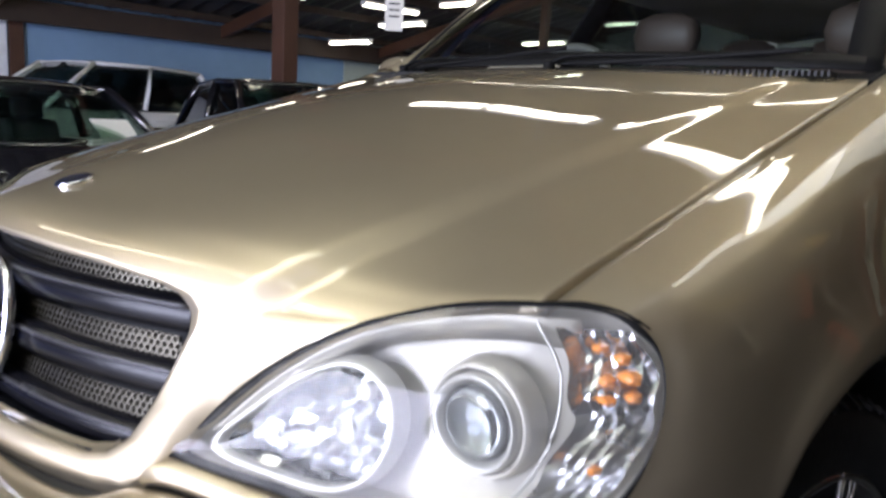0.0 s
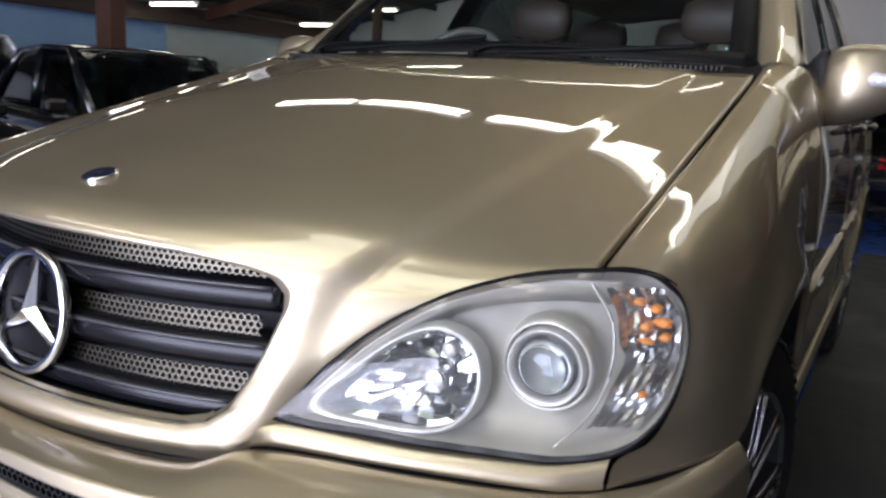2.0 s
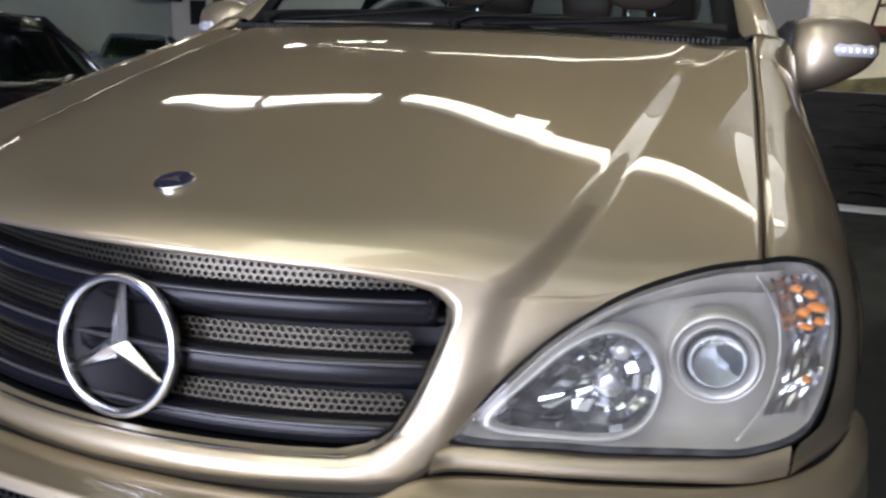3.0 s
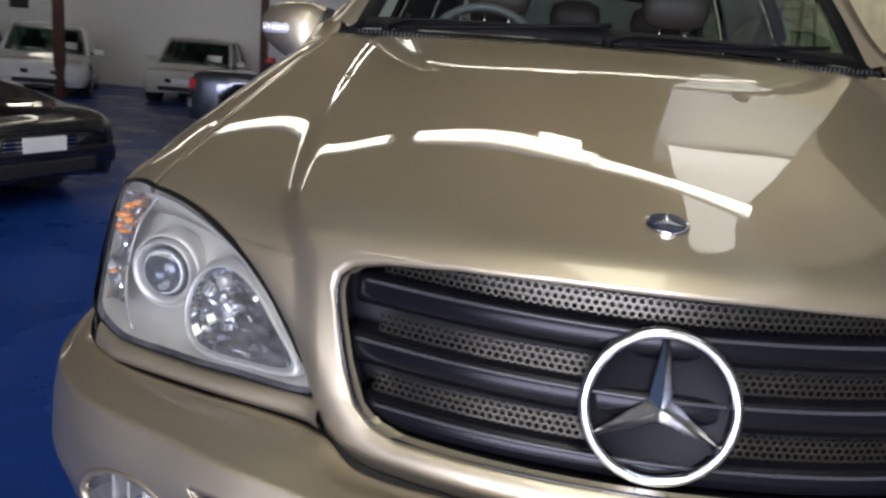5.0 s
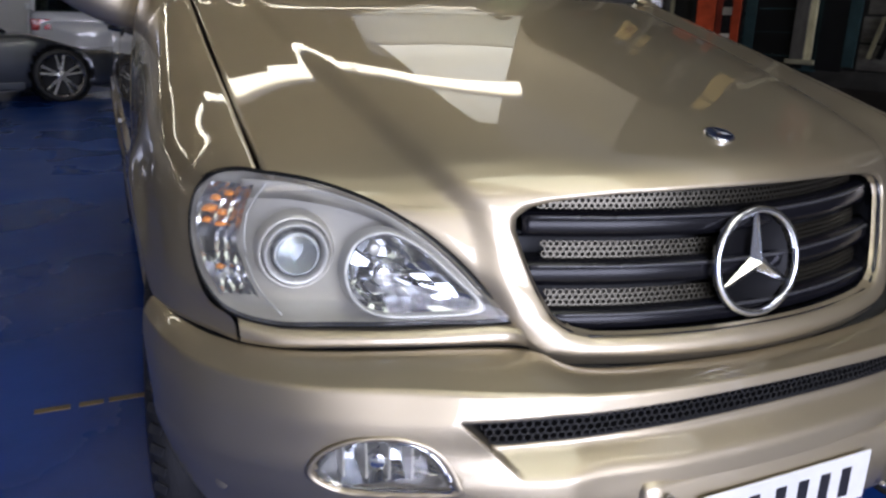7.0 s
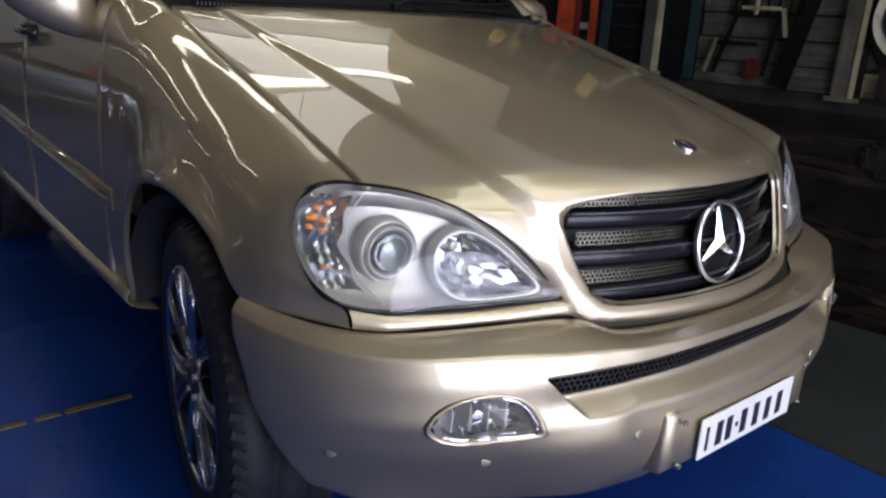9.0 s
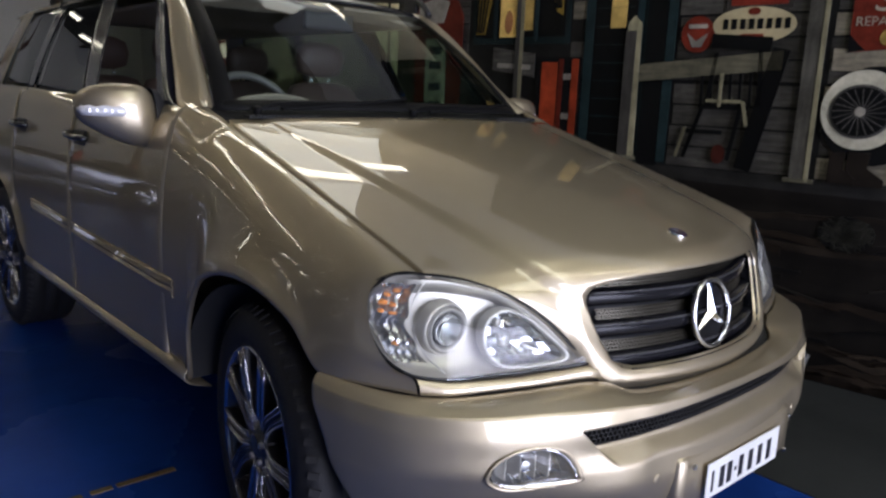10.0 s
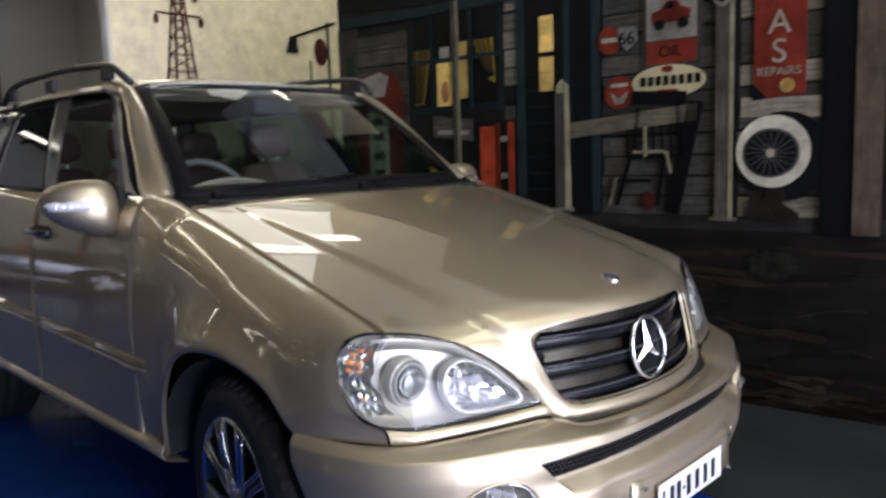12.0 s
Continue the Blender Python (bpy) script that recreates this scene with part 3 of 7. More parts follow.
# ---- bumper
BUMP = [
    [(0, -.014, .670), (.2, -.006, .674), (.34, .020, .680), (.405, .066, .700), (.5, .106, .702), (.6, .136, .701), (.75, .202, .699), (.838, .278, .703), (.888, .372, .709), (.916, .472, .712)],
    [(0, -.050, .671), (.2, -.042, .673), (.34, -.016, .676), (.41, .012, .686), (.5, .055, .691), (.6, .092, .693), (.75, .160, .692), (.848, .250, .694), (.899, .358, .699), (.926, .472, .702)],
    [(0, -.078, .666), (.2, -.071, .667), (.34, -.050, .668), (.41, -.030, .671), (.5, .000, .674), (.6, .046, .676), (.75, .120, .676), (.857, .228, .677), (.910, .347, .682), (.934, .472, .686)],
    [(0, -.087, .655), (.2, -.080, .653), (.34, -.059, .647), (.41, -.042, .645), (.5, -.018, .642), (.6, .024, .638), (.75, .103, .640), (.862, .216, .642), (.917, .340, .648), (.940, .472, .654)],
    [(0, -.083, .597), (.2, -.076, .595), (.34, -.055, .591), (.41, -.039, .589), (.5, -.015, .588), (.6, .021, .593), (.75, .100, .596), (.863, .210, .598), (.918, .335, .600), (.942, .472, .60)],
    [(0, -.087, .572), (.2, -.080, .570), (.34, -.064, .566), (.41, -.047, .564), (.5, -.022, .562), (.6, .018, .56), (.75, .099, .56), (.863, .208, .56), (.918, .334, .56), (.942, .472, .56)],
    [(0, -.092, .545), (.2, -.085, .543), (.34, -.066, .540), (.41, -.058, .537), (.5, -.028, .533), (.6, .018, .53), (.75, .108, .53), (.860, .216, .53), (.918, .334, .53), (.942, .472, .53)],
    [(0, -.092, .48), (.2, -.085, .48), (.34, -.066, .48), (.41, -.056, .48), (.5, -.022, .48), (.6, .034, .48), (.75, .130, .48), (.852, .236, .48), (.908, .346, .48), (.934, .472, .48)],
    [(0, -.068, .40), (.2, -.061, .40), (.34, -.044, .40), (.41, -.022, .40), (.5, .022, .40), (.6, .086, .40), (.75, .184, .40), (.835, .276, .40), (.888, .366, .40), (.915, .472, .40)],
    [(0, -.030, .335), (.2, -.023, .335), (.34, .0, .335), (.41, .020, .335), (.5, .07, .335), (.6, .13, .335), (.75, .22, .335), (.82, .30, .345), (.875, .38, .36), (.905, .472, .37)],
]
NB = 150
bl = [spline([(-x, y, z) for x, y, z in r[:0:-1]] + r, 2 * NB - 1)[NB - 1:] for r in BUMP]
FOG = [(.556, .531), (.556, .545), (.564, .568), (.584, .594), (.612, .608), (.645, .613), (.690, .606), (.725, .585), (.739, .556), (.722, .535), (.687, .523), (.620, .526)]
FOG_CUT = [(.652 + (x - .652) * .99, .566 + (z - .566) * .99) for x, z in spline(FOG, 48, closed=True)]


def inside(x, z, ring):
    """Whether a point lies within a closed ring."""
    odd = False
    for (xa, za), (xb, zb) in zip(ring, ring[1:] + ring[:1]):
        if (za > z) != (zb > z) and x < xa + (z - za) * (xb - xa) / (zb - za):
            odd = not odd
    return odd


nrow = 73
bm_rows = np.array(through_rows(bl, nrow))          # eight rows a level
# the end follows the wheel arch: it leans forward towards the ground
for row in bm_rows:
    j0 = int(np.argmax(row[:, 0] > .775))
    end = float(np.interp(row[-1][2], [.335, .40, .46, .585, .69], [.318, .340, .362, .420, .480]))
    past = np.nonzero(row[:, 1] > end)[0]
    if len(past):
        j1 = past[0] - 1 + (end - row[past[0] - 1][1]) / (row[past[0]][1] - row[past[0] - 1][1])
        q = np.linspace(j0, j1, NB - j0)
        old = row.copy()
        for k in range(3):
            row[j0:, k] = np.interp(q, np.arange(NB), old[:, k])


# the top is a nearly flat ledge that breaks over a crisp edge into the face
for j in range(NB):
    p0, p2, p3 = bm_rows[0][j].copy(), bm_rows[16][j] + (0, -.005, .0045), bm_rows[24][j].copy()
    for i in range(1, 24):
        if i <= 13:
            bm_rows[i][j] = p0 + (p2 - p0) * (i / 13 * .93) + (0, 0, .004 * math.sin(math.pi * i / 13))
        elif i >= 19:
            bm_rows[i][j] = p3 + (p2 - p3) * ((24 - i) / 5 * .80)
    a, b = bm_rows[13][j].copy(), bm_rows[19][j].copy()
    for i in range(14, 19):
        u = (i - 13) / 6
        bm_rows[i][j] = a * (1 - u) ** 2 + p2 * 2 * u * (1 - u) + b * u * u


def cheek_x(z):
    """Half the width of the recess round the lower grille at a height."""
    return .557 - (.648 - z) * .93


# one column of the face follows the slanting end of the recess
def cheek_col(row):
    gap_ = row[:, 0] - np.array([cheek_x(max(z, .540)) for z in row[:, 2]])
    k = int(np.argmax(gap_ > 0))
    return k - gap_[k] / (gap_[k] - gap_[k - 1])


JC = int(round(cheek_col(bm_rows[24])))
JF = int(np.argmax(bm_rows[24][:, 0] > .80))
for i in range(8, nrow):
    u = min(1, (i - 8) / 16)
    q = cheek_col(bm_rows[max(i, 24)]) * u + JC * (1 - u)
    spots = np.interp(np.arange(NB), [0, JC - 1, JC, JC + 1, JF, NB - 1], [0, q - 1 + .3 * u, q, q + 1 - .75 * u, JF, NB - 1])
    old = bm_rows[i].copy()
    for k in range(3):
        bm_rows[i][:, k] = np.interp(spots, np.arange(NB), old[:, k])

# under the slot a shelf runs back to the honeycomb, and ends at slanting cheeks
for i in range(32, nrow):
    for p in bm_rows[i][:JC]:
        if p[2] > .545:
            p[1] += .028 * step(.545, .588, p[2])
cut = set()
for i in range(nrow - 1):
    lev = i / 8
    for j in range(NB - 1):
        c = (bm_rows[i][j] + bm_rows[i + 1][j + 1]) / 2
        if 3.0 <= lev < 4.0 and j < JC:
            cut.add((i, j))
        if i >= 16 and inside(c[0], c[2], FOG_CUT):
            cut.add((i, j))
faces = []
for i in range(nrow - 1):
    for j in range(NB - 1):
        if (i, j) not in cut:
            a = i * NB + j
            faces.append((a, a + NB, a + NB + 1, a + 1))
v, f = both(bm_rows.reshape(-1, 3), faces)
bumper = sheet("bumper", v, f, GOLD, suv, "champagne front bumper with a body-coloured valance", thick=.005)


def bump_at(x, z):
    """The bumper's face at a width and height."""
    d = (np.abs(bm_rows[16:60, :, 0] - abs(x)) * 1.0 + np.abs(bm_rows[16:60, :, 2] - z))
    near = np.argsort(d, axis=None)[:8]
    wt = 1 / (d.reshape(-1)[near] + .002) ** 2
    return float((bm_rows[16:60, :, 1].reshape(-1)[near] * wt).sum() / wt.sum())


# lower grille: a honeycomb behind the slot
def hexes(cells, r, wall, depth, place):
    """Hexagonal cell walls at (x, z) cells, bent onto place(x, z) -> y."""
    verts, faces = [], []
    for cx, cz in cells:
        o = len(verts)
        for rad, dy in ((r, 0), (r - wall, 0), (r - wall, depth)):
            for k in range(6):
                a = math.pi / 6 + k * math.pi / 3
                x, z = cx + rad * math.cos(a), cz + rad * math.sin(a)
                verts.append((x, place(x, z) + dy, z))
        for k in range(6):
            n = (k + 1) % 6
            faces += [(o + k, o + n, o + 6 + n, o + 6 + k), (o + 6 + k, o + 6 + n, o + 12 + n, o + 12 + k)]
    return verts, faces


cells = []
pitch = .0125
for iz in range(6):
    z = .595 + iz * pitch * .866
    for ix in range(-48, 49):
        x = (ix + .5 * (iz % 2)) * pitch
        if abs(x) < cheek_x(z) - .016 and z < .652 - .014 * abs(x) / .4:
            cells.append((x, z))
low_y = lambda x, z: float(np.interp(abs(x), [0, .2, .34, .41, .5, .6], [-.053, -.046, -.025, -.009, .017, .054]))
lower_grille = piece("lower_grille", mesh_of("lower_grille", *hexes(cells, pitch * .578, .0016, .012, low_y), False, MESH_BLACK), bumper, "black honeycomb lower grille")
back = [[(x, low_y(x, 0) + .05, z) for x in np.linspace(-.6, .6, 40)] for z in (.575, .665)]
sheet("grille_backing", *grid(back), TRIM_DARK, lower_grille, thick=.003)
for sx in (1, -1):
    cheek = [[(sx * (x - k * .3), y + .0015 + k, z) for k in (0, .012, .03, .056)] for x, y, z in (bm_rows[i][JC] for i in range(24, 33))]
    sheet("slot_cheek", *grid(cheek, flip=sx > 0), GOLD, bumper, "champagne cheek at the end of the lower grille", thick=.002)
for a, b in ((24, 1), (32, -1)):
    edge = list(bm_rows[a][:JC])
    rws = [edge, [p + (0, .035, .004 * b) for p in edge]]
    v, f = both(*grid(rws, flip=b < 0))
    sheet("slot_lip", v, f, BLACK, lower_grille, thick=.003)

brow = [(-x, y, z) for x, y, z in BUMP[0][:0:-1]] + BUMP[0]
brow = spline(brow[1:-1], 80)
sheet("bumper_filler", *grid([brow + (0, .004, -.006), brow + (0, .06, -.010), brow + (0, .16, -.06)]), TRIM_DARK, bumper, "black filler between bumper and grille", thick=.003)

# fog lamps
fog = spline(FOG, 60, closed=True)
cen = np.array((.655, .562))
for sx in (1, -1):
    fl = new("fog_lamp")
    fl.parent = bumper
    tagged(fl, "clear fog lamp in a body-coloured recess")
    rws = []
    for k, dy in ((1.13, .002), (1.08, -.003), (1.0, .000), (.95, .012), (.93, .05)):
        rws.append([(sx * (cen[0] + (p[0] - cen[0]) * k), bump_at(*p) + dy - .003, cen[1] + (p[1] - cen[1]) * k) for p in fog])
    sheet("fog_surround", *grid(rws, True, flip=sx > 0), GOLD, fl, thick=.002)
    rws = []
    for k, bu in ((.94, .010), (.8, .004), (.55, -.001), (.3, -.003), (.02, -.004)):
        rws.append([(sx * (cen[0] + (p[0] - cen[0]) * k), bump_at(cen[0] + (p[0] - cen[0]) * k, cen[1]) * .6 + bump_at(*p) * .4 + bu, cen[1] + (p[1] - cen[1]) * k) for p in fog])
    ln = sheet("fog_lens", *grid(rws, True, flip=sx < 0), LAMP_LENS, fl, thick=0)
    ln.visible_shadow = False
    rws = []
    for k, d in ((.95, .018), (.8, .040), (.5, .055), (.2, .06), (.02, .06)):
        rws.append([(sx * (cen[0] + (p[0] - cen[0]) * k), bump_at(cen[0], cen[1]) * .5 + bump_at(*p) * .5 + d, cen[1] + (p[1] - cen[1]) * k) for p in fog])
    sheet("fog_reflector", *grid(rws, True, flip=sx < 0), REFLECTOR, fl, thick=0)
    rim_ = [(sx * (cen[0] + (p[0] - cen[0]) * .95), bump_at(*p) + .004, cen[1] + (p[1] - cen[1]) * .95) for p in fog]
    piece("lens_rim", mesh_of("lens_rim", *tube(rim_, .0035, 6, True), True, CHROME), fl)
    for xx in (.605, .635, .665, .695):
        block("reflector_rib", (sx * xx, bump_at(xx, .56) + .038, .566), (.004, .04, .055), BEZEL, fl, bevel=.001)
    bm = bmesh.new()
    bm_disc(bm, (sx * .645, bump_at(.645, .56) + .036, .562), (sx * .4, -1, 0), .014, .02, 20, bevel=.003)
    part("bulb_cap", bm, CHROME, fl, smooth=True)

# parking sensors and plate
for x, z in ((.345, .493), (.631, .472), (.85, .472)):
    for sx in (1, -1):
        bm = bmesh.new()
        bm_disc(bm, (sx * x, bump_at(x, z) - .001, z), (sx * (.1 if x < .5 else .4 if x < .7 else 1.0), -1, 0), .0115, .008, 20, bevel=.002)
        part("parking_sensor", bm, GOLD, bumper, "round parking sensor", smooth=True)
rws = []
for z, dy in ((.522, .015), (.520, -.006), (.512, -.012), (.400, -.012), (.392, -.006), (.388, .02)):
    rws.append([(x, bump_at(min(abs(x), .23), .46) * .25 - .058 + dy + .05 * x * x, z) for x in np.linspace(-.275, .275, 24)])
rws = np.array(rws)
rws = np.array([[r[0] + (-.006, .085, 0), r[0] + (-.004, .008, 0), *r, r[-1] + (.004, .008, 0), r[-1] + (.006, .085, 0)] for r in rws])
v, f = grid(rws, flip=True)
plinth = sheet("plate_plinth", v, f, GOLD, bumper, "champagne number plate plinth", thick=.012)
py = -.1070
plate = block("number_plate", (0, py, .446), (.372, .004, .094), PLATE_WHITE, plinth, "white number plate with dark characters", bevel=.0018)
for i, x in enumerate((-.115, -.078, -.02, .030, .080, .130)):
    block("character_bar", (x, py - .0028, .443), (.022, .0012, .056), INK, plate, bevel=0)
block("character_bar", (-.048, py - .0028, .443), (.010, .0012, .010), INK, plate, bevel=0)
block("character_bar", (-.160, py - .0028, .443), (.010, .0012, .055), INK, plate, bevel=0)
for sx in (-1, 1):
    for z in (.505, .405):
        bm = bmesh.new()
        bm_disc(bm, (sx * .245, -.1045, z), (0, -1, 0), .006, .008, 12, bevel=.001)
        part("plinth_screw", bm, SATIN, plinth, smooth=True)

# ---- main grille
def face_y(x, z):
    return skin_raw(min(abs(x), .8), w_at_z(min(abs(x), .8), min(z, .945)))[0]


FYX = np.linspace(0, .46, 47)
FYT = np.array([[face_y(x, z) for z in np.linspace(.69, .945, 18)] for x in FYX])


def fy(x, z):
    i = np.clip(abs(x) / .46 * 46, 0, 45.99)
    j = np.clip((z - .69) / .255 * 17, 0, 16.99)
    a, b = int(i), int(j)
    u, w = i - a, j - b
    return (FYT[a, b] * (1 - u) + FYT[a + 1, b] * u) * (1 - w) + (FYT[a, b + 1] * (1 - u) + FYT[a + 1, b + 1] * u) * w


def half_open(z):
    """Half the width of the grille opening at a height."""
    zs = [.714, .716, .724, .744, .785, .835, .872, .893, .911, .921, .932, .94]
    hw = [.28, .305, .338, .364, .384, .400, .409, .406, .385, .345, .25, .1]
    return float(np.interp(z, zs, hw))


grille = new("grille")
grille.parent = suv
tagged(grille, "black louvred grille with perforated strips and a chrome badge")
bk = [[(x, fy(x, z) + .095, z) for x in np.linspace(-.43, .43, 40)] for z in np.linspace(.70, .95, 8)]
sheet("grille_backing", *grid(bk), TRIM_DARK, grille, thick=.003)
rim_rows = [[(x + dx * (1 if x > 0 else -1), fy(x, z) + dy, z) for x, z in OPEN_XZ + [(-x, z) for x, z in OPEN_XZ[::-1]][1:-1]] for dx, dy in ((0, .004), (-.004, .008), (-.004, .06))]
sheet("grille_frame", *grid([spline(r, 160, True) for r in rim_rows], True), BLACK_GLOSS, grille, thick=.002)
# each louvre: a perforated strip above a rounded bar
for k, zt in enumerate((.926, .851, .776)):
    zb = zt - .043
    hw = half_open(zt - .02) - .004
    cells = []
    p = .0096
    for iz in range(4 if k else 3):
        z = zt - .005 - iz * p * .866
        for ix in range(-36, 37):
            x = (ix + .5 * (iz % 2)) * p
            if abs(x) < min(half_open(z), half_open(z - .01)) - .010:
                cells.append((x, z))
    piece("perforated_strip", mesh_of("perforated_strip", *hexes(cells, p * .578, .0019, .006, lambda x, z: fy(x, z) + .046 + (zt - z) * .12), False, STEEL_MESH), grille, "perforated metal strip")
    prof = [(.070, .003), (.036, -.001), (.029, -.008), (.030, -.026), (.038, -.037), (.070, -.042)]
    rws = []
    for dy, dz in prof:
        z = zt - .029 + dz
        hwz = min(half_open(z), hw) - .003
        rws.append([(x, fy(x, z) + dy, max(z, .7165)) for x in np.linspace(-hwz, hwz, 60)])
    bar_ = sheet("louvre", *grid(rws, flip=True), LOUVRE, grille, "satin black louvre bar", thick=.002)
    # the highlight on the bar's top edge, put in as a paler tube
    piece("louvre_edge", mesh_of("louvre_edge", *tube([np.array(q) + (0, -.001, .002) for q in rws[2][1:-1]], .0028, 6), True, LOUVRE_GLINT), bar_)

# chrome badge on the grille
BC = np.array((0, .033, .8105))
tilt = math.atan(.17)
ca, sa = math.cos(tilt), math.sin(tilt)


def badge(r, ang, out):
    """A point of the badge plane: radius, angle from the top, and height over the plane."""
    u, w = r * math.sin(ang), r * math.cos(ang)
    return BC + np.array((u, w * sa - out * ca, w * ca + out * sa))


bad = new("badge")
bad.parent = grille
tagged(bad, "round chrome three-armed badge")
prof = [(.0800, -.002), (.0805, .004), (.083, .0065), (.089, .0065), (.0925, .003), (.0935, -.004), (.090, -.008), (.083, -.008)]
ring = [[badge(r, 2 * math.pi * k / 96, o + .006) for k in range(96)] for r, o in prof + prof[:1]]
v, f = grid(ring, True)
piece("badge_ring", mesh_of("badge_ring", v, f, True, BADGE), bad)
for k in range(3):
    a0 = 2 * math.pi * k / 3
    vs = [badge(0, 0, .017), badge(.084, a0, .008), badge(.0155, a0 + math.pi / 3, .004), badge(.0155, a0 - math.pi / 3, .004), badge(.084, a0 + .028, .002), badge(.084, a0 - .028, .002), badge(0, 0, -.006)]
    fs = [(0, 1, 4, 2), (0, 3, 5, 1), (6, 2, 4), (6, 5, 3), (6, 4, 1), (6, 1, 5)]
    piece("badge_arm", mesh_of("badge_arm", vs, fs, False, BADGE), bad)
bkr = [[badge(r, 2 * math.pi * k / 48, o) for k in range(48)] for r, o in ((.080, -.004), (.06, -.012), (.002, -.014))]
piece("badge_backing", mesh_of("badge_backing", *grid(bkr, True), True, mat("badge_black", (.004, .004, .005), .5, spec=.2)), bad)

# emblem on the bonnet
e0 = skin(0, w_at_y(0, .150))
en = Vector((0, -.30, 1)).normalized()
emb = new("emblem")
emb.parent = bonnet
tagged(emb, "small round dark emblem with a chrome rim")
bm = bmesh.new()
bm_disc(bm, Vector(e0) + en * .002, en, .0275, .007, 40, bevel=.002)
part("emblem_rim", bm, CHROME, emb, smooth=True)
bm = bmesh.new()
bm_disc(bm, Vector(e0) + en * .0058, en, .0235, .002, 40)
part("emblem_disc", bm, mat("emblem_blue", (.02, .025, .05), .15, coat=1), emb)
q = Vector((0, 0, 1)).rotation_difference(en).to_matrix()
for k in range(3):
    a0 = 2 * math.pi * k / 3
    c = Vector(e0) + en * .0070
    loc = [Vector((0, 0, .0018)), Vector((.021 * math.sin(a0), .021 * math.cos(a0), .0004)), Vector((.0045 * math.sin(a0 + 1.05), .0045 * math.cos(a0 + 1.05), .0)), Vector((.0045 * math.sin(a0 - 1.05), .0045 * math.cos(a0 - 1.05), .0))]
    piece("emblem_arm", mesh_of("emblem_arm", [c + q @ p for p in loc], [(0, 1, 2), (0, 3, 1), (1, 3, 2)], False, BADGE), emb)

# ---- headlamps
LAMP = [(.430, .742), (.455, .784), (.483, .819), (.521, .858), (.571, .895), (.618, .920), (.682, .941), (.752, .951), (.787, .952), (.817, .944), (.841, .921), (.853, .888), (.858, .845), (.853, .800), (.838, .766), (.806, .744), (.75, .736), (.66, .737), (.555, .739)]


def lamp_y(x, z):
    x = abs(x)
    base = np.interp(x, [.40, .437, .6, .75, .828, .86, .9], [.075, .10, .15, .215, .27, .325, .42])
    return base + np.interp(x, [.4, .8], [.30, .45]) * (z - .74)


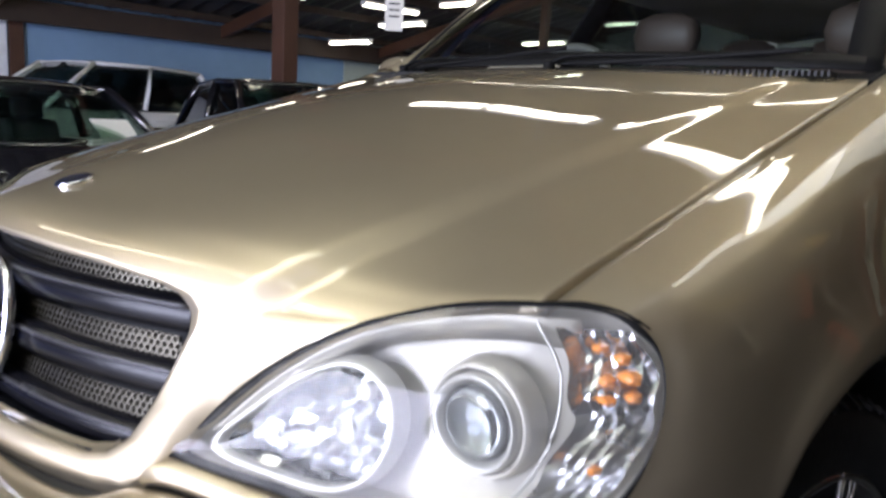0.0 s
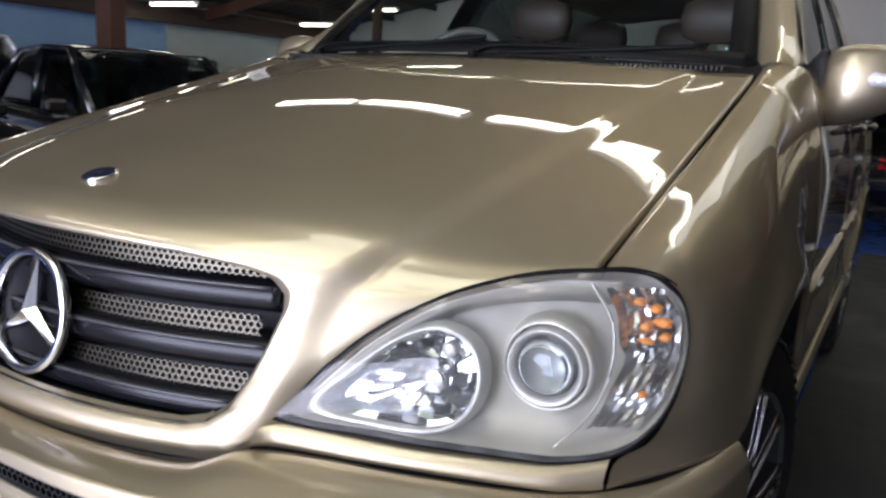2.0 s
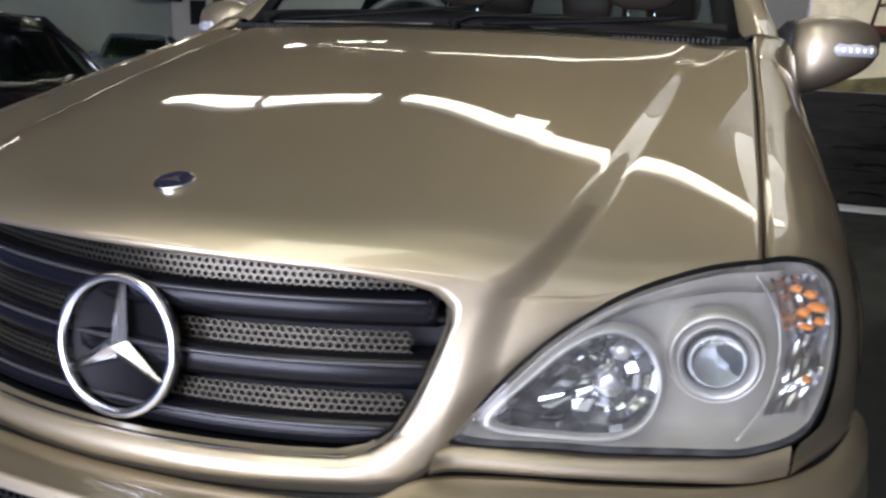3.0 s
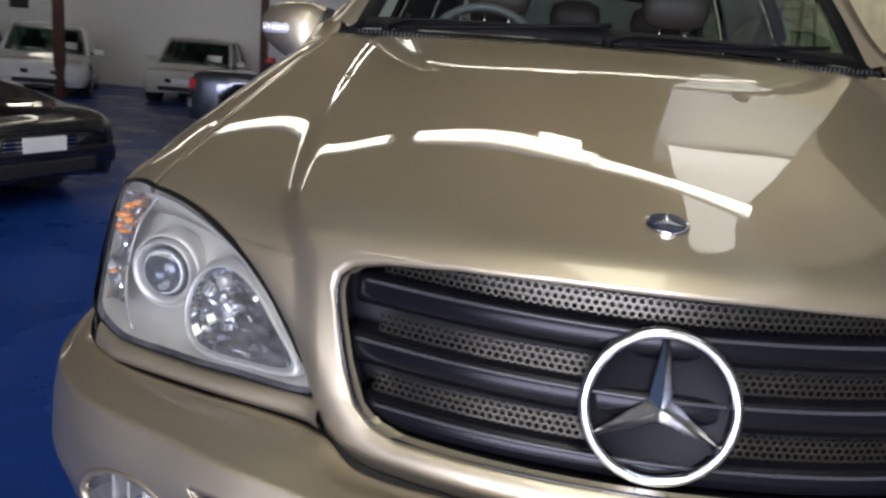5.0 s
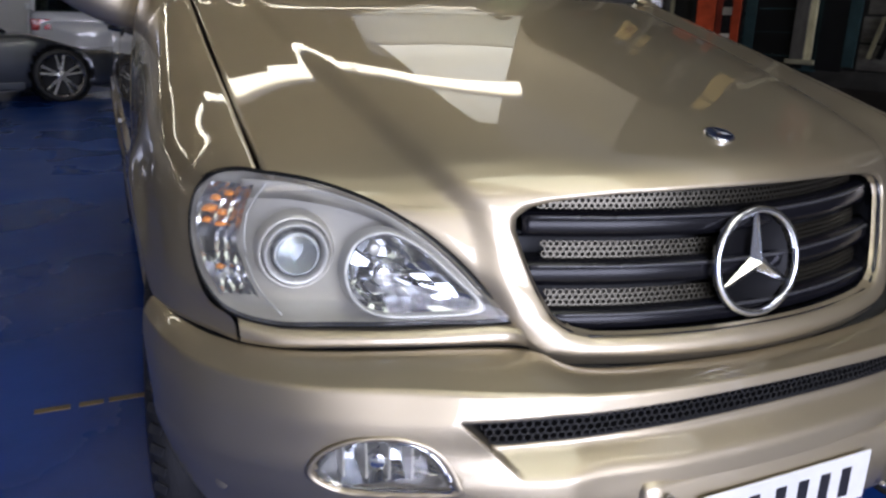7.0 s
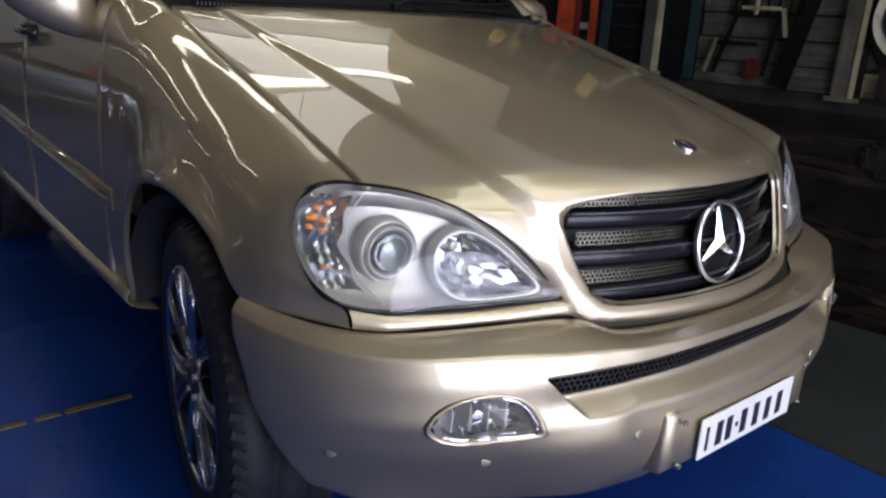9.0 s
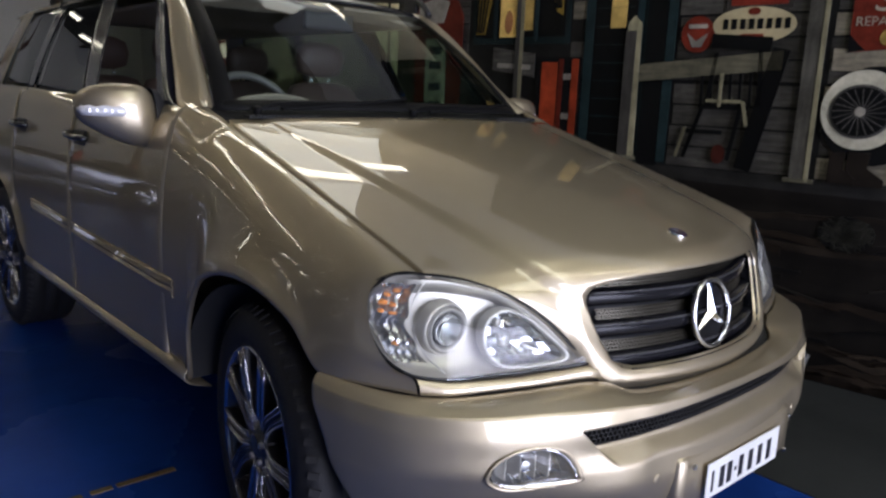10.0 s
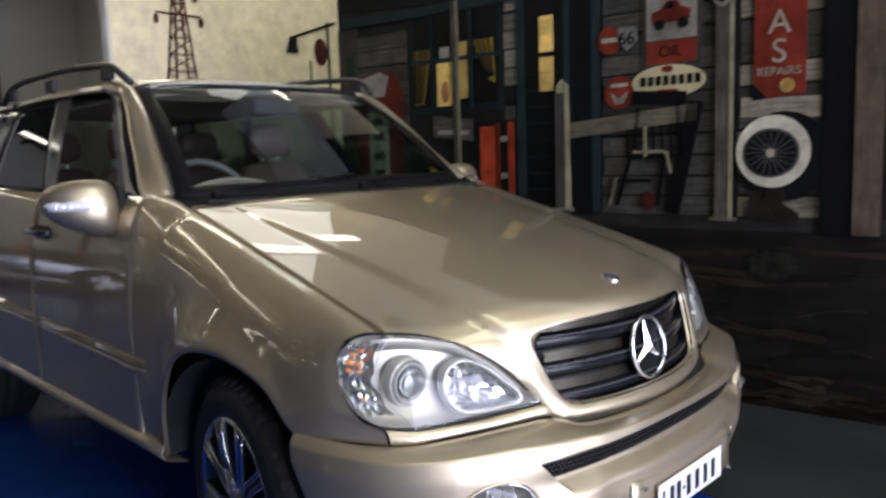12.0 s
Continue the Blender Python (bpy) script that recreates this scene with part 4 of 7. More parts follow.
lo = spline(LAMP, 120, closed=True)
lc = np.array((.672, .832))
for sx in (1, -1):
    hl = new("headlamp")
    hl.parent = suv
    tagged(hl, "clear almond-shaped headlamp with projector and amber side lights")

    def P(p, k, d, c=lc):
        x, z = c + (np.array(p) - c) * k
        return (sx * x, lamp_y(x, z) + d, z)
    rws = [[P(p, k, -.012 * (1 - k ** 2) - .002) for p in lo] for k in (1.0, .93, .82, .66, .45, .22, .01)]
    ln = sheet("lamp_lens", *grid(rws, True, flip=sx < 0), LAMP_LENS, hl, "clear lens, faintly hazed with age", thick=0)
    ln.visible_shadow = False
    rws = [[P(p, k, d) for p in lo] for k, d in ((1.036, .010), (1.033, .000), (1.004, -.001), (.988, .002), (.985, .03))]
    sheet("lamp_seal", *grid(rws, True, flip=sx > 0), SEAL, hl, thick=0)
    # housing: a shallow satin bowl that follows the lens
    rws = [[P(p, k, d) for p in lo] for k, d in ((.985, .012), (.955, .030), (.93, .052), (.8, .060), (.5, .064), (.2, .066), (.01, .066))]
    sheet("lamp_housing", *grid(rws, True, flip=sx < 0), BEZEL, hl, thick=0)
    # satin top and inner masks of the housing
    msk = [[(sx * x, lamp_y(x, z) + d, z) for x, z in spline([(.455, .772), (.52, .846), (.60, .903), (.70, .934), (.78, .940)], 40)] for d in (.010,)]
    low_e = [(sx * x, lamp_y(x, z) + .050, z) for x, z in spline([(.470, .772), (.535, .840), (.605, .885), (.70, .905), (.775, .905)], 40)]
    sheet("upper_mask", *grid([msk[0], low_e], flip=sx < 0), BEZEL, hl, thick=.003)

    # projector: satin collar, chrome ring, thick glass lens
    pc = np.array((sx * .712, lamp_y(.712, .83) + .030, .829))
    ax = np.array((sx * .12, -1, .02))
    ax /= np.linalg.norm(ax)
    rot = Vector((0, -1, 0)).rotation_difference(Vector(ax)).to_matrix()

    def turned(profile, n=48):
        vv, ff = lathe([(-a, r) for a, r in profile], n, "y")
        return [np.array(rot @ Vector(p)) + pc for p in vv], ff
    vv, ff = turned([(-.035, .064), (-.012, .061), (-.004, .058), (-.003, .0545), (-.014, .0535), (-.03, .053)])
    piece("projector_collar", mesh_of("projector_collar", vv, ff, True, BEZEL), hl)
    vv, ff = turned([(-.030, .0515), (-.004, .0510), (.005, .0490), (.006, .0475), (-.001, .0415), (-.010, .0395), (-.03, .038)])
    piece("projector_ring", mesh_of("projector_ring", vv, ff, True, SATIN_PALE), hl, "pale satin ring round the projector")
    vv, ff = turned([(-.034, .0005), (-.032, .030), (-.026, .046), (-.024, .056)])
    piece("projector_throat", mesh_of("projector_throat", vv, ff, True, TRIM_DARK), hl)
    vv, ff = turned([(-.016, .001), (-.016, .038), (-.008, .0395), (-.002, .037), (.007, .029), (.012, .016), (.0135, .0005)])
    piece("projector_lens", mesh_of("projector_lens", vv, ff, True, LENS_BULB), hl, "bulging projector lens")
    # main-beam reflector
    TEAR = spline([(.462, .756), (.500, .806), (.545, .848), (.590, .866), (.630, .848), (.648, .808), (.640, .770), (.610, .750), (.54, .747)], 60, closed=True)
    tc = np.array((.585, .800))

    def tear(k, d, jit=None):
        ring_ = []
        for i, p in enumerate(TEAR):
            x, z = tc + (np.array(p) - tc) * k
            ring_.append((sx * x, lamp_y(x, z) + d + (jit[i // 4] if jit else 0), z))
        return ring_
    sheet("reflector_rim", *grid([tear(k, d) for k, d in ((1.13, .030), (1.08, .014), (1.02, .010), (.97, .016), (.955, .030))], True, flip=sx < 0), SATIN_PALE, hl, "pale satin surround of the main beam", thick=0)
    random.seed(21)
    rw = [tear(.97, .022)]
    for k, d in ((.84, .036), (.83, .044), (.62, .046), (.61, .038), (.38, .048), (.36, .042), (.12, .050)):
        rw.append(tear(k, d, [random.uniform(-.010, .010) for _ in range(15)]))
    sheet("main_reflector", *grid(rw, True, flip=sx < 0), REFLECTOR, hl, "tear-shaped faceted mirror of the main beam", thick=0, smooth=False)
    bm = bmesh.new()
    bm_disc(bm, (sx * .598, lamp_y(.598, .84) + .045, .838), (sx * .15, -1, 0), .010, .03, 16, bevel=.003)
    part("parking_bulb", bm, SATIN_PALE, hl, smooth=True)
    bm = bmesh.new()
    bm_disc(bm, (sx * .588, lamp_y(.588, .80) + .055, .800), (sx * .15, -1, 0), .016, .05, 20, bevel=.004)
    part("bulb_shield", bm, SATIN, hl, smooth=True)
    # chrome trim line between main lamps and the side light bay
    dv = [(sx * x, lamp_y(x, z) + .016, z) for x, z in spline([(.742, .938), (.775, .890), (.785, .835), (.775, .785), (.745, .745)], 30)]
    piece("divider", mesh_of("divider", *tube(dv, .0020, 6), True, SATIN_PALE), hl)
    # side light bay: a fluted reflector with amber bulbs behind clear prisms
    rw = []
    for i, z in enumerate(np.linspace(.765, .930, 24)):
        xo = float(np.interp(z, [.765, .80, .845, .888, .93], [.825, .842, .848, .844, .822]))
        xi = float(np.interp(z, [.765, .80, .85, .93], [.772, .788, .796, .762]))
        rw.append([(sx * (xi + (xo - xi) * q / 10), lamp_y(xi + (xo - xi) * q / 10, z) + .032 + .0025 * math.sin(.9 * i + 2.6 * q) + .008 * math.sin(.75 * i) - .014 * (q in (0, 10)), z) for q in range(11)])
    sheet("side_reflector", *grid(rw, flip=sx < 0), SATIN, hl, "fluted side light reflector", thick=0, smooth=False)
    for cx, cz, rx_, rz_ in ((.797, .914, .008, .005), (.816, .906, .009, .006), (.826, .890, .013, .007), (.810, .885, .008, .006), (.832, .872, .008, .006), (.814, .868, .010, .004), (.822, .806, .006, .004)):
        bm = bmesh.new()
        bmesh.ops.create_icosphere(bm, subdivisions=2, radius=1)
        for k_, vtx in enumerate(bm.verts):
            w_ = 1 + .16 * math.sin(5.1 * k_)
            vtx.co = Vector((vtx.co.x * rx_ * w_ + sx * cx, vtx.co.y * .010 + lamp_y(cx, cz) + .020, vtx.co.z * rz_ * w_ + cz))
        part("amber_cap", bm, AMBER, hl, "amber bulb cap")
    # body-coloured strip under the lamp
    tb = spline([(.412, .070, .728), (.437, .093, .733), (.555, .133, .729), (.66, .172, .728), (.75, .212, .730), (.788, .236, .735), (.809, .250, .739)], 40)
    tbl = spline([(.408, .066, .707), (.437, .087, .707), (.555, .124, .707), (.66, .162, .706), (.75, .199, .705), (.788, .224, .706), (.808, .240, .707)], 40)
    rws = [tb + (0, .012, .002), tb, tb * .6 + tbl * .4 + (0, -.005, 0), tbl * .7 + tb * .3 + (0, -.004, 0), tbl, tbl + (0, .012, -.001)]
    rws = [r * (sx, 1, 1) for r in rws]
    sheet("lamp_trim", *grid(rws, flip=sx < 0), GOLD, hl, "champagne strip under the headlamp", thick=0)

# ---- cowl, wipers
COWL_BLACK = mat("scuttle_plastic", (.012, .012, .012), .85, spec=.15, var=.2, bump=.2, bscale=300)
cw = []
for s in np.linspace(0, 1, 5):
    r = []
    for k in range(24):
        a, b = skin(.735 * k / 23, 9.0), WS_B[k] * (.72 / .705 if k == 23 else 1)
        p = a * (1 - s) + b * s
        p[2] -= .016 * math.sin(math.pi * s) + .004
        r.append(p)
    cw.append(r)
v, f = both(*grid(cw))
cowl = sheet("cowl_panel", v, f, COWL_BLACK, suv, "black plastic scuttle under the windscreen", thick=.004)
for sx in (1, -1):
    for i in range(22):
        x = sx * (.42 + i * .0115)
        y, z = 1.275 + (abs(x) - .4) * .09, 1.2475
        block("cowl_slot", (x, y, z), (.005, .045, .010), TRIM_DARK, cowl, bevel=0)


def wiper(name, pivot, tip, width):
    w = new(name)
    w.parent = suv
    tagged(w, "black windscreen wiper lying on the glass")
    piv, tp = np.array(pivot), np.array(tip)
    elbow = piv * .45 + tp * .55 + np.array((0, -.014, .012))
    arm = spline([piv, piv * .8 + elbow * .2 + (0, 0, .018), elbow], 16)
    piece("wiper_arm", mesh_of("wiper_arm", *tube(arm, np.linspace(.009, .005, 16), 8, flat=.6), True, WIPER_BLACK), w)
    d = tp - piv
    a, b = elbow - d * .42 + (0, -.004, -.012), elbow + d * .40 + (0, .002, .004)
    pts = spline([a, elbow + (0, -.004, -.006), b], 14)
    piece("wiper_blade", mesh_of("wiper_blade", *tube(pts, .005, 6, flat=1.3), True, WIPER_BLACK), w)
    bm = bmesh.new()
    bm_disc(bm, piv, (0, -.3, 1), .015, .026, 20, bevel=.004)
    part("wiper_cap", bm, WIPER_BLACK, w, smooth=True)


wiper("wiper", (-.60, 1.345, 1.266), (.04, 1.352, 1.302), 1)
wiper("wiper", (.00, 1.285, 1.268), (.62, 1.405, 1.290), 1)

# ---- mirrors
for sx in (1, -1):
    mr = new("wing_mirror")
    mr.parent = suv
    tagged(mr, "champagne wing mirror with a clear indicator strip")
    rws = []
    secs = [(.842, 1.64, 1.225, .052, .082), (.862, 1.636, 1.228, .062, .096), (.90, 1.632, 1.234, .070, .100), (.95, 1.638, 1.243, .070, .092), (1.00, 1.650, 1.252, .062, .076), (1.04, 1.664, 1.258, .046, .055), (1.062, 1.675, 1.260, .024, .028), (1.066, 1.678, 1.260, .004, .005)]
    for x, y, z, ry, rz in secs:
        rg = []
        for k in range(36):
            t = 2 * math.pi * k / 36
            c, s = math.cos(t), math.sin(t)
            yy = -abs(c) ** .8 * ry * 1.15 if c > 0 else abs(c) ** .5 * ry * .55
            zz = np.sign(s) * abs(s) ** .85 * rz
            rg.append((sx * x, y + yy, z + zz))
        rws.append(rg)
    sm = through_rows(rws, 30)
    v, f = grid(sm, True, flip=sx < 0)
    sheet("mirror_housing", v, f, GOLD, mr, thick=0)
    rws = [[(sx * .845, y, z) for _, y, z in np.array(rws[1]) * (1, 1, 1)], [(sx * .826, 1.64 + (y - 1.64) * .95, 1.225 + (z - 1.225) * .95) for _, y, z in np.array(rws[1])], [(sx * .80, 1.64 + (y - 1.64) * .6, 1.225 + (z - 1.225) * .6) for _, y, z in np.array(rws[1])]]
    sheet("mirror_foot", *grid(rws, True, flip=sx > 0), BLACK, mr, thick=0)
    # indicator strip follows the front of the housing
    st = []
    for s in np.linspace(0, 1, 14):
        x = .945 + .118 * s
        ry = float(np.interp(x, [q[0] for q in secs], [q[3] for q in secs]))
        yc = float(np.interp(x, [q[0] for q in secs], [q[1] for q in secs]))
        h = .015 * (1 if 0 < s < 1 else .3)
        st.append([(sx * x, yc - ry * 1.15 + .002, 1.249 + h), (sx * x, yc - ry * 1.15 - .004, 1.247), (sx * x, yc - ry * 1.15 + .000, 1.247 - h)])
    strip = sheet("indicator_strip", *grid(st, flip=sx > 0), mat("indicator_clear", (.72, .72, .74), .15, coat=1), mr, "clear indicator strip", thick=.004)
    for i in range(5):
        x = .965 + i * .018
        ry = float(np.interp(x, [q[0] for q in secs], [q[3] for q in secs]))
        yc = float(np.interp(x, [q[0] for q in secs], [q[1] for q in secs]))
        block("indicator_cell", (sx * x, yc - ry * 1.15 - .0045, 1.248), (.012, .003, .012), SATIN, strip, bevel=.001)

# ---- interior
seat_fab = LEATHER


def seat(name, x, y, label):
    s = new(name)
    s.parent = suv
    tagged(s, label)
    rws = []
    for t, w, d in ((0, .20, .09), (.1, .245, .11), (.35, .25, .12), (.6, .24, .11), (.8, .22, .10), (.92, .17, .08), (.95, .10, .04)):
        cy, cz = y + .20 * t, .78 + .62 * t
        rws.append([(x + w * np.sign(math.cos(a)) * abs(math.cos(a)) ** .5, cy + d * .6 * np.sign(math.sin(a)) * abs(math.sin(a)) ** .7, cz) for a in np.linspace(0, 2 * math.pi, 32, endpoint=False)])
    sheet("backrest", *grid(rws, True), seat_fab, s, thick=0)
    rws = []
    for t, w, d in ((0, .06, .02), (.12, .12, .045), (.5, .135, .055), (.85, .12, .05), (1, .06, .02)):
        rws.append([(x + w * np.sign(math.cos(a)) * abs(math.cos(a)) ** .6, y + .20 + d * np.sign(math.sin(a)) * abs(math.sin(a)) ** .7, 1.40 + .17 * t) for a in np.linspace(0, 2 * math.pi, 28, endpoint=False)])
    sheet("headrest", *grid(rws, True), seat_fab, s, thick=0)
    for dx in (-.05, .05):
        piece("headrest_post", mesh_of("headrest_post", *tube([(x + dx, y + .19, 1.34), (x + dx, y + .20, 1.43)], .006, 8), True, CHROME), s)
    block("cushion", (x, y - .22, .74), (.50, .52, .16), seat_fab, s, bevel=.05)


seat("front_seat", -.36, 2.30, "brown leather front seat with headrest")
seat("front_seat", .36, 2.30, "brown leather front seat with headrest")
for x in (-.42, 0, .42):
    seat("rear_seat", x, 3.20, "brown leather rear seat with headrest")
dash = []
for y, z in ((1.36, 1.235), (1.45, 1.262), (1.60, 1.268), (1.72, 1.235), (1.76, 1.15), (1.74, 1.0), (1.70, .85)):
    dash.append([(x, y + .06 * (1 - (x / .72) ** 2), z - .01 * (x / .72) ** 2) for x in np.linspace(-.74, .74, 24)])
dsh = sheet("dashboard", *grid(dash, flip=True), TRIM_DARK, suv, "dark dashboard", thick=.01)
rws = [[(-.37 + .19 * math.cos(a) * k, 1.66 - .02 * k + (.06 if k < .5 else 0), 1.262 + .055 * max(0, math.sin(a)) * k) for a in np.linspace(0, math.pi, 20)] for k in (1.0, .9, .6, .1)]
sheet("instrument_hood", *grid(rws), TRIM_BEIGE, dsh, "beige instrument hood", thick=.006)
sw = new("steering_wheel")
sw.parent = suv
tagged(sw, "dark leather steering wheel")
rq = Matrix.Rotation(radians(62), 3, "X")
pts = [np.array(rq @ Vector((.19 * math.cos(a), .19 * math.sin(a), 0))) + (-.37, 1.82, 1.215) for a in np.linspace(0, 2 * math.pi, 48, endpoint=False)]
piece("wheel_rim", mesh_of("wheel_rim", *tube(pts, .016, 10, True), True, mat("wheel_leather", (.09, .085, .08), .45)), sw)
bm = bmesh.new()
bm_disc(bm, (-.37, 1.80, 1.21), rq @ Vector((0, 0, 1)), .07, .05, 28, bevel=.015)
part("wheel_hub", bm, TRIM_DARK, sw, smooth=True)
for a in (0, math.pi, -math.pi / 2):
    c = np.array(rq @ Vector((.12 * math.cos(a), .12 * math.sin(a), 0))) + (-.37, 1.81, 1.213)
    block("wheel_spoke", c, (.10 if abs(math.cos(a)) > .5 else .05, .10 if abs(math.sin(a)) > .5 else .04, .02), TRIM_DARK, sw, rot=rq, bevel=.006)
hl_rows = [[(x, y, 1.685 - .04 * (x / .6) ** 2) for x in np.linspace(-.60, .60, 12)] for y in np.linspace(1.97, 4.2, 10)]
sheet("headliner", *grid(hl_rows), TRIM_BEIGE, suv, "beige headliner", thick=.01)
block("rear_view_mirror", (0, 1.86, 1.615), (.24, .03, .07), TRIM_DARK, suv, "dark rear-view mirror", bevel=.012)
for sx in (-1, 1):
    block("sun_visor", (sx * .33, 1.985, 1.668), (.42, .13, .016), TRIM_BEIGE, suv, "beige sun visor folded up", rot=Matrix.Rotation(radians(-16), 3, "X"), bevel=.006)
block("cabin_floor", (0, 2.7, .62), (1.5, 2.9, .06), TRIM_DARK, suv, bevel=0)
block("luggage_wall", (0, 3.62, .98), (1.4, .06, .66), TRIM_DARK, suv, bevel=.02)
for sx in (-1, 1):
    rws = [[(sx * .775, y, z) for z in (.6, 1.0, 1.262)] for y in np.linspace(1.5, 4.3, 6)]
    sheet("door_card", *grid(rws, flip=sx > 0), TRIM_BEIGE, suv, "beige door lining", thick=.01)

# ---- underside, engine bay and wheel wells keep the light out
block("underbody", (0, 2.35, .43), (1.50, 3.9, .10), TRIM_DARK, suv, "dark underbody", bevel=.02)
block("engine_bay", (0, .78, .62), (1.06, .95, .34), TRIM_DARK, suv, bevel=.02)
for sx in (-1, 1):
    for cy in (.83, 3.65):
        rws = []
        for x, k in ((.90, 1.0), (.55, 1.0), (.55, .05)):
            rws.append([(sx * x, cy + .445 * k * math.cos(a), .383 + .445 * k * math.sin(a)) for a in np.linspace(radians(6), radians(174), 30)])
        sheet("wheel_well", *grid(rws, flip=sx < 0), TRIM_DARK, suv, "black wheel well", thick=0)

# ---- wheels
def road_wheel(cx, cy, sx, steer=0.0):
    w = new("wheel")
    w.parent = suv
    w.matrix_local = pose(cx, cy, .3845, 0, 0, steer)
    tagged(w, "dark alloy wheel with five forked machined spokes and wide tyre")
    R, RW = .3845, .266
    prof = [(-.27, RW - .01), (-.275, RW + .03), (-.27, R - .035), (-.255, R - .010), (-.235, R), (-.185, R), (-.18, R - .007), (-.172, R - .007), (-.168, R), (-.115, R + .001), (-.110, R - .007), (-.102, R - .007), (-.098, R), (-.05, R), (-.028, R - .010), (-.010, R - .036), (-.004, R - .07), (-.006, RW + .018), (-.014, RW + .004), (-.02, RW - .008)]
    v, f = lathe([(a * sx, r) for a, r in prof], 96)
    ty = piece("tyre", mesh_of("tyre", v, f if sx > 0 else [q[::-1] for q in f], True, RUBBER), w, "black wide road tyre")
    for k in range(60):
        t = 2 * math.pi * k / 60
        for a, wd in ((-.028, .030), (-.245, .030)):
            m = Matrix.Rotation(t, 3, "X")
            at = Matrix.Translation(m @ Vector((a * sx, 0, R - .0075)))
            tilt_ = Matrix.Rotation(radians(18 * sx), 3, "Z") @ Matrix.Rotation(radians(32 * sx if a > -.1 else -32 * sx), 3, "Y")
            if "m" in TREAD:
                ob = piece("tread_block", TREAD["m"], ty)
            else:
                bm = bmesh.new()
                bm_box(bm, (0, 0, 0), (wd, .019, .0055), None, .0015)
                ob = part("tread_block", bm, RUBBER, ty)
                TREAD["m"] = ob.data
            ob.matrix_local = at @ (m @ tilt_).to_4x4()
    prof = [(-.26, RW - .012), (-.05, RW - .030), (-.028, RW - .018), (-.016, RW - .004), (-.010, RW + .004), (-.013, RW + .009), (-.02, RW + .006)]
    v, f = lathe([(a * sx, r) for a, r in prof], 80)
    piece("rim", mesh_of("rim", v, f if sx > 0 else [q[::-1] for q in f], True, RIM), w)
    # five forked spokes with machined edges: the two arms of each part towards the rim
    for k in range(5):
        for s2 in (-1, 1):
            m = Matrix.Rotation(2 * math.pi * k / 5 + SPOKE_TURN * sx, 3, "X")
            vs, fs = [], []
            st = [(.046, .016, -.026, .017), (.085, .020, -.019, .021), (.120, .025, -.016, .024), (.160, .040, -.014, .024), (.205, .062, -.013, .025), (RW - .012, .084, -.013, .028)]
            for r, off, dep, hw_ in st:
                for wid, dd in ((-hw_ - .004, -.034), (-hw_, -.002), (-hw_ * .55, 0), (hw_ * .1, -.007), (hw_ * .55, 0), (hw_, -.002), (hw_ + .004, -.034)):
                    p = m @ Vector((dep + dd, s2 * off + wid, r))
                    vs.append((p.x * sx, p.y, p.z))
            for i in range(len(st) - 1):
                for j in range(6):
                    a = i * 7 + j
                    fs.append((a, a + 1, a + 8, a + 7))
            sp = sheet("spoke", vs, fs, SPOKE, w, "dark alloy spoke arm", thick=.003, smooth=False)
            for q, wd in ((-.9, .0048), (-.42, .0030), (.42, .0030), (.9, .0048)):
                line = [m @ Vector((dep + .001, s2 * off + q * hw_, r)) for r, off, dep, hw_ in st]
                piece("machined_edge", mesh_of("machined_edge", *tube([(p.x * sx, p.y, p.z) for p in line], wd, 6, flat=.6), True, RIM_EDGE), sp)
    v, f = lathe([(a * sx, r) for a, r in [(-.016, RW - .006), (-.009, RW - .001), (-.008, RW + .004), (-.012, RW + .008)]], 80)
    piece("rim_lip", mesh_of("rim_lip", v, f, True, RIM_EDGE), w)
    v, f = lathe([(a * sx, r) for a, r in [(-.05, .070), (-.026, .066), (-.018, .058), (-.016, .036), (-.012, .034), (-.010, .03), (-.009, .001)]], 40)
    piece("hub_cap", mesh_of("hub_cap", v, f, True, RIM), w)
    for k in range(5):
        m = Matrix.Rotation(2 * math.pi * (k + .5) / 5 + SPOKE_TURN * sx, 3, "X")
        bm = bmesh.new()
        bm_disc(bm, m @ Vector((-.016 * sx, 0, .050)), (sx, 0, 0), .009, .016, 6)
        part("wheel_bolt", bm, SATIN, w)
    v, f = lathe([(a * sx, r) for a, r in [(-.13, .02), (-.13, .17), (-.11, .175), (-.11, .02)]], 40)
    piece("brake_disc", mesh_of("brake_disc", v, f, True, SATIN), w)


TREAD = {}
SPOKE_TURN = -.56
road_wheel(-.905, .828, -1, -9.0)
road_wheel(.895, .828, 1, -9.0)
road_wheel(-.900, 3.648, -1)
road_wheel(.900, 3.648, 1)


# ---------------------------------------------------------------- the hall
def floor_material():
    m = mat("blue_epoxy", (0.009, 0.040, 0.20), 0.32, var=0.30, scale=1.1, rvar=0.45, bump=0.05, bscale=35)
    t, p = nodes_of(m)
    p.inputs["Specular IOR Level"].default_value = 0.10
    return m


BLUE = floor_material()
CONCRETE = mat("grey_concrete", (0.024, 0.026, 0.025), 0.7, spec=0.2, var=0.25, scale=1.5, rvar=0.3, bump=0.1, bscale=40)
WALL_WHITE = mat("white_wall_paint", (0.74, 0.73, 0.68), 0.7, var=0.06, scale=0.6, bump=0.05, bscale=20)
WALL_BLUE = mat("blue_wall_paint", (0.22, 0.36, 0.54), 0.65, var=0.12, scale=0.5)
WALL_TEAL = mat("teal_wall_paint", (0.44, 0.52, 0.50), 0.65, var=0.12, scale=0.5)
UNSEEN_WALL = mat("unseen_wall_dark", (0.09, 0.085, 0.08), 0.7, var=0.2, scale=1.5)
BEAM = mat("brown_steel", (0.085, 0.038, 0.022), 0.55, var=0.25, scale=3)
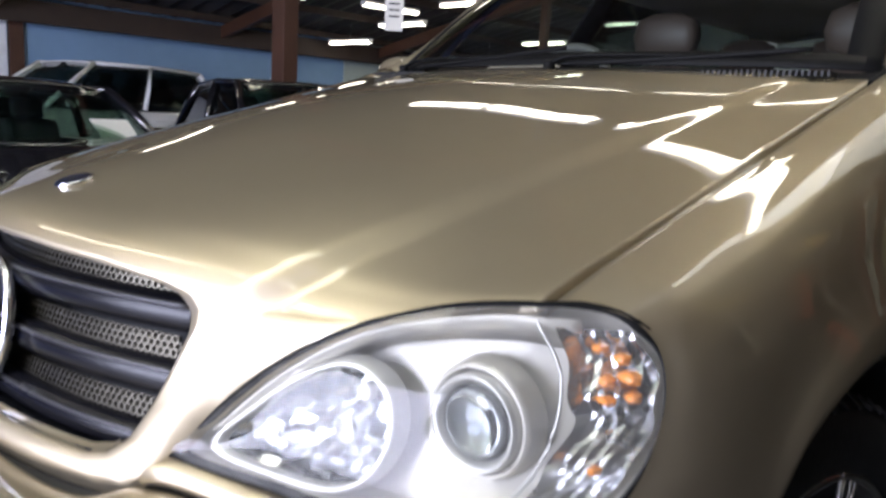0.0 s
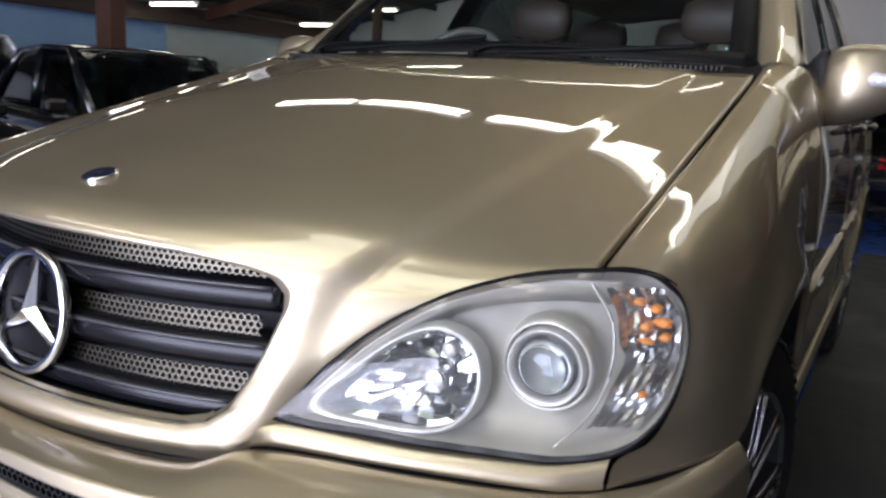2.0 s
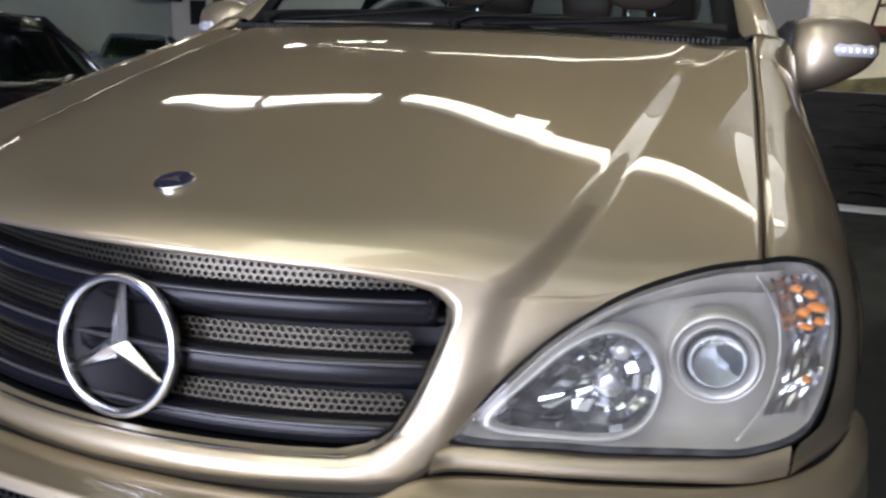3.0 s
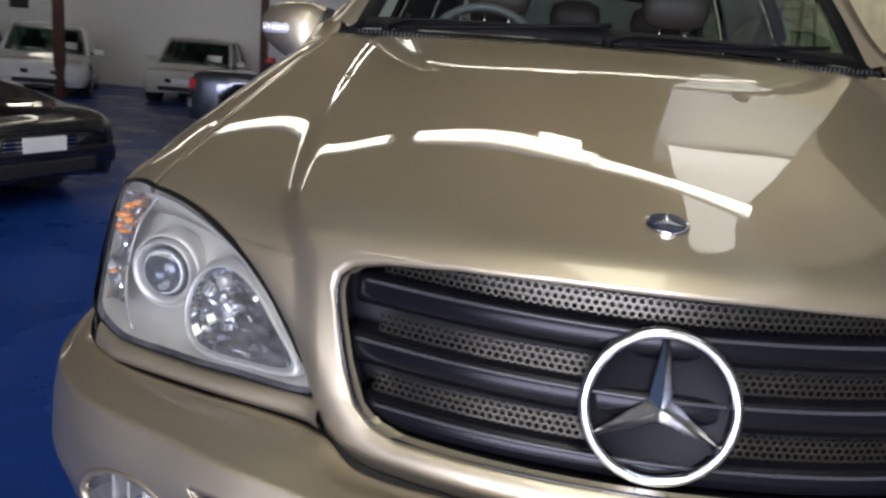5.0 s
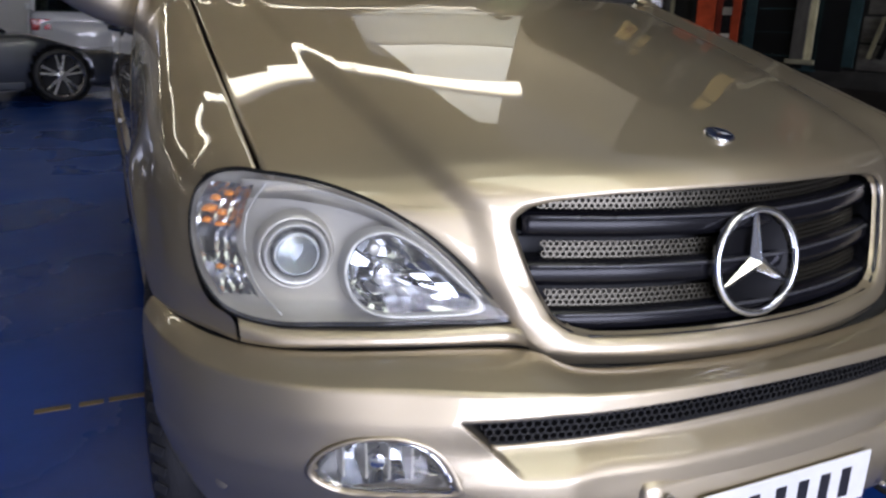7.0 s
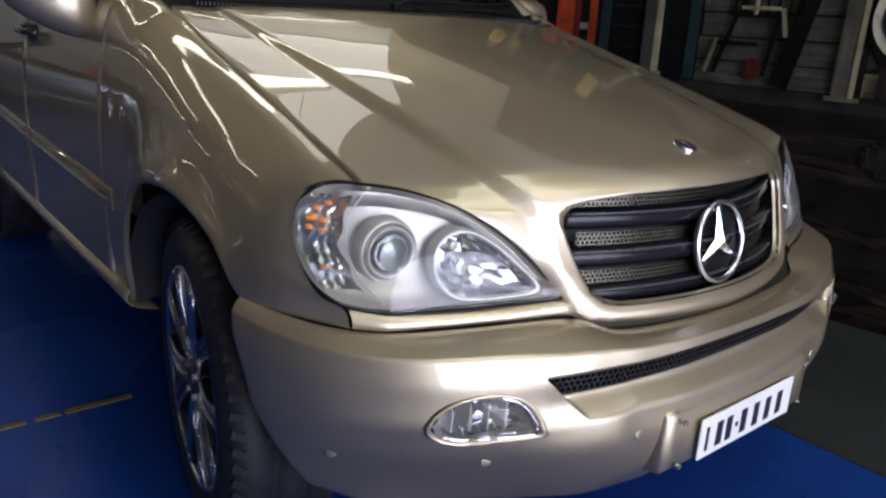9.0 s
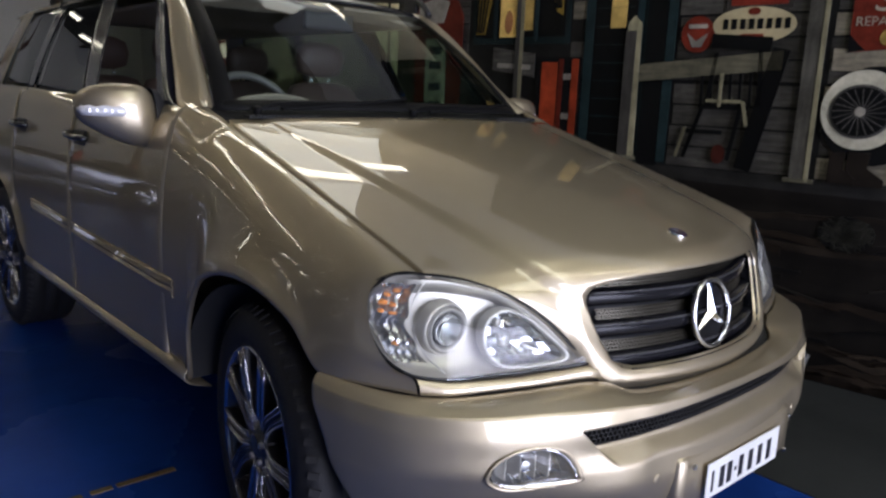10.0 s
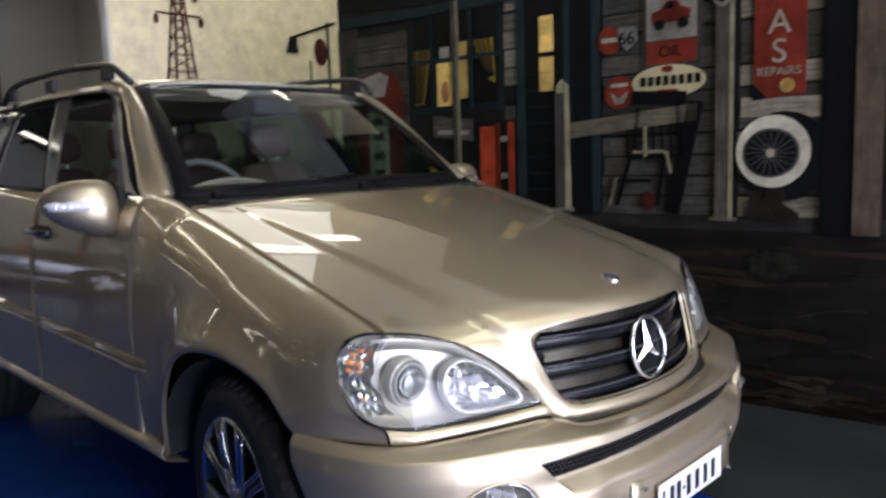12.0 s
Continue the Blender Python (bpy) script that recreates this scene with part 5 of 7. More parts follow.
TIMBER = mat("dark_roof_timber", (0.045, 0.030, 0.022), 0.75, var=0.3, scale=4, bump=0.2)
SHEETING = mat("dark_roof_sheet", (0.06, 0.055, 0.055), 0.55, 0.2, var=0.25, scale=1.2)
LINE_YELLOW = mat("worn_yellow_line", (0.13, 0.085, 0.03), 0.5, var=0.9, scale=14)
TUBE = glow("fluorescent_tube", (1.0, 0.94, 0.80), TUBE_POWER)
FIXTURE = mat("white_fixture", (0.75, 0.75, 0.73), 0.35)

X0, X1, Y0, Y1, ZC = -15.0, 5.5, -9.0, 19.0, 6.2
WALL_TURN = 7.307          # the painted wall runs at this angle to the car
WALL_X = 2.068
BAY_X, BAY_Y = 4.35, 6.9     # the bay behind the end of the painted wall
DOOR_X0, DOOR_X1 = -4.4, 2.2    # sides of the open roller door


def slab(name, c, s, material, label="", kind="structure", bevel=0.0):
    bm = bmesh.new()
    bm_box(bm, (0, 0, 0), s, None, bevel)
    me = bpy.data.meshes.new(name)
    bm.to_mesh(me)
    bm.free()
    me.materials.append(material)
    ob = new(name, me)
    ob.location = c
    return tagged(ob, label, "", "", kind)


slab("floor", ((X0 + X1) / 2, 5, -.05), (X1 - X0 + .4, Y1 - Y0 + .4, .10), BLUE, "glossy blue painted hall floor")
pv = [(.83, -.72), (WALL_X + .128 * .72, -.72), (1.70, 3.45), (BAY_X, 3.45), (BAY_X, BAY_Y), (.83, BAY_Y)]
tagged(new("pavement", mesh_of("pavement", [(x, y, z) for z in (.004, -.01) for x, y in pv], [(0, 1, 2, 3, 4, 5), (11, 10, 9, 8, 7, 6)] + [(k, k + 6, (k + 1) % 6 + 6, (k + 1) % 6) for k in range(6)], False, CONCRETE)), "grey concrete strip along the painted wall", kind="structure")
# unseen pale floor, added as a reflector that brightens the bumper's face
slab("bounce_floor", ((-1.7 + X1) / 2, (Y0 - .72) / 2, .002), (X1 + 1.7, -.72 - Y0, .004), mat("bounce_concrete", (.42, .42, .43), .35, spec=.6, var=.3, scale=1.2, bump=.1, bscale=30), "unseen pale floor that throws door light onto the bumper")
for x, ll in ((-.94, .20), (-1.09, .07), (-1.20, .10)):
    slab("floor_line", (x, 1.53, .0015), (ll, .026, .003), LINE_YELLOW, "worn fragment of a yellow floor line")

# walls
back = slab("wall_north", ((X0 + X1) / 2, Y1 + .1, ZC / 2), (X1 - X0, .2, ZC), WALL_WHITE, "white painted back wall")
slab("wall_west_teal", (X0 + .02, 15.6, ZC / 2), (.036, 6.6, ZC), WALL_TEAL, "pale teal part of the side wall")
slab("wall_west", (X0 - .1, (Y0 + Y1) / 2, ZC / 2), (.2, Y1 - Y0, ZC), WALL_BLUE, "blue painted side wall")
slab("wall_east", (X1 + .1, (Y0 + Y1) / 2, ZC / 2), (.2, Y1 - Y0, ZC), WALL_WHITE, "white painted side wall")
# unseen front wall with an open roller door, darkened so the wings reflect less
slab("wall_south_left", ((X0 + DOOR_X0) / 2, Y0 - .1, ZC / 2), (DOOR_X0 - X0, .2, ZC), UNSEEN_WALL, "unseen front wall beside the roller door, darkened to dim reflections")
slab("wall_south_right", ((DOOR_X1 + X1) / 2, Y0 - .1, ZC / 2), (X1 - DOOR_X1, .2, ZC), UNSEEN_WALL, "unseen front wall beside the roller door, darkened to dim reflections")
slab("wall_south_head", ((DOOR_X0 + DOOR_X1) / 2, Y0 - .1, (4.7 + ZC) / 2), (DOOR_X1 - DOOR_X0, .2, ZC - 4.7), UNSEEN_WALL, "unseen lintel over the roller door, darkened to dim reflections")
slab("ground", (-1.1, Y0 - 10.2, -.06), (40, 20, .10), mat("yard_concrete", (.32, .31, .28), .8, var=.25, scale=.6), "grey concrete yard outside")
for x in (-7.2, -1.6, 3.6):
    slab("wall_rib", (x, Y1 - .09, ZC / 2), (.16, .18, ZC), BEAM, "dark steel stanchion on the back wall", bevel=.008)
slab("wall_sign", (-14.0, Y1 - .06, 2.15), (.55, .02, .70), BLACK, "small dark sign on the wall", bevel=.004)

# roof: corrugated sheets on timber purlins and brown beams, low at the blue wall and rising to the mural side
EAVE, PITCH, RIDGE_X = 2.95, .205, -1.0


def roof_z(x):
    return EAVE + PITCH * (min(x, RIDGE_X) - X0)


bm = bmesh.new()
n = 240
vs = []
for i in range(n + 1):
    y = Y0 + (Y1 - Y0) * i / n
    for x in (X0, RIDGE_X, X1):
        vs.append(bm.verts.new((x, y, roof_z(x) + .03 * math.sin(i * math.pi / 2) + .02)))
for i in range(n):
    for k in (0, 1):
        if k == 1 and (-6.2 < Y0 + (Y1 - Y0) * i / n < .25 or 4.1 < Y0 + (Y1 - Y0) * i / n < 6.5):
            continue          # openings over the two added roof lamps
        bm.faces.new((vs[3 * i + k], vs[3 * i + k + 1], vs[3 * i + k + 4], vs[3 * i + k + 3]))
me = bpy.data.meshes.new("ceiling")
bm.to_mesh(me)
bm.free()
me.materials.append(SHEETING)
tagged(new("ceiling", me), "dark corrugated roof sheeting", kind="structure")
slab("roof_panel", ((1.17 + X1) / 2, -2.95, roof_z(0) + .02), (X1 - 1.17, 6.7, .02), SHEETING, "dark roof sheet beside the unseen roof panes")
for x in (-.45, .63):
    pane_ = slab("unseen_roof_pane", (x, -2.95, roof_z(0) + .03), (1.06, 6.6, .012), thin_glass("roof_glass", (.85, .88, .9)), "unseen clear roof pane over an added lamp")
    pane_.visible_shadow = False
# added lamp, no such source seen: it brightens nose and bonnet from above
roof_lamp = bpy.data.lights.new("roof_fill", "AREA")
roof_lamp.shape, roof_lamp.size, roof_lamp.size_y, roof_lamp.energy, roof_lamp.color = "RECTANGLE", 1.7, 5.8, ROOF_FILL_POWER, (0.94, 0.95, 0.80)
new("roof_fill", roof_lamp).matrix_world = pose(-.10, -2.95, roof_z(0) - .46)
# a second unseen lamp, added to brighten the bay beside the painted wall
slab("roof_panel", ((RIDGE_X + 1.75) / 2, 5.35, roof_z(0) + .02), (1.75 - RIDGE_X, 2.5, .02), SHEETING, "dark roof sheet beside the bay's unseen roof panes")
slab("roof_panel", ((4.25 + X1) / 2, 5.35, roof_z(0) + .02), (X1 - 4.25, 2.5, .02), SHEETING, "dark roof sheet beside the bay's unseen roof panes")
for x in (2.38, 3.62):
    pane_ = slab("unseen_roof_pane", (x, 5.35, roof_z(0) + .03), (1.22, 2.45, .012), thin_glass("roof_glass", (.85, .88, .9)), "unseen clear roof pane over an added lamp")
    pane_.visible_shadow = False
bay_lamp = bpy.data.lights.new("bay_fill", "AREA")
bay_lamp.shape, bay_lamp.size, bay_lamp.size_y, bay_lamp.energy, bay_lamp.color = "RECTANGLE", 2.9, 3.0, BAY_FILL_POWER, (1.0, 0.99, 0.92)
new("bay_fill", bay_lamp).matrix_world = pose(3.0, 5.35, roof_z(0) - .46)
for i, x in enumerate(np.arange(X0 + .6, X1, 1.5)):
    slab("purlin", (x, 5, roof_z(x) - .10), (.07, Y1 - Y0, .15), TIMBER, "dark timber purlin under the roof", bevel=.006)
for y in (-5.2, -.6, 4.0, 8.6, 13.2):
    ob = slab("roof_beam", (0, y, 0), (math.hypot(RIDGE_X - X0, PITCH * (RIDGE_X - X0)), .13, .26), BEAM, "brown steel roof beam", bevel=.01)
    ob.matrix_world = Matrix.Translation(((X0 + RIDGE_X) / 2, y, roof_z((X0 + RIDGE_X) / 2) - .31)) @ Matrix.Rotation(-math.atan(PITCH), 4, "Y")
    slab("roof_beam", ((RIDGE_X + X1) / 2, y, roof_z(0) - .31), (X1 - RIDGE_X, .13, .26), BEAM, "brown steel roof beam", bevel=.01)
slab("eave_beam", (X0 + .35, 5, EAVE - .30), (.16, Y1 - Y0, .42), TIMBER, "dark timber eaves beam along the blue wall", bevel=.01)
for x, y, wd in ((-8.1, 5.9, .30), (-12.0, 8.6, .22), (-9.2, 13.2, .18)):
    p = slab("post", (x, y, (roof_z(x) - .4) / 2), (wd, wd * .8, roof_z(x) - .4), BEAM, "brown steel hall column", bevel=.012)


slab("door_post", (X0 + .05, 4.50, 1.6), (.10, .26, 3.2), BEAM, "dark post beside the pale sliding door", bevel=.01)
slab("wall_panel", (X0 + .03, 3.20, 1.6), (.05, 2.3, 3.2), mat("pale_panel", (.84, .86, .90), .5), "pale sliding door panel in the side wall", bevel=.01)
hs = thing("hanging_sign", "white card sign hanging from the roof", "sign", pose(-5.6, 5.7, 2.08, 0, 0, 48))
block("sign_card", (0, 0, .215), (.21, .008, .43), WALL_WHITE, hs, bevel=.001)
for sx in (-.08, .08):
    piece("hanging_wire", mesh_of("hanging_wire", *tube([(sx, 0, .43), (sx, 0, roof_z(-5.6) - 2.1)], .003, 5), True, SATIN), hs)
for i in range(3):
    block("text_bar", (0, -.006, .30 - i * .07), (.12, .002, .02), BLACK, hs, bevel=0)


# fluorescent fittings
def batten(length=1.40):
    t = thing("ceiling_light", "white fluorescent batten with lit tubes", "ceiling light", group="ceiling lights")
    bm = bmesh.new()
    bm_box(bm, (0, 0, .045), (length, .18, .05), None, .01)
    part("housing", bm, FIXTURE, t)
    for dy in (-.036, .036):
        v, f = tube([(-length / 2 + .02, dy, -.012), (length / 2 - .02, dy, -.012)], .026, 8)
        piece("tube", mesh_of("tube", v, f, True, TUBE), t, "lit fluorescent tube")
    for sx in (-1, 1):
        block("end_cap", (sx * (length / 2 - .01), 0, 0), (.02, .14, .06), FIXTURE, t, bevel=.004)
    piece("hanger", mesh_of("hanger", *tube([(0, 0, .055), (0, 0, 2.2)], .006, 6), True, SATIN), t)
    return t


ZL = 3.30
# rows: start, step along the row, how many
# fifth and last rows are unseen, added to brighten mural sky and far hall
LROWS = [((-3.55, 4.20), (1.43, -.38), 4, ZL), ((-3.6, 6.75), (1.43, -.36), 4, ZL), ((-13.4, 16.2), (1.9, 0), 10, 5.1), ((-3.0, -1.5), (1.42, -.15), 4, ZL), ((-1.3, 8.8), (1.43, -.1), 2, 4.7), ((-11.6, 5.2), (.2, 2.6), 3, ZL), ((-13.6, 11.4), (1.7, .1), 3, 5.1)]
first = None
for (x, y), (dx, dy), n, zl in LROWS:
    for i in range(n):
        gap = .16 if i % 3 == 2 else 0
        m = pose(x + i * dx + gap, y + i * dy, min(zl, roof_z(x + i * dx) - .45), 0, 0, math.degrees(math.atan2(dy, dx)))
        if first is None:
            first = batten()
            first.matrix_world = m
        else:
            copy_thing(first, m)
copy_thing(first, pose(-.12, 3.48, ZL + .02, 0, 0, -7) @ Matrix.Diagonal((.22, 1, 1, 1)))

# daylight at the roller door
lamp = bpy.data.lights.new("door_daylight", "AREA")
lamp.shape, lamp.size, lamp.size_y, lamp.energy, lamp.color = "RECTANGLE", DOOR_X1 - DOOR_X0 - .1, 4.6, DOOR_POWER, (0.74, 0.76, 1.0)
lo_ = new("door_daylight", lamp)
lo_.matrix_world = look(((DOOR_X0 + DOOR_X1) / 2, Y0 + .05, 2.35), ((DOOR_X0 + DOOR_X1) / 2, 0, 2.25))

# ---------------------------------------------------------------- the painted wall
WALL_M = pose(WALL_X, 0, 0, 0, 0, WALL_TURN)
UPPER_WALL = mat("upper_wall_paint", (.76, .77, .74), .6, var=.06, scale=.8)
wl = slab("wall_mural", (0, 0, 0), (.2, 7.09, ZC), UPPER_WALL, "side wall that carries the mural")
wl.matrix_world = WALL_M @ pose(.108, 3.50 - 3.545, ZC / 2)
slab("wall_bay_south", ((1.86 + BAY_X) / 2, 3.36, ZC / 2), (BAY_X - 1.86, .16, ZC), UPPER_WALL, "white wall behind the end of the painted wall")
slab("wall_bay_east", (BAY_X + .08, (3.28 + BAY_Y) / 2, ZC / 2), (.16, BAY_Y - 3.28, ZC), UPPER_WALL, "white side wall of the bay")
slab("wall_bay_north", ((1.36 + BAY_X + .16) / 2, BAY_Y + .089, ZC / 2), (BAY_X + .16 - 1.36, .16, ZC), UPPER_WALL, "wall at the end of the bay that carries the painted sky")

mural = thing("mural", "painted wall mural of an old filling station and a pylon", "mural", WALL_M)
MATS = {}


def pigment(name, color, var=.25, scale=7, rough=.55, stretch=None):
    if name not in MATS:
        MATS[name] = brushed("pigment_" + name, tuple(c * (1.0 if name == "cream_sky" else min(.9, .19 + 1.6 * max(0, max(color) - .12))) for c in color), rough, var=var, scale=scale, aniso_scale=stretch, bump=.05, bscale=90, spec=.18)
    return MATS[name]


def brushed(name, *args, **more):
    """Wall paint laid on by hand: each painted piece has a tone of its own, with cloudy wear over it."""
    m = mat(name, *args, **more)
    t, p = nodes_of(m)
    src = p.inputs["Base Color"].links[0].from_socket
    info = t.nodes.new("ShaderNodeObjectInfo")
    tone = t.nodes.new("ShaderNodeMapRange")
    tone.inputs[3].default_value, tone.inputs[4].default_value = .62, 1.38
    t.links.new(info.outputs["Random"], tone.inputs[0])
    co = t.nodes.new("ShaderNodeTexCoord")
    nz = t.nodes.new("ShaderNodeTexNoise")
    nz.inputs["Scale"].default_value, nz.inputs["Detail"].default_value, nz.inputs["Roughness"].default_value = 5.5, 8, .7
    t.links.new(co.outputs["Object"], nz.inputs["Vector"])
    wear = t.nodes.new("ShaderNodeMapRange")
    wear.inputs[1].default_value, wear.inputs[2].default_value = .32, .68
    wear.inputs[3].default_value, wear.inputs[4].default_value = .55, 1.35
    t.links.new(nz.outputs[0], wear.inputs[0])
    both_ = t.nodes.new("ShaderNodeMath")
    both_.operation = "MULTIPLY"
    t.links.new(wear.outputs[0], both_.inputs[0])
    t.links.new(tone.outputs[0], both_.inputs[1])
    if "cream" in name or "stone" in name:
        both_.inputs[1].default_value = 1
        t.links.remove(both_.inputs[1].links[0])
        wear.inputs[3].default_value, wear.inputs[4].default_value = .80, 1.12
    sc = t.nodes.new("ShaderNodeVectorMath")
    sc.operation = "SCALE"
    t.links.new(src, sc.inputs[0])
    t.links.new(both_.outputs[0], sc.inputs["Scale"])
    t.links.new(sc.outputs[0], p.inputs["Base Color"])
    return m


def flat(name, pts, layer, material, label="", parent=None):
    """A painted shape: a thin plate with (y, z) outline, layer by layer in front of the wall."""
    x0, x1 = -.004 * layer - .003, -.004 * (layer - 1) - .001
    n = len(pts)
    area = sum(pts[i][0] * pts[(i + 1) % n][1] - pts[(i + 1) % n][0] * pts[i][1] for i in range(n))
    if area > 0:
        pts = pts[::-1]
    vs = [(x0, y, z) for y, z in pts] + [(x1, y, z) for y, z in pts]
    fs = [tuple(range(n))] + [((i + 1) % n, i, n + i, n + (i + 1) % n) for i in range(n)]
    return piece(name, mesh_of(name, vs, fs, False, material), parent or mural, label)


def rect(name, y0, y1, z0, z1, layer, material, label="", parent=None, skew=0.0):
    return flat(name, [(y0, z0), (y1, z0 + skew), (y1, z1 + skew), (y0, z1)], layer, material, label, parent)


def oval(name, y, z, ry, rz, layer, material, label="", parent=None, n=40):
    return flat(name, [(y + ry * math.cos(2 * math.pi * k / n), z + rz * math.sin(2 * math.pi * k / n)) for k in range(n)], layer, material, label, parent)


def bar(name, a, b, w, layer, material, label="", parent=None):
    a, b = np.array(a, float), np.array(b, float)
    d = (b - a) / np.linalg.norm(b - a)
    q = np.array((-d[1], d[0])) * w / 2
    return flat(name, [tuple(a - q), tuple(b - q), tuple(b + q), tuple(a + q)], layer, material, label, parent)


def words(body, y, z, size, layer, material, parent):
    """Lettering on the mural, read from the hall."""
    cu = bpy.data.curves.new("lettering", "FONT")
    cu.body, cu.size, cu.align_x, cu.align_y, cu.extrude = body, size, "CENTER", "CENTER", .0008
    tmp = new("lettering", cu)
    me = bpy.data.meshes.new_from_object(tmp.evaluated_get(bpy.context.evaluated_depsgraph_get()))
    bpy.data.objects.remove(tmp)
    me.materials.append(material)
    ob = piece("lettering", me, parent)
    ob.matrix_local = Matrix(((0, 0, -1, -.004 * layer - .002), (-1, 0, 0, y), (0, 1, 0, z), (0, 0, 0, 1)))
    return ob


CREAM = pigment("cream_sky", (.80, .71, .50), .16, 1.4)
DARKWOOD = pigment("dark_boards", (.030, .029, .027), .4, 3, stretch=(1, .6, 7))
PLANK = pigment("grey_board", (.165, .155, .13), .75, 6, stretch=(1, .8, 9))
PLANK_LIT = pigment("lit_board", (.30, .265, .19), .65, 6, stretch=(1, .8, 9))
PALE = pigment("pale_timber", (.33, .30, .18), .4, 7, stretch=(1, 8, 1))
PALE_H = pigment("pale_rail", (.25, .23, .15), .4, 7, stretch=(1, 1, 8))
EARTH = pigment("dark_earth", (.040, .033, .026), .6, 3, stretch=(1, .5, 4))
NIGHT = pigment("shadow_black", (.010, .011, .012), .4, 3)
TEALP = pigment("teal_trim", (.045, .095, .10), .35, 6)
RUST = pigment("rust_red", (.20, .045, .028), .4, 9)
REDP = pigment("sign_red", (.26, .036, .018), .35, 7)
COOL_RED = pigment("cooler_red", (.36, .050, .016), .25, 7)
WHITEP = pigment("sign_white", (.36, .33, .27), .2, 7)
LETTER = pigment("letter_cream", (.40, .33, .25), .3, 12)
YELLOWP = pigment("lamp_yellow", (.62, .42, .12), .3, 9)
CURTAIN = pigment("curtain_yellow", (.30, .20, .035), .6, 30, stretch=(1, 9, 1))
BROWNP = pigment("post_brown", (.20, .15, .10), .45, 5, stretch=(1, 9, 1))
BOOT = pigment("boot_brown", (.05, .036, .026), .4, 12)

flat("station_wall", [(-3.4, .96), (3.48, .96), (3.48, 3.75), (-3.4, 3.75)], 1, DARKWOOD, "dark boarded station front")
# ground in front of the station
rect("earth", -3.4, 3.49, .004, .955, 1, EARTH, "dark painted earth")
rect("porch_edge", -3.4, 1.60, .935, 1.005, 2, pigment("porch_grey", (.065, .062, .055), .4, 6, stretch=(1, .6, 6)), "grey porch edge")
random.seed(5)
SOIL = [pigment("soil_%d" % i, c, .7, s, stretch=(1, .5, 2.2)) for i, (c, s) in enumerate((((.075, .052, .034), 5), ((.052, .044, .034), 7), ((.020, .019, .018), 4), ((.095, .070, .048), 9)))]
for i in range(150):
    # ragged dabs of brush, longer than high, thinner towards the station
    y, z = random.uniform(-3.3, 3.2), .03 + .87 * random.random() ** 1.1
    big = i < 55
    ln_, ht = (random.uniform(.5, 1.7), random.uniform(.03, .075)) if big else (random.uniform(.08, .5), random.uniform(.006, .022))
    ht *= 1.3 - .8 * z
    lean_ = random.uniform(-.10, .06)
    n = random.randint(9, 14)
    top_ = [(y + ln_ * k / n, z + lean_ * k / n + ht * random.uniform(.35, 1) * math.sin(math.pi * (k + .3) / (n + .6))) for k in range(n + 1)]
    low_ = [(a + random.uniform(-.01, .01), q - ht * random.uniform(.5, 1.1)) for a, q in top_[::-1]]
    pts = [(min(3.48, a), max(.01, min(.93, q))) for a, q in top_ + low_]
    flat("brush_stroke", pts, 2 if big else 3, SOIL[(i * 7 + i // 3) % 4])
# boards of the station wall, row by row
random.seed(8)
for zi in range(21):
    z = 1.01 + zi * .112
    segs = [(-3.3, -.75, PLANK), (-.74, -.06, PLANK_LIT), (.10, .64, PLANK if zi % 3 else PLANK_LIT), (.74, 1.40, PLANK), (1.95, 2.06, PLANK_LIT if zi > 5 else PLANK), (2.84, 3.38, PLANK)]
    for y0, y1, pm in segs:
        if random.random() < .06 or z + .11 > 2.30 + (3.42 - y1) * 1.19:
            continue
        j = random.uniform(-.004, .004)
        rect("board", y0, y1 - random.random() * .015, z + j, z + .100 + j, 2, pm, skew=random.uniform(-.003, .003))
# porch roof shade
flat("awning", [(1.90, 2.32), (3.42, 2.42), (3.48, 2.50), (3.30, 2.72), (1.90, 2.62)], 3, NIGHT, "dark porch roof")
rect("awning_edge", 1.95, 3.30, 2.63, 2.69, 4, RUST, skew=.05)
flat("eaves_sky", [(3.48, 2.52), (3.30, 2.76), (2.20, 2.66), (2.20, 3.75), (3.48, 3.75)], 2, CREAM, "cream sky over the porch roof")
rect("side_shed", 3.30, 3.485, 1.30, 2.30, 3, pigment("shed", (.16, .15, .10), .5, 6, stretch=(1, 9, 1)), "weathered timber shed side")
rect("shed_window", 3.34, 3.40, 1.60, 2.10, 4, TEALP)
# shop window with curtains and lamp
wn = rect("shop_window", 2.07, 2.80, 1.66, 2.32, 3, TEALP, "teal shop window with yellow curtains")
rect("window_night", 2.10, 2.77, 1.70, 2.29, 4, NIGHT, parent=wn)
flat("curtain", [(2.77, 2.08), (2.62, 2.08), (2.70, 1.72), (2.77, 1.72)], 5, CURTAIN, parent=wn)
flat("curtain", [(2.30, 2.10), (2.13, 2.10), (2.12, 1.82), (2.16, 1.84)], 5, CURTAIN, parent=wn)
for k in range(4):
    bar("curtain_fold", (2.755 - k * .033, 2.08), (2.765 - k * .018, 1.73), .010, 6, NIGHT, parent=wn)
    bar("curtain_fold", (2.285 - k * .040, 2.10), (2.165 - k * .012, 1.86), .010, 6, NIGHT, parent=wn)
rect("lamp_glow", 2.44, 2.58, 1.70, 1.98, 5, YELLOWP, parent=wn)
rect("lamp_glow", 2.47, 2.55, 1.99, 2.08, 5, WHITEP, parent=wn)
oval("lamp_vase", 2.51, 1.79, .03, .07, 6, pigment("vase", (.45, .20, .08), .3, 9), parent=wn)
rect("lamp_glow", 2.33, 2.40, 1.74, 2.10, 5, YELLOWP, parent=wn)
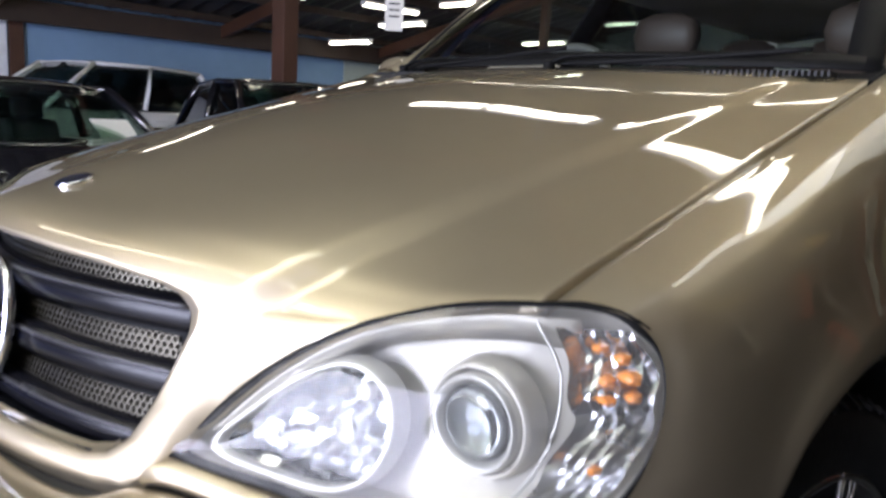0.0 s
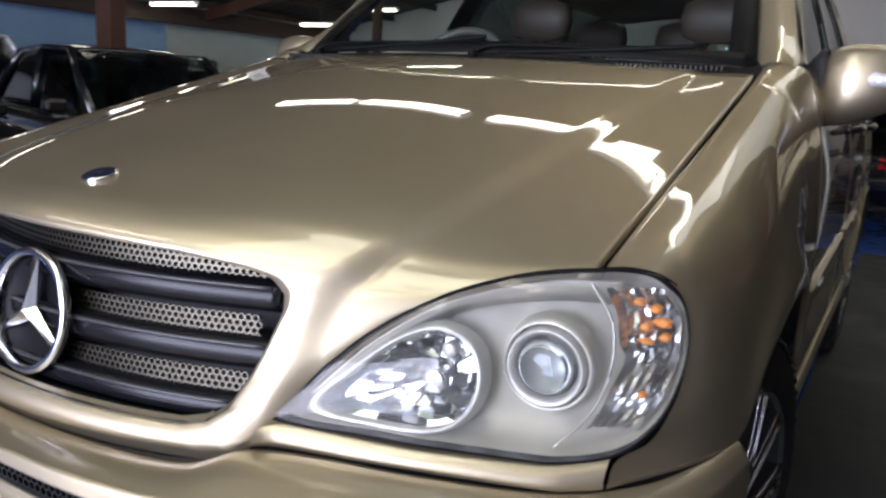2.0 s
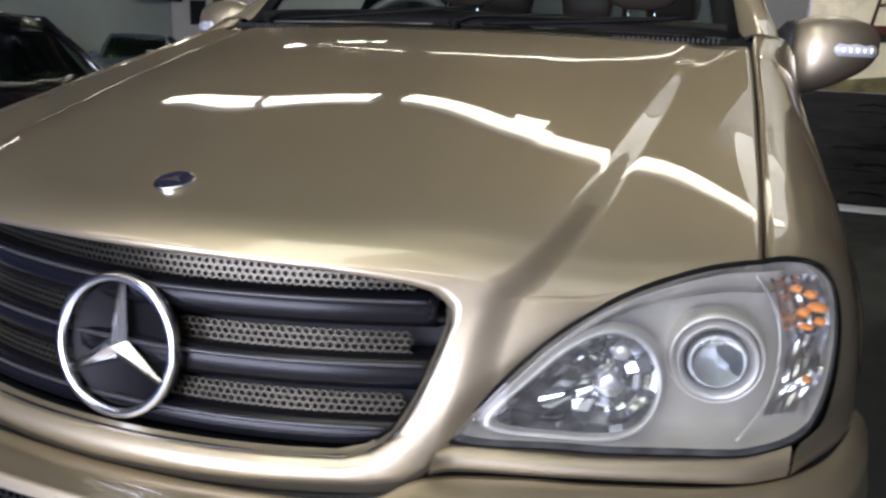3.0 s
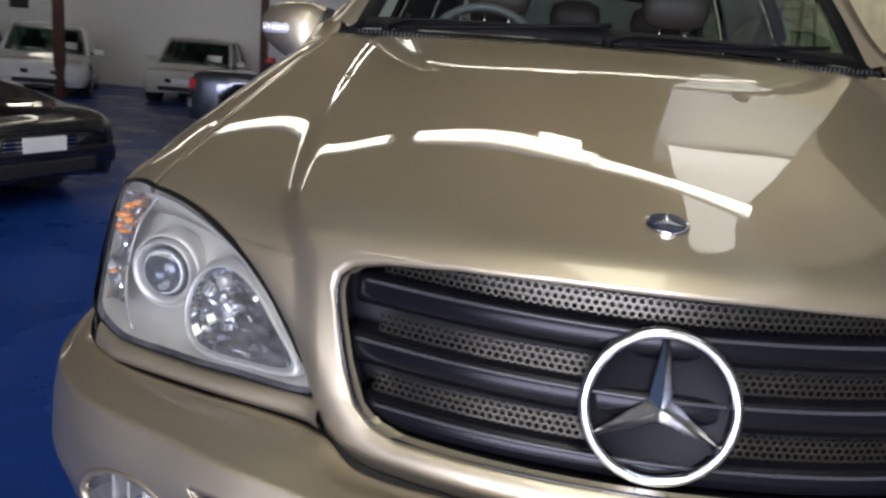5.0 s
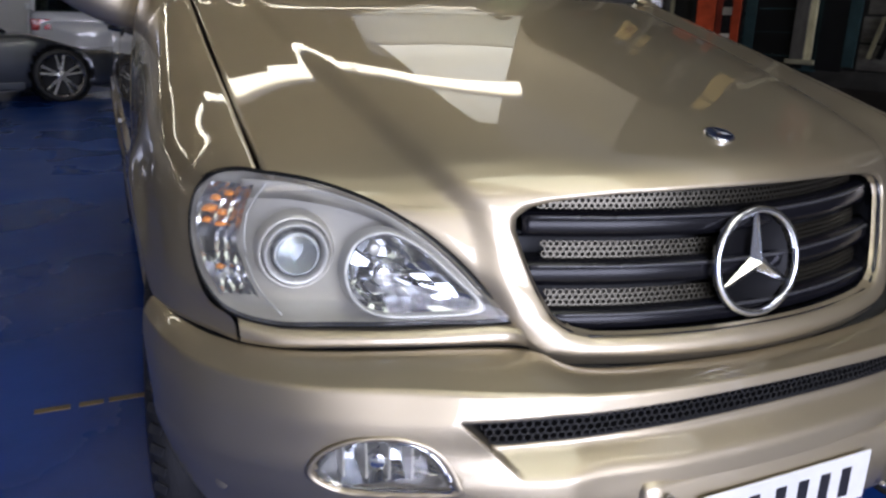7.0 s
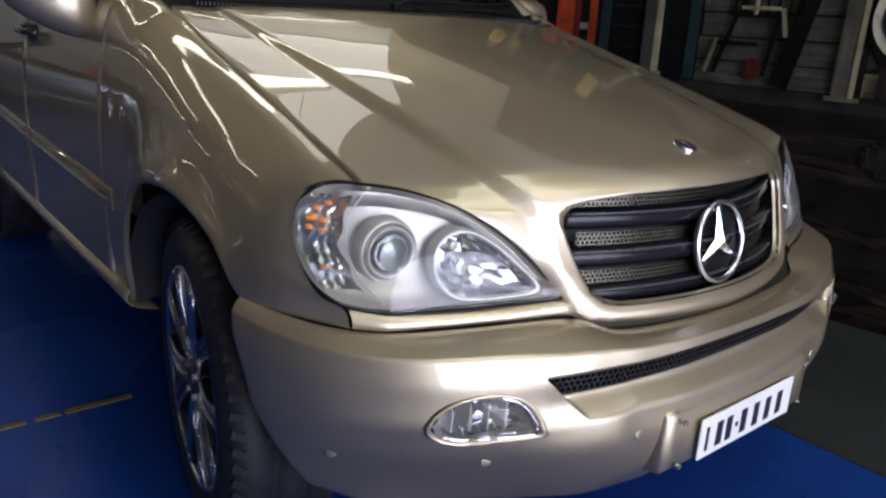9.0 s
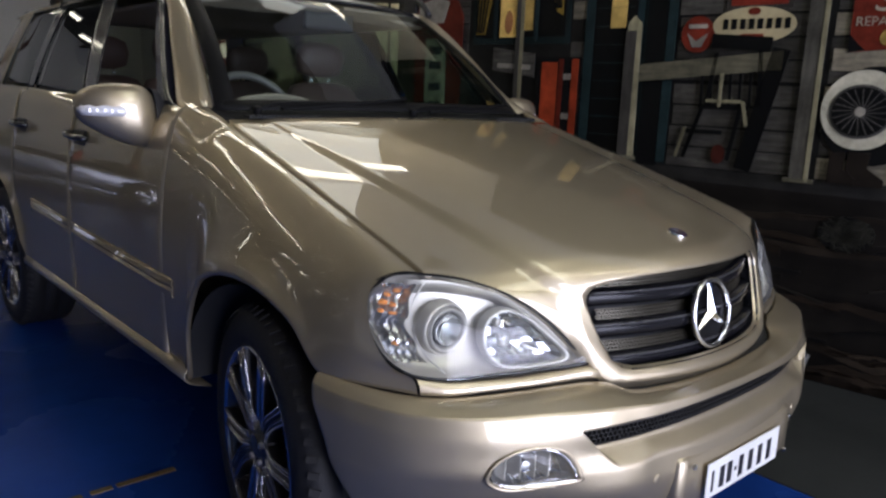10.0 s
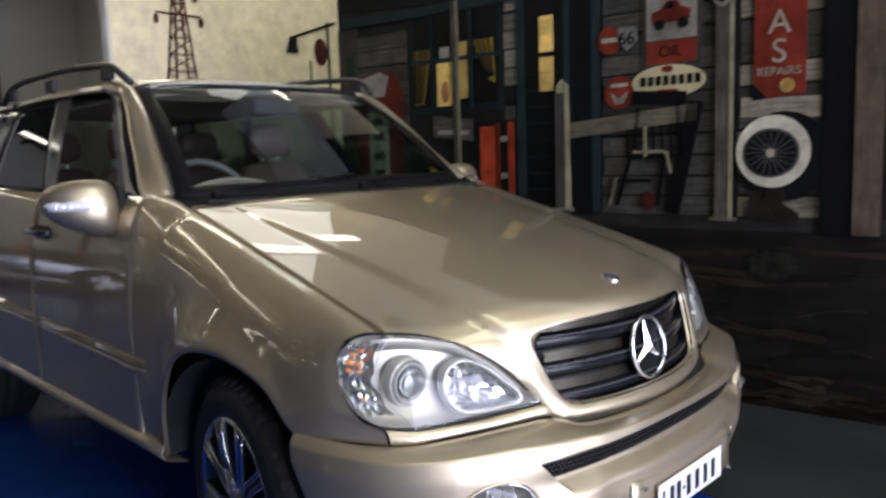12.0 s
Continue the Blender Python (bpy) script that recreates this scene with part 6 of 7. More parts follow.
for y in (2.29, 2.60):
    rect("glazing_bar", y, y + .025, 1.68, 2.30, 7, TEALP, parent=wn)
rect("glazing_bar", 2.08, 2.79, 1.985, 2.01, 7, TEALP, parent=wn)
rect("porch_post", 2.39, 2.44, 1.02, 2.36, 8, PALE, "pale porch post")
rect("post_shade", 2.412, 2.442, 1.02, 2.36, 9, pigment("post_shade", (.15, .14, .12), .5, 5, stretch=(1, 9, 1)))
rect("lintel", 1.60, 3.40, 2.30, 2.36, 7, TEALP)
# fuel pump
pm_ = flat("fuel_pump", [(2.90, 1.02), (3.30, 1.02), (3.30, 1.86), (3.26, 1.94), (3.08, 1.98), (2.93, 1.94), (2.88, 1.84)], 6, REDP, "red and white fuel pump")
rect("pump_panel", 3.02, 3.20, 1.05, 1.70, 7, pigment("pump_green", (.50, .50, .36), .4, 14), parent=pm_)
for z in (1.12, 1.24, 1.36, 1.50, 1.60):
    rect("pump_mark", 3.06, 3.16, z, z + .05, 8, TEALP, parent=pm_)
flat("pump_top", [(3.05, 1.80), (3.28, 1.80), (3.26, 1.93), (3.08, 1.97), (3.00, 1.93)], 7, WHITEP, parent=pm_)
# red drinks cooler
cl = rect("drinks_cooler", 1.97, 2.28, .98, 1.58, 6, NIGHT, "orange-red drinks cooler")
rect("cooler_door", 2.13, 2.24, 1.02, 1.55, 7, COOL_RED, parent=cl)
rect("cooler_door", 1.985, 2.03, 1.02, 1.57, 7, COOL_RED, parent=cl)
rect("cooler_door", 2.09, 2.12, 1.02, 1.57, 7, REDP, parent=cl)
for z in (1.10, 1.22, 1.45):
    rect("cooler_mark", 2.035, 2.085, z, z + .035, 7, WHITEP, parent=cl)
sg_ = flat("script_panel", [(2.30, 1.46), (2.62, 1.50), (2.62, 1.64), (2.30, 1.60)], 6, PLANK)
bar("script_stroke", (2.58, 1.53), (2.33, 1.52), .03, 7, WHITEP, parent=sg_)
# door
dr = rect("station_door", 1.58, 1.95, .99, 2.40, 3, TEALP, "dark station door with two lit panes")
rect("door_leaf", 1.64, 1.905, 1.00, 2.34, 4, NIGHT, parent=dr)
rect("door_pane", 1.705, 1.80, 1.97, 2.18, 5, YELLOWP, parent=dr)
rect("door_pane", 1.705, 1.80, 1.74, 1.94, 5, YELLOWP, parent=dr)
rect("door_frame", 1.905, 1.96, 1.0, 2.40, 5, TEALP, parent=dr)
rect("corner_post", 1.41, 1.46, 1.02, 2.60, 4, TEALP, "teal corner post")
rect("dark_corner", 1.46, 1.60, 1.0, 2.6, 3, NIGHT)
# fence
fp = flat("fence_post", [(1.59, 1.03), (1.69, 1.03), (1.68, 1.76), (1.645, 1.80), (1.60, 1.76)], 9, PALE, "pale weathered fence post")
rect("post_foot", 1.57, 1.71, 1.02, 1.04, 10, PALE_H, parent=fp)
rect("post_shade", 1.625, 1.688, 1.04, 1.72, 10, pigment("post_shade", (.15, .14, .12), .5, 5, stretch=(1, 9, 1)), parent=fp)
rect("station_plank", .10, .62, 1.50, 1.60, 5, PLANK_LIT, skew=.02)
for k in range(9):
    bar("door_panel_line", (1.66, 1.05 + k * .10), (1.89, 1.05 + k * .10), .006, 5, TEALP, parent=dr)
flat("fence_rail", [(.84, 1.52), (1.60, 1.45), (1.60, 1.54), (.84, 1.61)], 8, PALE_H, "pale weathered fence rail")
# chairs on the porch
ch = bar("porch_chair", (.98, 1.33), (1.24, 1.33), .025, 7, NIGHT, "dark wooden porch chairs")
for y in (.98, 1.03, 1.08, 1.13, 1.18, 1.23):
    bar("chair_slat", (y, 1.33), (y + .01, 1.56), .014, 7, NIGHT, parent=ch)
bar("chair_top", (.90, 1.64), (1.20, 1.66), .07, 9, NIGHT, parent=ch)
for a, b in (((1.22, 1.32), (1.30, 1.06)), ((1.02, 1.32), (1.06, 1.06)), ((1.30, 1.20), (1.10, 1.20)), ((1.20, 1.34), (1.17, 1.60)), ((.93, 1.34), (.95, 1.62))):
    bar("chair_leg", a, b, .022, 8, NIGHT, parent=ch)
for a, b in (((1.13, 1.50), (1.13, 1.33)), ((1.02, 1.36), (1.20, 1.36)), ((1.01, 1.36), (.98, 1.24)), ((1.34, 1.06), (1.30, 1.22))):
    bar("chair_edge", a, b, .016, 9, PALE, parent=ch)
oval("paint_can", 1.11, 1.09, .035, .05, 8, RUST, "rusty can")
# signs
oval("round_sign", 1.285, 1.695, .088, .092, 6, REDP, "round red sign")
flat("sign_wings", [(1.34, 1.70), (1.29, 1.66), (1.23, 1.70), (1.26, 1.63), (1.31, 1.63)], 7, WHITEP)
rect("sign_bar", 1.235, 1.335, 1.725, 1.745, 7, WHITEP)
oval("round_sign", 1.345, 1.985, .070, .075, 6, REDP, "small round red sign")
rect("sign_bar", 1.30, 1.39, 1.975, 2.00, 7, WHITEP)
sh = flat("route_shield", [(1.29, 2.05), (1.19, 2.05), (1.175, 1.98), (1.24, 1.92), (1.305, 1.98)], 6, pigment("shield", (.33, .32, .28), .3, 9), "pale route shield")
words("66", 1.24, 1.985, .10, 7, NIGHT, sh)
cs = rect("motor_sign", .825, 1.15, 1.81, 2.30, 5, pigment("sign_frame", (.13, .12, .10), .3, 8), "framed sign with a red pick-up above a red panel")
rect("sign_face", .85, 1.125, 1.955, 2.28, 6, WHITEP, parent=cs)
rect("sign_face", .85, 1.125, 1.83, 1.95, 6, REDP, parent=cs)
words("OIL", .99, 1.89, .085, 7, NIGHT, cs)
flat("pickup_body", [(1.09, 2.04), (.885, 2.05), (.88, 2.10), (.93, 2.12), (.955, 2.155), (1.01, 2.155), (1.04, 2.115), (1.095, 2.10)], 7, REDP, parent=cs)
flat("pickup_window", [(.965, 2.115), (.975, 2.145), (1.0, 2.145), (1.015, 2.115)], 8, NIGHT, parent=cs)
for y in (.92, 1.05):
    oval("pickup_wheel", y, 2.035, .028, .028, 8, NIGHT, parent=cs)
ov = oval("oval_sign", 1.005, 1.735, .205, .088, 6, pigment("sign_cream", (.50, .42, .24), .25, 7), "cream oval sign with dark lettering bars")
for i in range(8):
    y = 1.155 - i * .043
    rect("lettering_bar", y - .026, y, 1.715, 1.765, 7, NIGHT, parent=ov)
oval("oval_mark", 1.005, 1.80, .03, .018, 7, REDP, parent=ov)
rect("oval_mark", .95, 1.06, 1.675, 1.692, 7, REDP, parent=ov)
gs = flat("gas_sign", [(.315, 1.62), (.56, 1.60), (.56, 2.60), (.315, 2.60)], 6, REDP, "tall red filling station sign")
for ch_, z in (("L", 2.13), ("A", 1.97), ("S", 1.83)):
    words(ch_, .44, z, .165, 7, LETTER, gs)
words("REPAIRS", .44, 1.735, .058, 7, LETTER, gs)
oval("sign_dot", .40, 1.665, .035, .035, 7, pigment("dot", (.45, .30, .08), .2, 9), parent=gs)
flat("sign_corner", [(.56, 1.60), (.56, 1.68), (.49, 1.61)], 7, NIGHT, parent=gs)
# porch posts
pb = rect("porch_post", .655, .745, .99, 2.60, 9, pigment("post_grey", (.16, .15, .12), .5, 5, stretch=(1, 9, 1)), "grey timber porch post")
rect("post_edge", .655, .675, .99, 2.60, 10, PALE, parent=pb)
rect("post_foot", .63, .77, .985, 1.005, 10, PALE_H, parent=pb)
oval("post_clock", .715, 2.16, .05, .075, 10, WHITEP, parent=pb)
oval("post_clock_face", .715, 2.16, .03, .055, 11, NIGHT, parent=pb)
bar("leaning_board", (.85, 1.62), (.98, 1.02), .085, 8, NIGHT, "dark leaning board")
rect("porch_post", -.025, .095, .93, 2.60, 9, BROWNP, "brown timber porch post")
rect("post_shadow", .095, .24, .93, 2.60, 7, NIGHT)
# wheel with white-wall tyre leaning by the post
tw = oval("white_wall_tyre", .415, 1.315, .225, .225, 6, NIGHT, "white-wall tyre with wire spokes")
oval("white_ring", .462, 1.342, .178, .182, 7, pigment("white_wall", (.50, .47, .36), .25, 6), parent=tw)
oval("wheel_ring", .468, 1.335, .136, .124, 8, pigment("wheel_grey", (.22, .21, .19), .3, 9), parent=tw)
oval("wheel_dark", .468, 1.335, .124, .112, 9, NIGHT, parent=tw)
for k in range(20):
    a = 2 * math.pi * k / 20
    bar("wire_spoke", (.468 + .02 * math.cos(a + .3), 1.335 + .02 * math.sin(a + .3)), (.468 + .118 * math.cos(a), 1.335 + .106 * math.sin(a)), .004, 10, pigment("spoke", (.20, .19, .17), .3, 9), parent=tw)
oval("wheel_nut", .468, 1.335, .022, .022, 11, WHITEP, parent=tw)
flat("boot", [(.49, 1.15), (.40, 1.15), (.405, 1.08), (.33, 1.03), (.33, .995), (.50, .995)], 10, BOOT, "brown boot by the tyre")
flat("boot", [(.57, 1.14), (.50, 1.15), (.51, 1.07), (.45, 1.03), (.45, 1.0), (.57, 1.0)], 11, BOOT, "brown boot by the tyre")
# tumbleweed
random.seed(11)
tb_ = oval("tumbleweed", .46, .76, .125, .085, 3, pigment("weed_dark", (.03, .03, .028), .5, 20), "dry tumbleweed on the ground")
for i in range(95):
    a, b = random.uniform(0, 6.28), random.uniform(0, 6.28)
    r1, r2 = random.uniform(.3, 1), random.uniform(.5, 1.1)
    bar("twig", (.46 + .12 * r1 * math.cos(a), .76 + .085 * r1 * math.sin(a)), (.46 + .12 * r2 * math.cos(b), .76 + .085 * r2 * math.sin(b)), .004, 4, pigment("twig", (.115, .11, .085), .4, 20), parent=tb_)


# the sky with its pylon, round the corner in the bay
sky_ = thing("mural", "painted cream sky with a red lattice pylon over dark earth", "mural", pose(BAY_X, BAY_Y, 0, 0, 0, 90))
rect("sky", .01, 2.97, 1.06, 3.75, 1, CREAM, "cream painted sky", sky_)
rect("earth", .01, 2.97, .07, 1.055, 1, pigment("stone_grey", (.115, .112, .10), .7, 2.5, stretch=(1, .6, 3)), "grey painted rocks", sky_)
random.seed(17)
for i in range(46):
    y, z, ln_, ht = random.uniform(.02, 2.3), random.uniform(.12, .98), random.uniform(.15, .6), random.uniform(.006, .030)
    n = random.randint(8, 12)
    top_ = [(y + ln_ * k / n, z + ht * random.uniform(.3, 1) * math.sin(math.pi * (k + .3) / (n + .6))) for k in range(n + 1)]
    low_ = [(a, q - ht * random.uniform(.5, 1.2)) for a, q in top_[::-1]]
    flat("brush_stroke", [(min(2.96, a), q) for a, q in top_ + low_], 2 + i % 2, [NIGHT, SOIL[1], SOIL[2]][i % 3], parent=sky_)
hill = [(.01, 1.06)] + [(.01 + k * .21, 1.36 + .09 * math.sin(k * 1.1) + .05 * math.sin(k * 2.7)) for k in range(11)] + [(2.3, 1.20), (2.97, 1.12), (2.97, 1.06)]
flat("scrub", hill, 2, pigment("scrub", (.30, .26, .12), .5, 9), "pale brown painted scrub", sky_)
PX = 2.22
for k in range(7):
    cy = PX + random.uniform(-.42, .42)
    oval("bush", cy, 1.50 + random.uniform(-.05, .05), random.uniform(.06, .13), random.uniform(.04, .07), 3, pigment("bush", (.10, .12, .05), .6, 22), "", sky_, 11)
rect("pylon", PX - .30, PX + .30, 1.55, 1.62, 4, RUST, "red-brown lattice pylon", sky_)
for sg in (-1, -.42, .42, 1):
    bar("pylon_leg", (PX + sg * .27, 1.60), (PX + sg * .15, 2.42), .026, 5, RUST, parent=sky_)
    bar("pylon_leg", (PX + sg * .15, 2.42), (PX + sg * .035, 3.45), .020, 5, RUST, parent=sky_)
for z in (1.78, 1.98, 2.18, 2.38, 2.56, 2.74, 2.92, 3.10):
    h = float(np.interp(z, [1.6, 2.42, 3.45], [.27, .15, .035]))
    g = float(np.interp(z + .17, [1.6, 2.42, 3.45], [.27, .15, .035]))
    bar("pylon_brace", (PX - h, z), (PX + h, z), .014, 6, RUST, parent=sky_)
    bar("pylon_brace", (PX - h, z), (PX + g, z + .17), .011, 7, RUST, parent=sky_)
    bar("pylon_brace", (PX + h, z), (PX - g, z + .17), .011, 7, RUST, parent=sky_)
for z, w in ((2.98, .26), (3.24, .20)):
    bar("pylon_arm", (PX - w, z), (PX + w, z + .01), .022, 6, RUST, parent=sky_)
    for sg in (-1, 1):
        oval("insulator", PX + sg * w, z - .06, .03, .05, 6, RUST, parent=sky_)
# street lamp bracket and a small sign beside the station
bar("lamp_bracket", (.10, 3.10), (.78, 2.86), .035, 4, NIGHT, "dark lamp bracket", sky_)
flat("lamp_hood", [(.70, 2.88), (.80, 2.88), (.86, 2.68), (.68, 2.68)], 5, NIGHT, parent=sky_)
oval("hanging_sign", .34, 2.72, .10, .17, 4, RUST, "small rusty hanging sign", sky_)
bar("sign_post", (.20, 1.06), (.22, 3.10), .04, 3, TEALP, parent=sky_)
bar("sign_post", (.52, 1.06), (.50, 2.60), .03, 3, PLANK_LIT, parent=sky_)


# ---------------------------------------------------------------- the other cars in the hall
def other_car(name, label, at, L, W, H, color, belt=.58, nose=.52, bonnet=1.05, boot=.7, wheel_r=.32, open_top=False, kind_="sedan", privacy=True, seats=None, axles=None, label_sheet=False):
    """A parked car in its own frame: nose at y = 0, tail at y = L, on z = 0."""
    c = thing(name, label, "car", at, group="parked cars")
    pm = color
    hw = W / 2
    zb = H * belt if kind_ != "suv" else H * .58
    zn, zh = H * nose * .92, zb * 1.0
    ys = [0, .05, .18, .5, bonnet * .8, bonnet, bonnet + .25, L * .5, L - boot - .3, L - boot, L - .3, L - .08, L]
    tops = [zn * .80, zn * .93, zn, zn * 1.05, zh * .985, zh, zh, zh, zh * 1.02, zh * 1.03, zh * 1.03, zh * 1.0, zh * .86]
    wid = [.70, .82, .91, .97, .99, 1, 1, 1, 1, 1, .97, .92, .80]
    wheels = axles or (.19 * L, .805 * L)
    rws = []
    for y, t, w in zip(ys, tops, wid):
        x = hw * w
        lo = .20
        rws.append(spline([(0, y, t), (x * .55, y, t - .008), (x * .86, y, t - .03), (x * .97, y, t - .10), (x, y, t * .62), (x * .985, y, lo + .12), (x * .93, y, lo)], 30))
    fine = through_rows(rws, 90)
    vs = fine.reshape(-1, 3)
    fs = []
    n, m = fine.shape[:2]
    for i in range(n - 1):
        for j in range(m - 1):
            p = (fine[i][j] + fine[i + 1][j + 1]) / 2
            near = min(math.hypot(p[1] - wy, p[2] - wheel_r) for wy in wheels)
            if near < wheel_r * 1.13 and p[0] > hw * .6:
                continue
            if bonnet + .16 < p[1] < L - boot - .2 and p[0] < hw * .80 and p[2] > zb - .06:
                continue
            fs.append((i * m + j, (i + 1) * m + j, (i + 1) * m + j + 1, i * m + j + 1))
    v, f = both(vs, fs)
    sheet("body", v, f, pm, c, thick=.01)
    sheet("nose_panel", *both(*grid([fine[0], fine[0] * (1, 0, 1) * (.0, 0, .6) + (0, .03, .12)])), pm, c, thick=.004)
    sheet("tail_panel", *both(*grid([fine[-1], fine[-1] * (0, 1, .6) + (0, -.03, .12)], flip=True)), pm, c, thick=.004)
    # greenhouse
    gl = PRIVACY if privacy else SCREEN
    wy0, wy1 = bonnet + .05, bonnet + .05 + (H - zb) * 1.25
    ry1, ry0 = L - boot - (.45 if kind_ != "suv" else .15), L - boot + (.05 if kind_ != "suv" else .25)
    tw = hw * .74
    if not open_top:
        roof_rows = [spline([(0, y, H - d), (tw * .7, y, H - d - .012), (tw, y, H - d - .05)], 12) for y, d in ((wy1, .03), (wy1 + .3, 0), ((wy1 + ry1) / 2, 0), (ry1 - .2, .01), (ry1, .04))]
        sheet("roof", *both(*grid(through_rows(roof_rows, 16))), pm, c, thick=.03)
        rear = [[(0, ry1, H - .05), (tw, ry1, H - .09)], [(0, ry0, zb), (hw * .85, ry0 - .05, zb)]]
        sheet("rear_glass", *both(*grid(rear)), gl, c, thick=.006)
        for sx in (1, -1):
            side = [[(sx * hw * .90, wy0 + .25, zb - .02), (sx * hw * .92, (wy0 + ry0) / 2, zb - .02), (sx * hw * .89, ry0 - .1, zb)], [(sx * tw, wy1 + .02, H - .06), (sx * tw * 1.02, (wy1 + ry1) / 2, H - .05), (sx * tw, ry1 - .02, H - .08)]]
            sheet("side_glass", *grid(through_rows([spline(r, 12) for r in side], 6), flip=sx < 0), gl, c, thick=.006)
            for a, b in (((sx * hw * .90, wy0 + .02, zb), (sx * tw, wy1, H - .05)), ((sx * hw * .87, ry0, zb), (sx * tw, ry1, H - .07)), ((sx * hw * .93, (wy0 + ry0) / 2, zb), (sx * tw * 1.02, (wy1 + ry1) / 2, H - .04))):
                piece("pillar", mesh_of("pillar", *tube([a, (np.array(a) + np.array(b)) / 2 + (sx * .015, 0, .015), b], .038, 8), True, pm), c)
            piece("roof_edge", mesh_of("roof_edge", *tube([(sx * tw, wy1, H - .05), (sx * tw * 1.02, (wy1 + ry1) / 2, H - .035), (sx * tw, ry1, H - .07)], .03, 8), True, pm), c)
    else:
        for sx in (1, -1):
            piece("pillar", mesh_of("pillar", *tube([(sx * hw * .88, wy0, zb), (sx * tw, wy1, H - .03)], .025, 8), True, BLACK_GLOSS), c)
        piece("screen_header", mesh_of("screen_header", *tube([(-tw, wy1, H - .03), (0, wy1 - .03, H), (tw, wy1, H - .03)], .022, 8), True, BLACK_GLOSS), c)
    scr = [[(0, wy0 - .12, zb), (hw * .5, wy0 - .08, zb), (hw * .86, wy0 + .04, zb)], [(0, wy1 - .03, H - .04), (tw * .6, wy1 - .02, H - .05), (tw, wy1, H - .07)]]
    sheet("windscreen", *both(*grid(through_rows([spline(r, 10) for r in scr], 6), flip=True)), SCREEN, c, thick=.006)
    if label_sheet:
        bm = bmesh.new()
        bm_box(bm, (0, 0, 0), (.30, .006, .21), None, .002)
        o = part("price_sheet", bm, PLATE_WHITE, c, "white price sheet on the windscreen")
        o.matrix_local = Matrix.Translation((hw * .48, wy0 + (wy1 - wy0) * .22 - .03, zb + (H - zb) * .26)) @ Matrix.Rotation(-math.atan2(wy1 - wy0, H - zb), 4, "X")
    # interior
    block("interior_tub", (0, L * .5, zb * .62), (W * .80, L - bonnet - boot - .1, .10), TRIM_DARK, c, bevel=.02)
    sm = seats or TRIM_DARK
    drop = max(0, 1.62 - H) * .8 if not open_top else 0
    for sx in (-1, 1):
        for yy in ((bonnet + 1.25, L - boot - .75) if not open_top else (bonnet + 1.15, bonnet + 1.85)):
            bm = bmesh.new()
            bm_box(bm, (sx * W * .21, yy, zb * .62 + (.42 - drop if not open_top else .13)), (W * .27, .16, .66), Matrix.Rotation(radians(-14), 3, "X"), .06)
            part("seat_back", bm, sm, c, "red leather seat" if seats else "", smooth=False)
            bm = bmesh.new()
            bm_box(bm, (sx * W * .21, yy + .10, zb * .62 + (.82 - drop if not open_top else .50)), (W * .15, .10, .17), Matrix.Rotation(radians(-14), 3, "X"), .04)
            part("headrest", bm, sm, c)
    if open_top:
        bm = bmesh.new()
        bm_box(bm, (0, L - boot - .50, zb + .06), (W * .74, .62, .24), None, .10)
        part("folded_roof", bm, TRIM_DARK, c, "folded black fabric roof", smooth=True)
    # wheels
    for sx in (-1, 1):
        for wy in wheels:
            w = new("wheel")
            w.parent = c
            w.matrix_local = pose(sx * (hw - .015), wy, wheel_r)
            r, rr = wheel_r, wheel_r * .78
            v, f = lathe([(a * sx, q) for a, q in [(-.20, rr), (-.21, r * .93), (-.18, r), (-.03, r), (-.005, r * .95), (0, r * .86), (-.006, rr * 1.03), (-.02, rr)]], 40)
            piece("tyre", mesh_of("tyre", v, f, True, RUBBER), w)
            v, f = lathe([(a * sx, q) for a, q in [(-.16, rr), (-.03, rr * .95), (-.008, rr * 1.0), (-.004, rr * 1.03)]], 40)
            piece("rim", mesh_of("rim", v, f, True, SATIN), w)
            for k in range(5):
                for off in (-.19, .19):
                    m3 = Matrix.Rotation(2 * math.pi * k / 5 + off, 3, "X")
                    bm = bmesh.new()
                    bm_box(bm, m3 @ Vector((-.022 * sx, 0, rr * .54)), (.022, rr * .11, rr * .88), m3, .004)
                    part("spoke", bm, SATIN, w)
            bm = bmesh.new()
            bm_disc(bm, (-.016 * sx, 0, 0), (1, 0, 0), rr * .22, .03, 20, bevel=.005)
            part("hub_cap", bm, SATIN, w, smooth=True)
            v, f = lathe([(-.24 * sx, .02), (-.24 * sx, r * 1.12), (-.02 * sx, r * 1.12)], 32)
            piece("wheel_arch_liner", mesh_of("wheel_arch_liner", v, f, True, TRIM_DARK), w)
    # lights, grille, plates, mirrors
    for sx in (-1, 1):
        hd = new("headlamp")
        hd.parent = c
        cx, cz = sx * hw * .66, zn * .80
        rws = []
        for k, d in ((1, .03), (.9, .0), (.6, -.03), (.3, -.04), (.02, -.042)):
            rws.append([(cx + hw * .21 * k * math.cos(a), .13 + .14 * (abs(cx + hw * .21 * k * math.cos(a)) / hw) ** 2 - .08 + d, cz + zn * .13 * k * math.sin(a)) for a in np.linspace(0, 2 * math.pi, 28, endpoint=False)])
        sheet("lamp_lens", *grid(rws, True), REFLECTOR, hd, thick=0)
        for q, rad in ((-.25, .05), (.3, .042)):
            bm = bmesh.new()
            bm_disc(bm, (cx + hw * .21 * q, .07, cz), (0, -1, 0), rad, .05, 20, bevel=.006)
            part("lamp_pod", bm, CHROME if q < 0 else AMBER, hd, smooth=True)
        block("tail_lamp", (sx * hw * .76, L - .045, zb * .80), (hw * .34, .09, zb * .17), RED_LENS, c, "red tail lamp", bevel=.02)
        mr = new("wing_mirror")
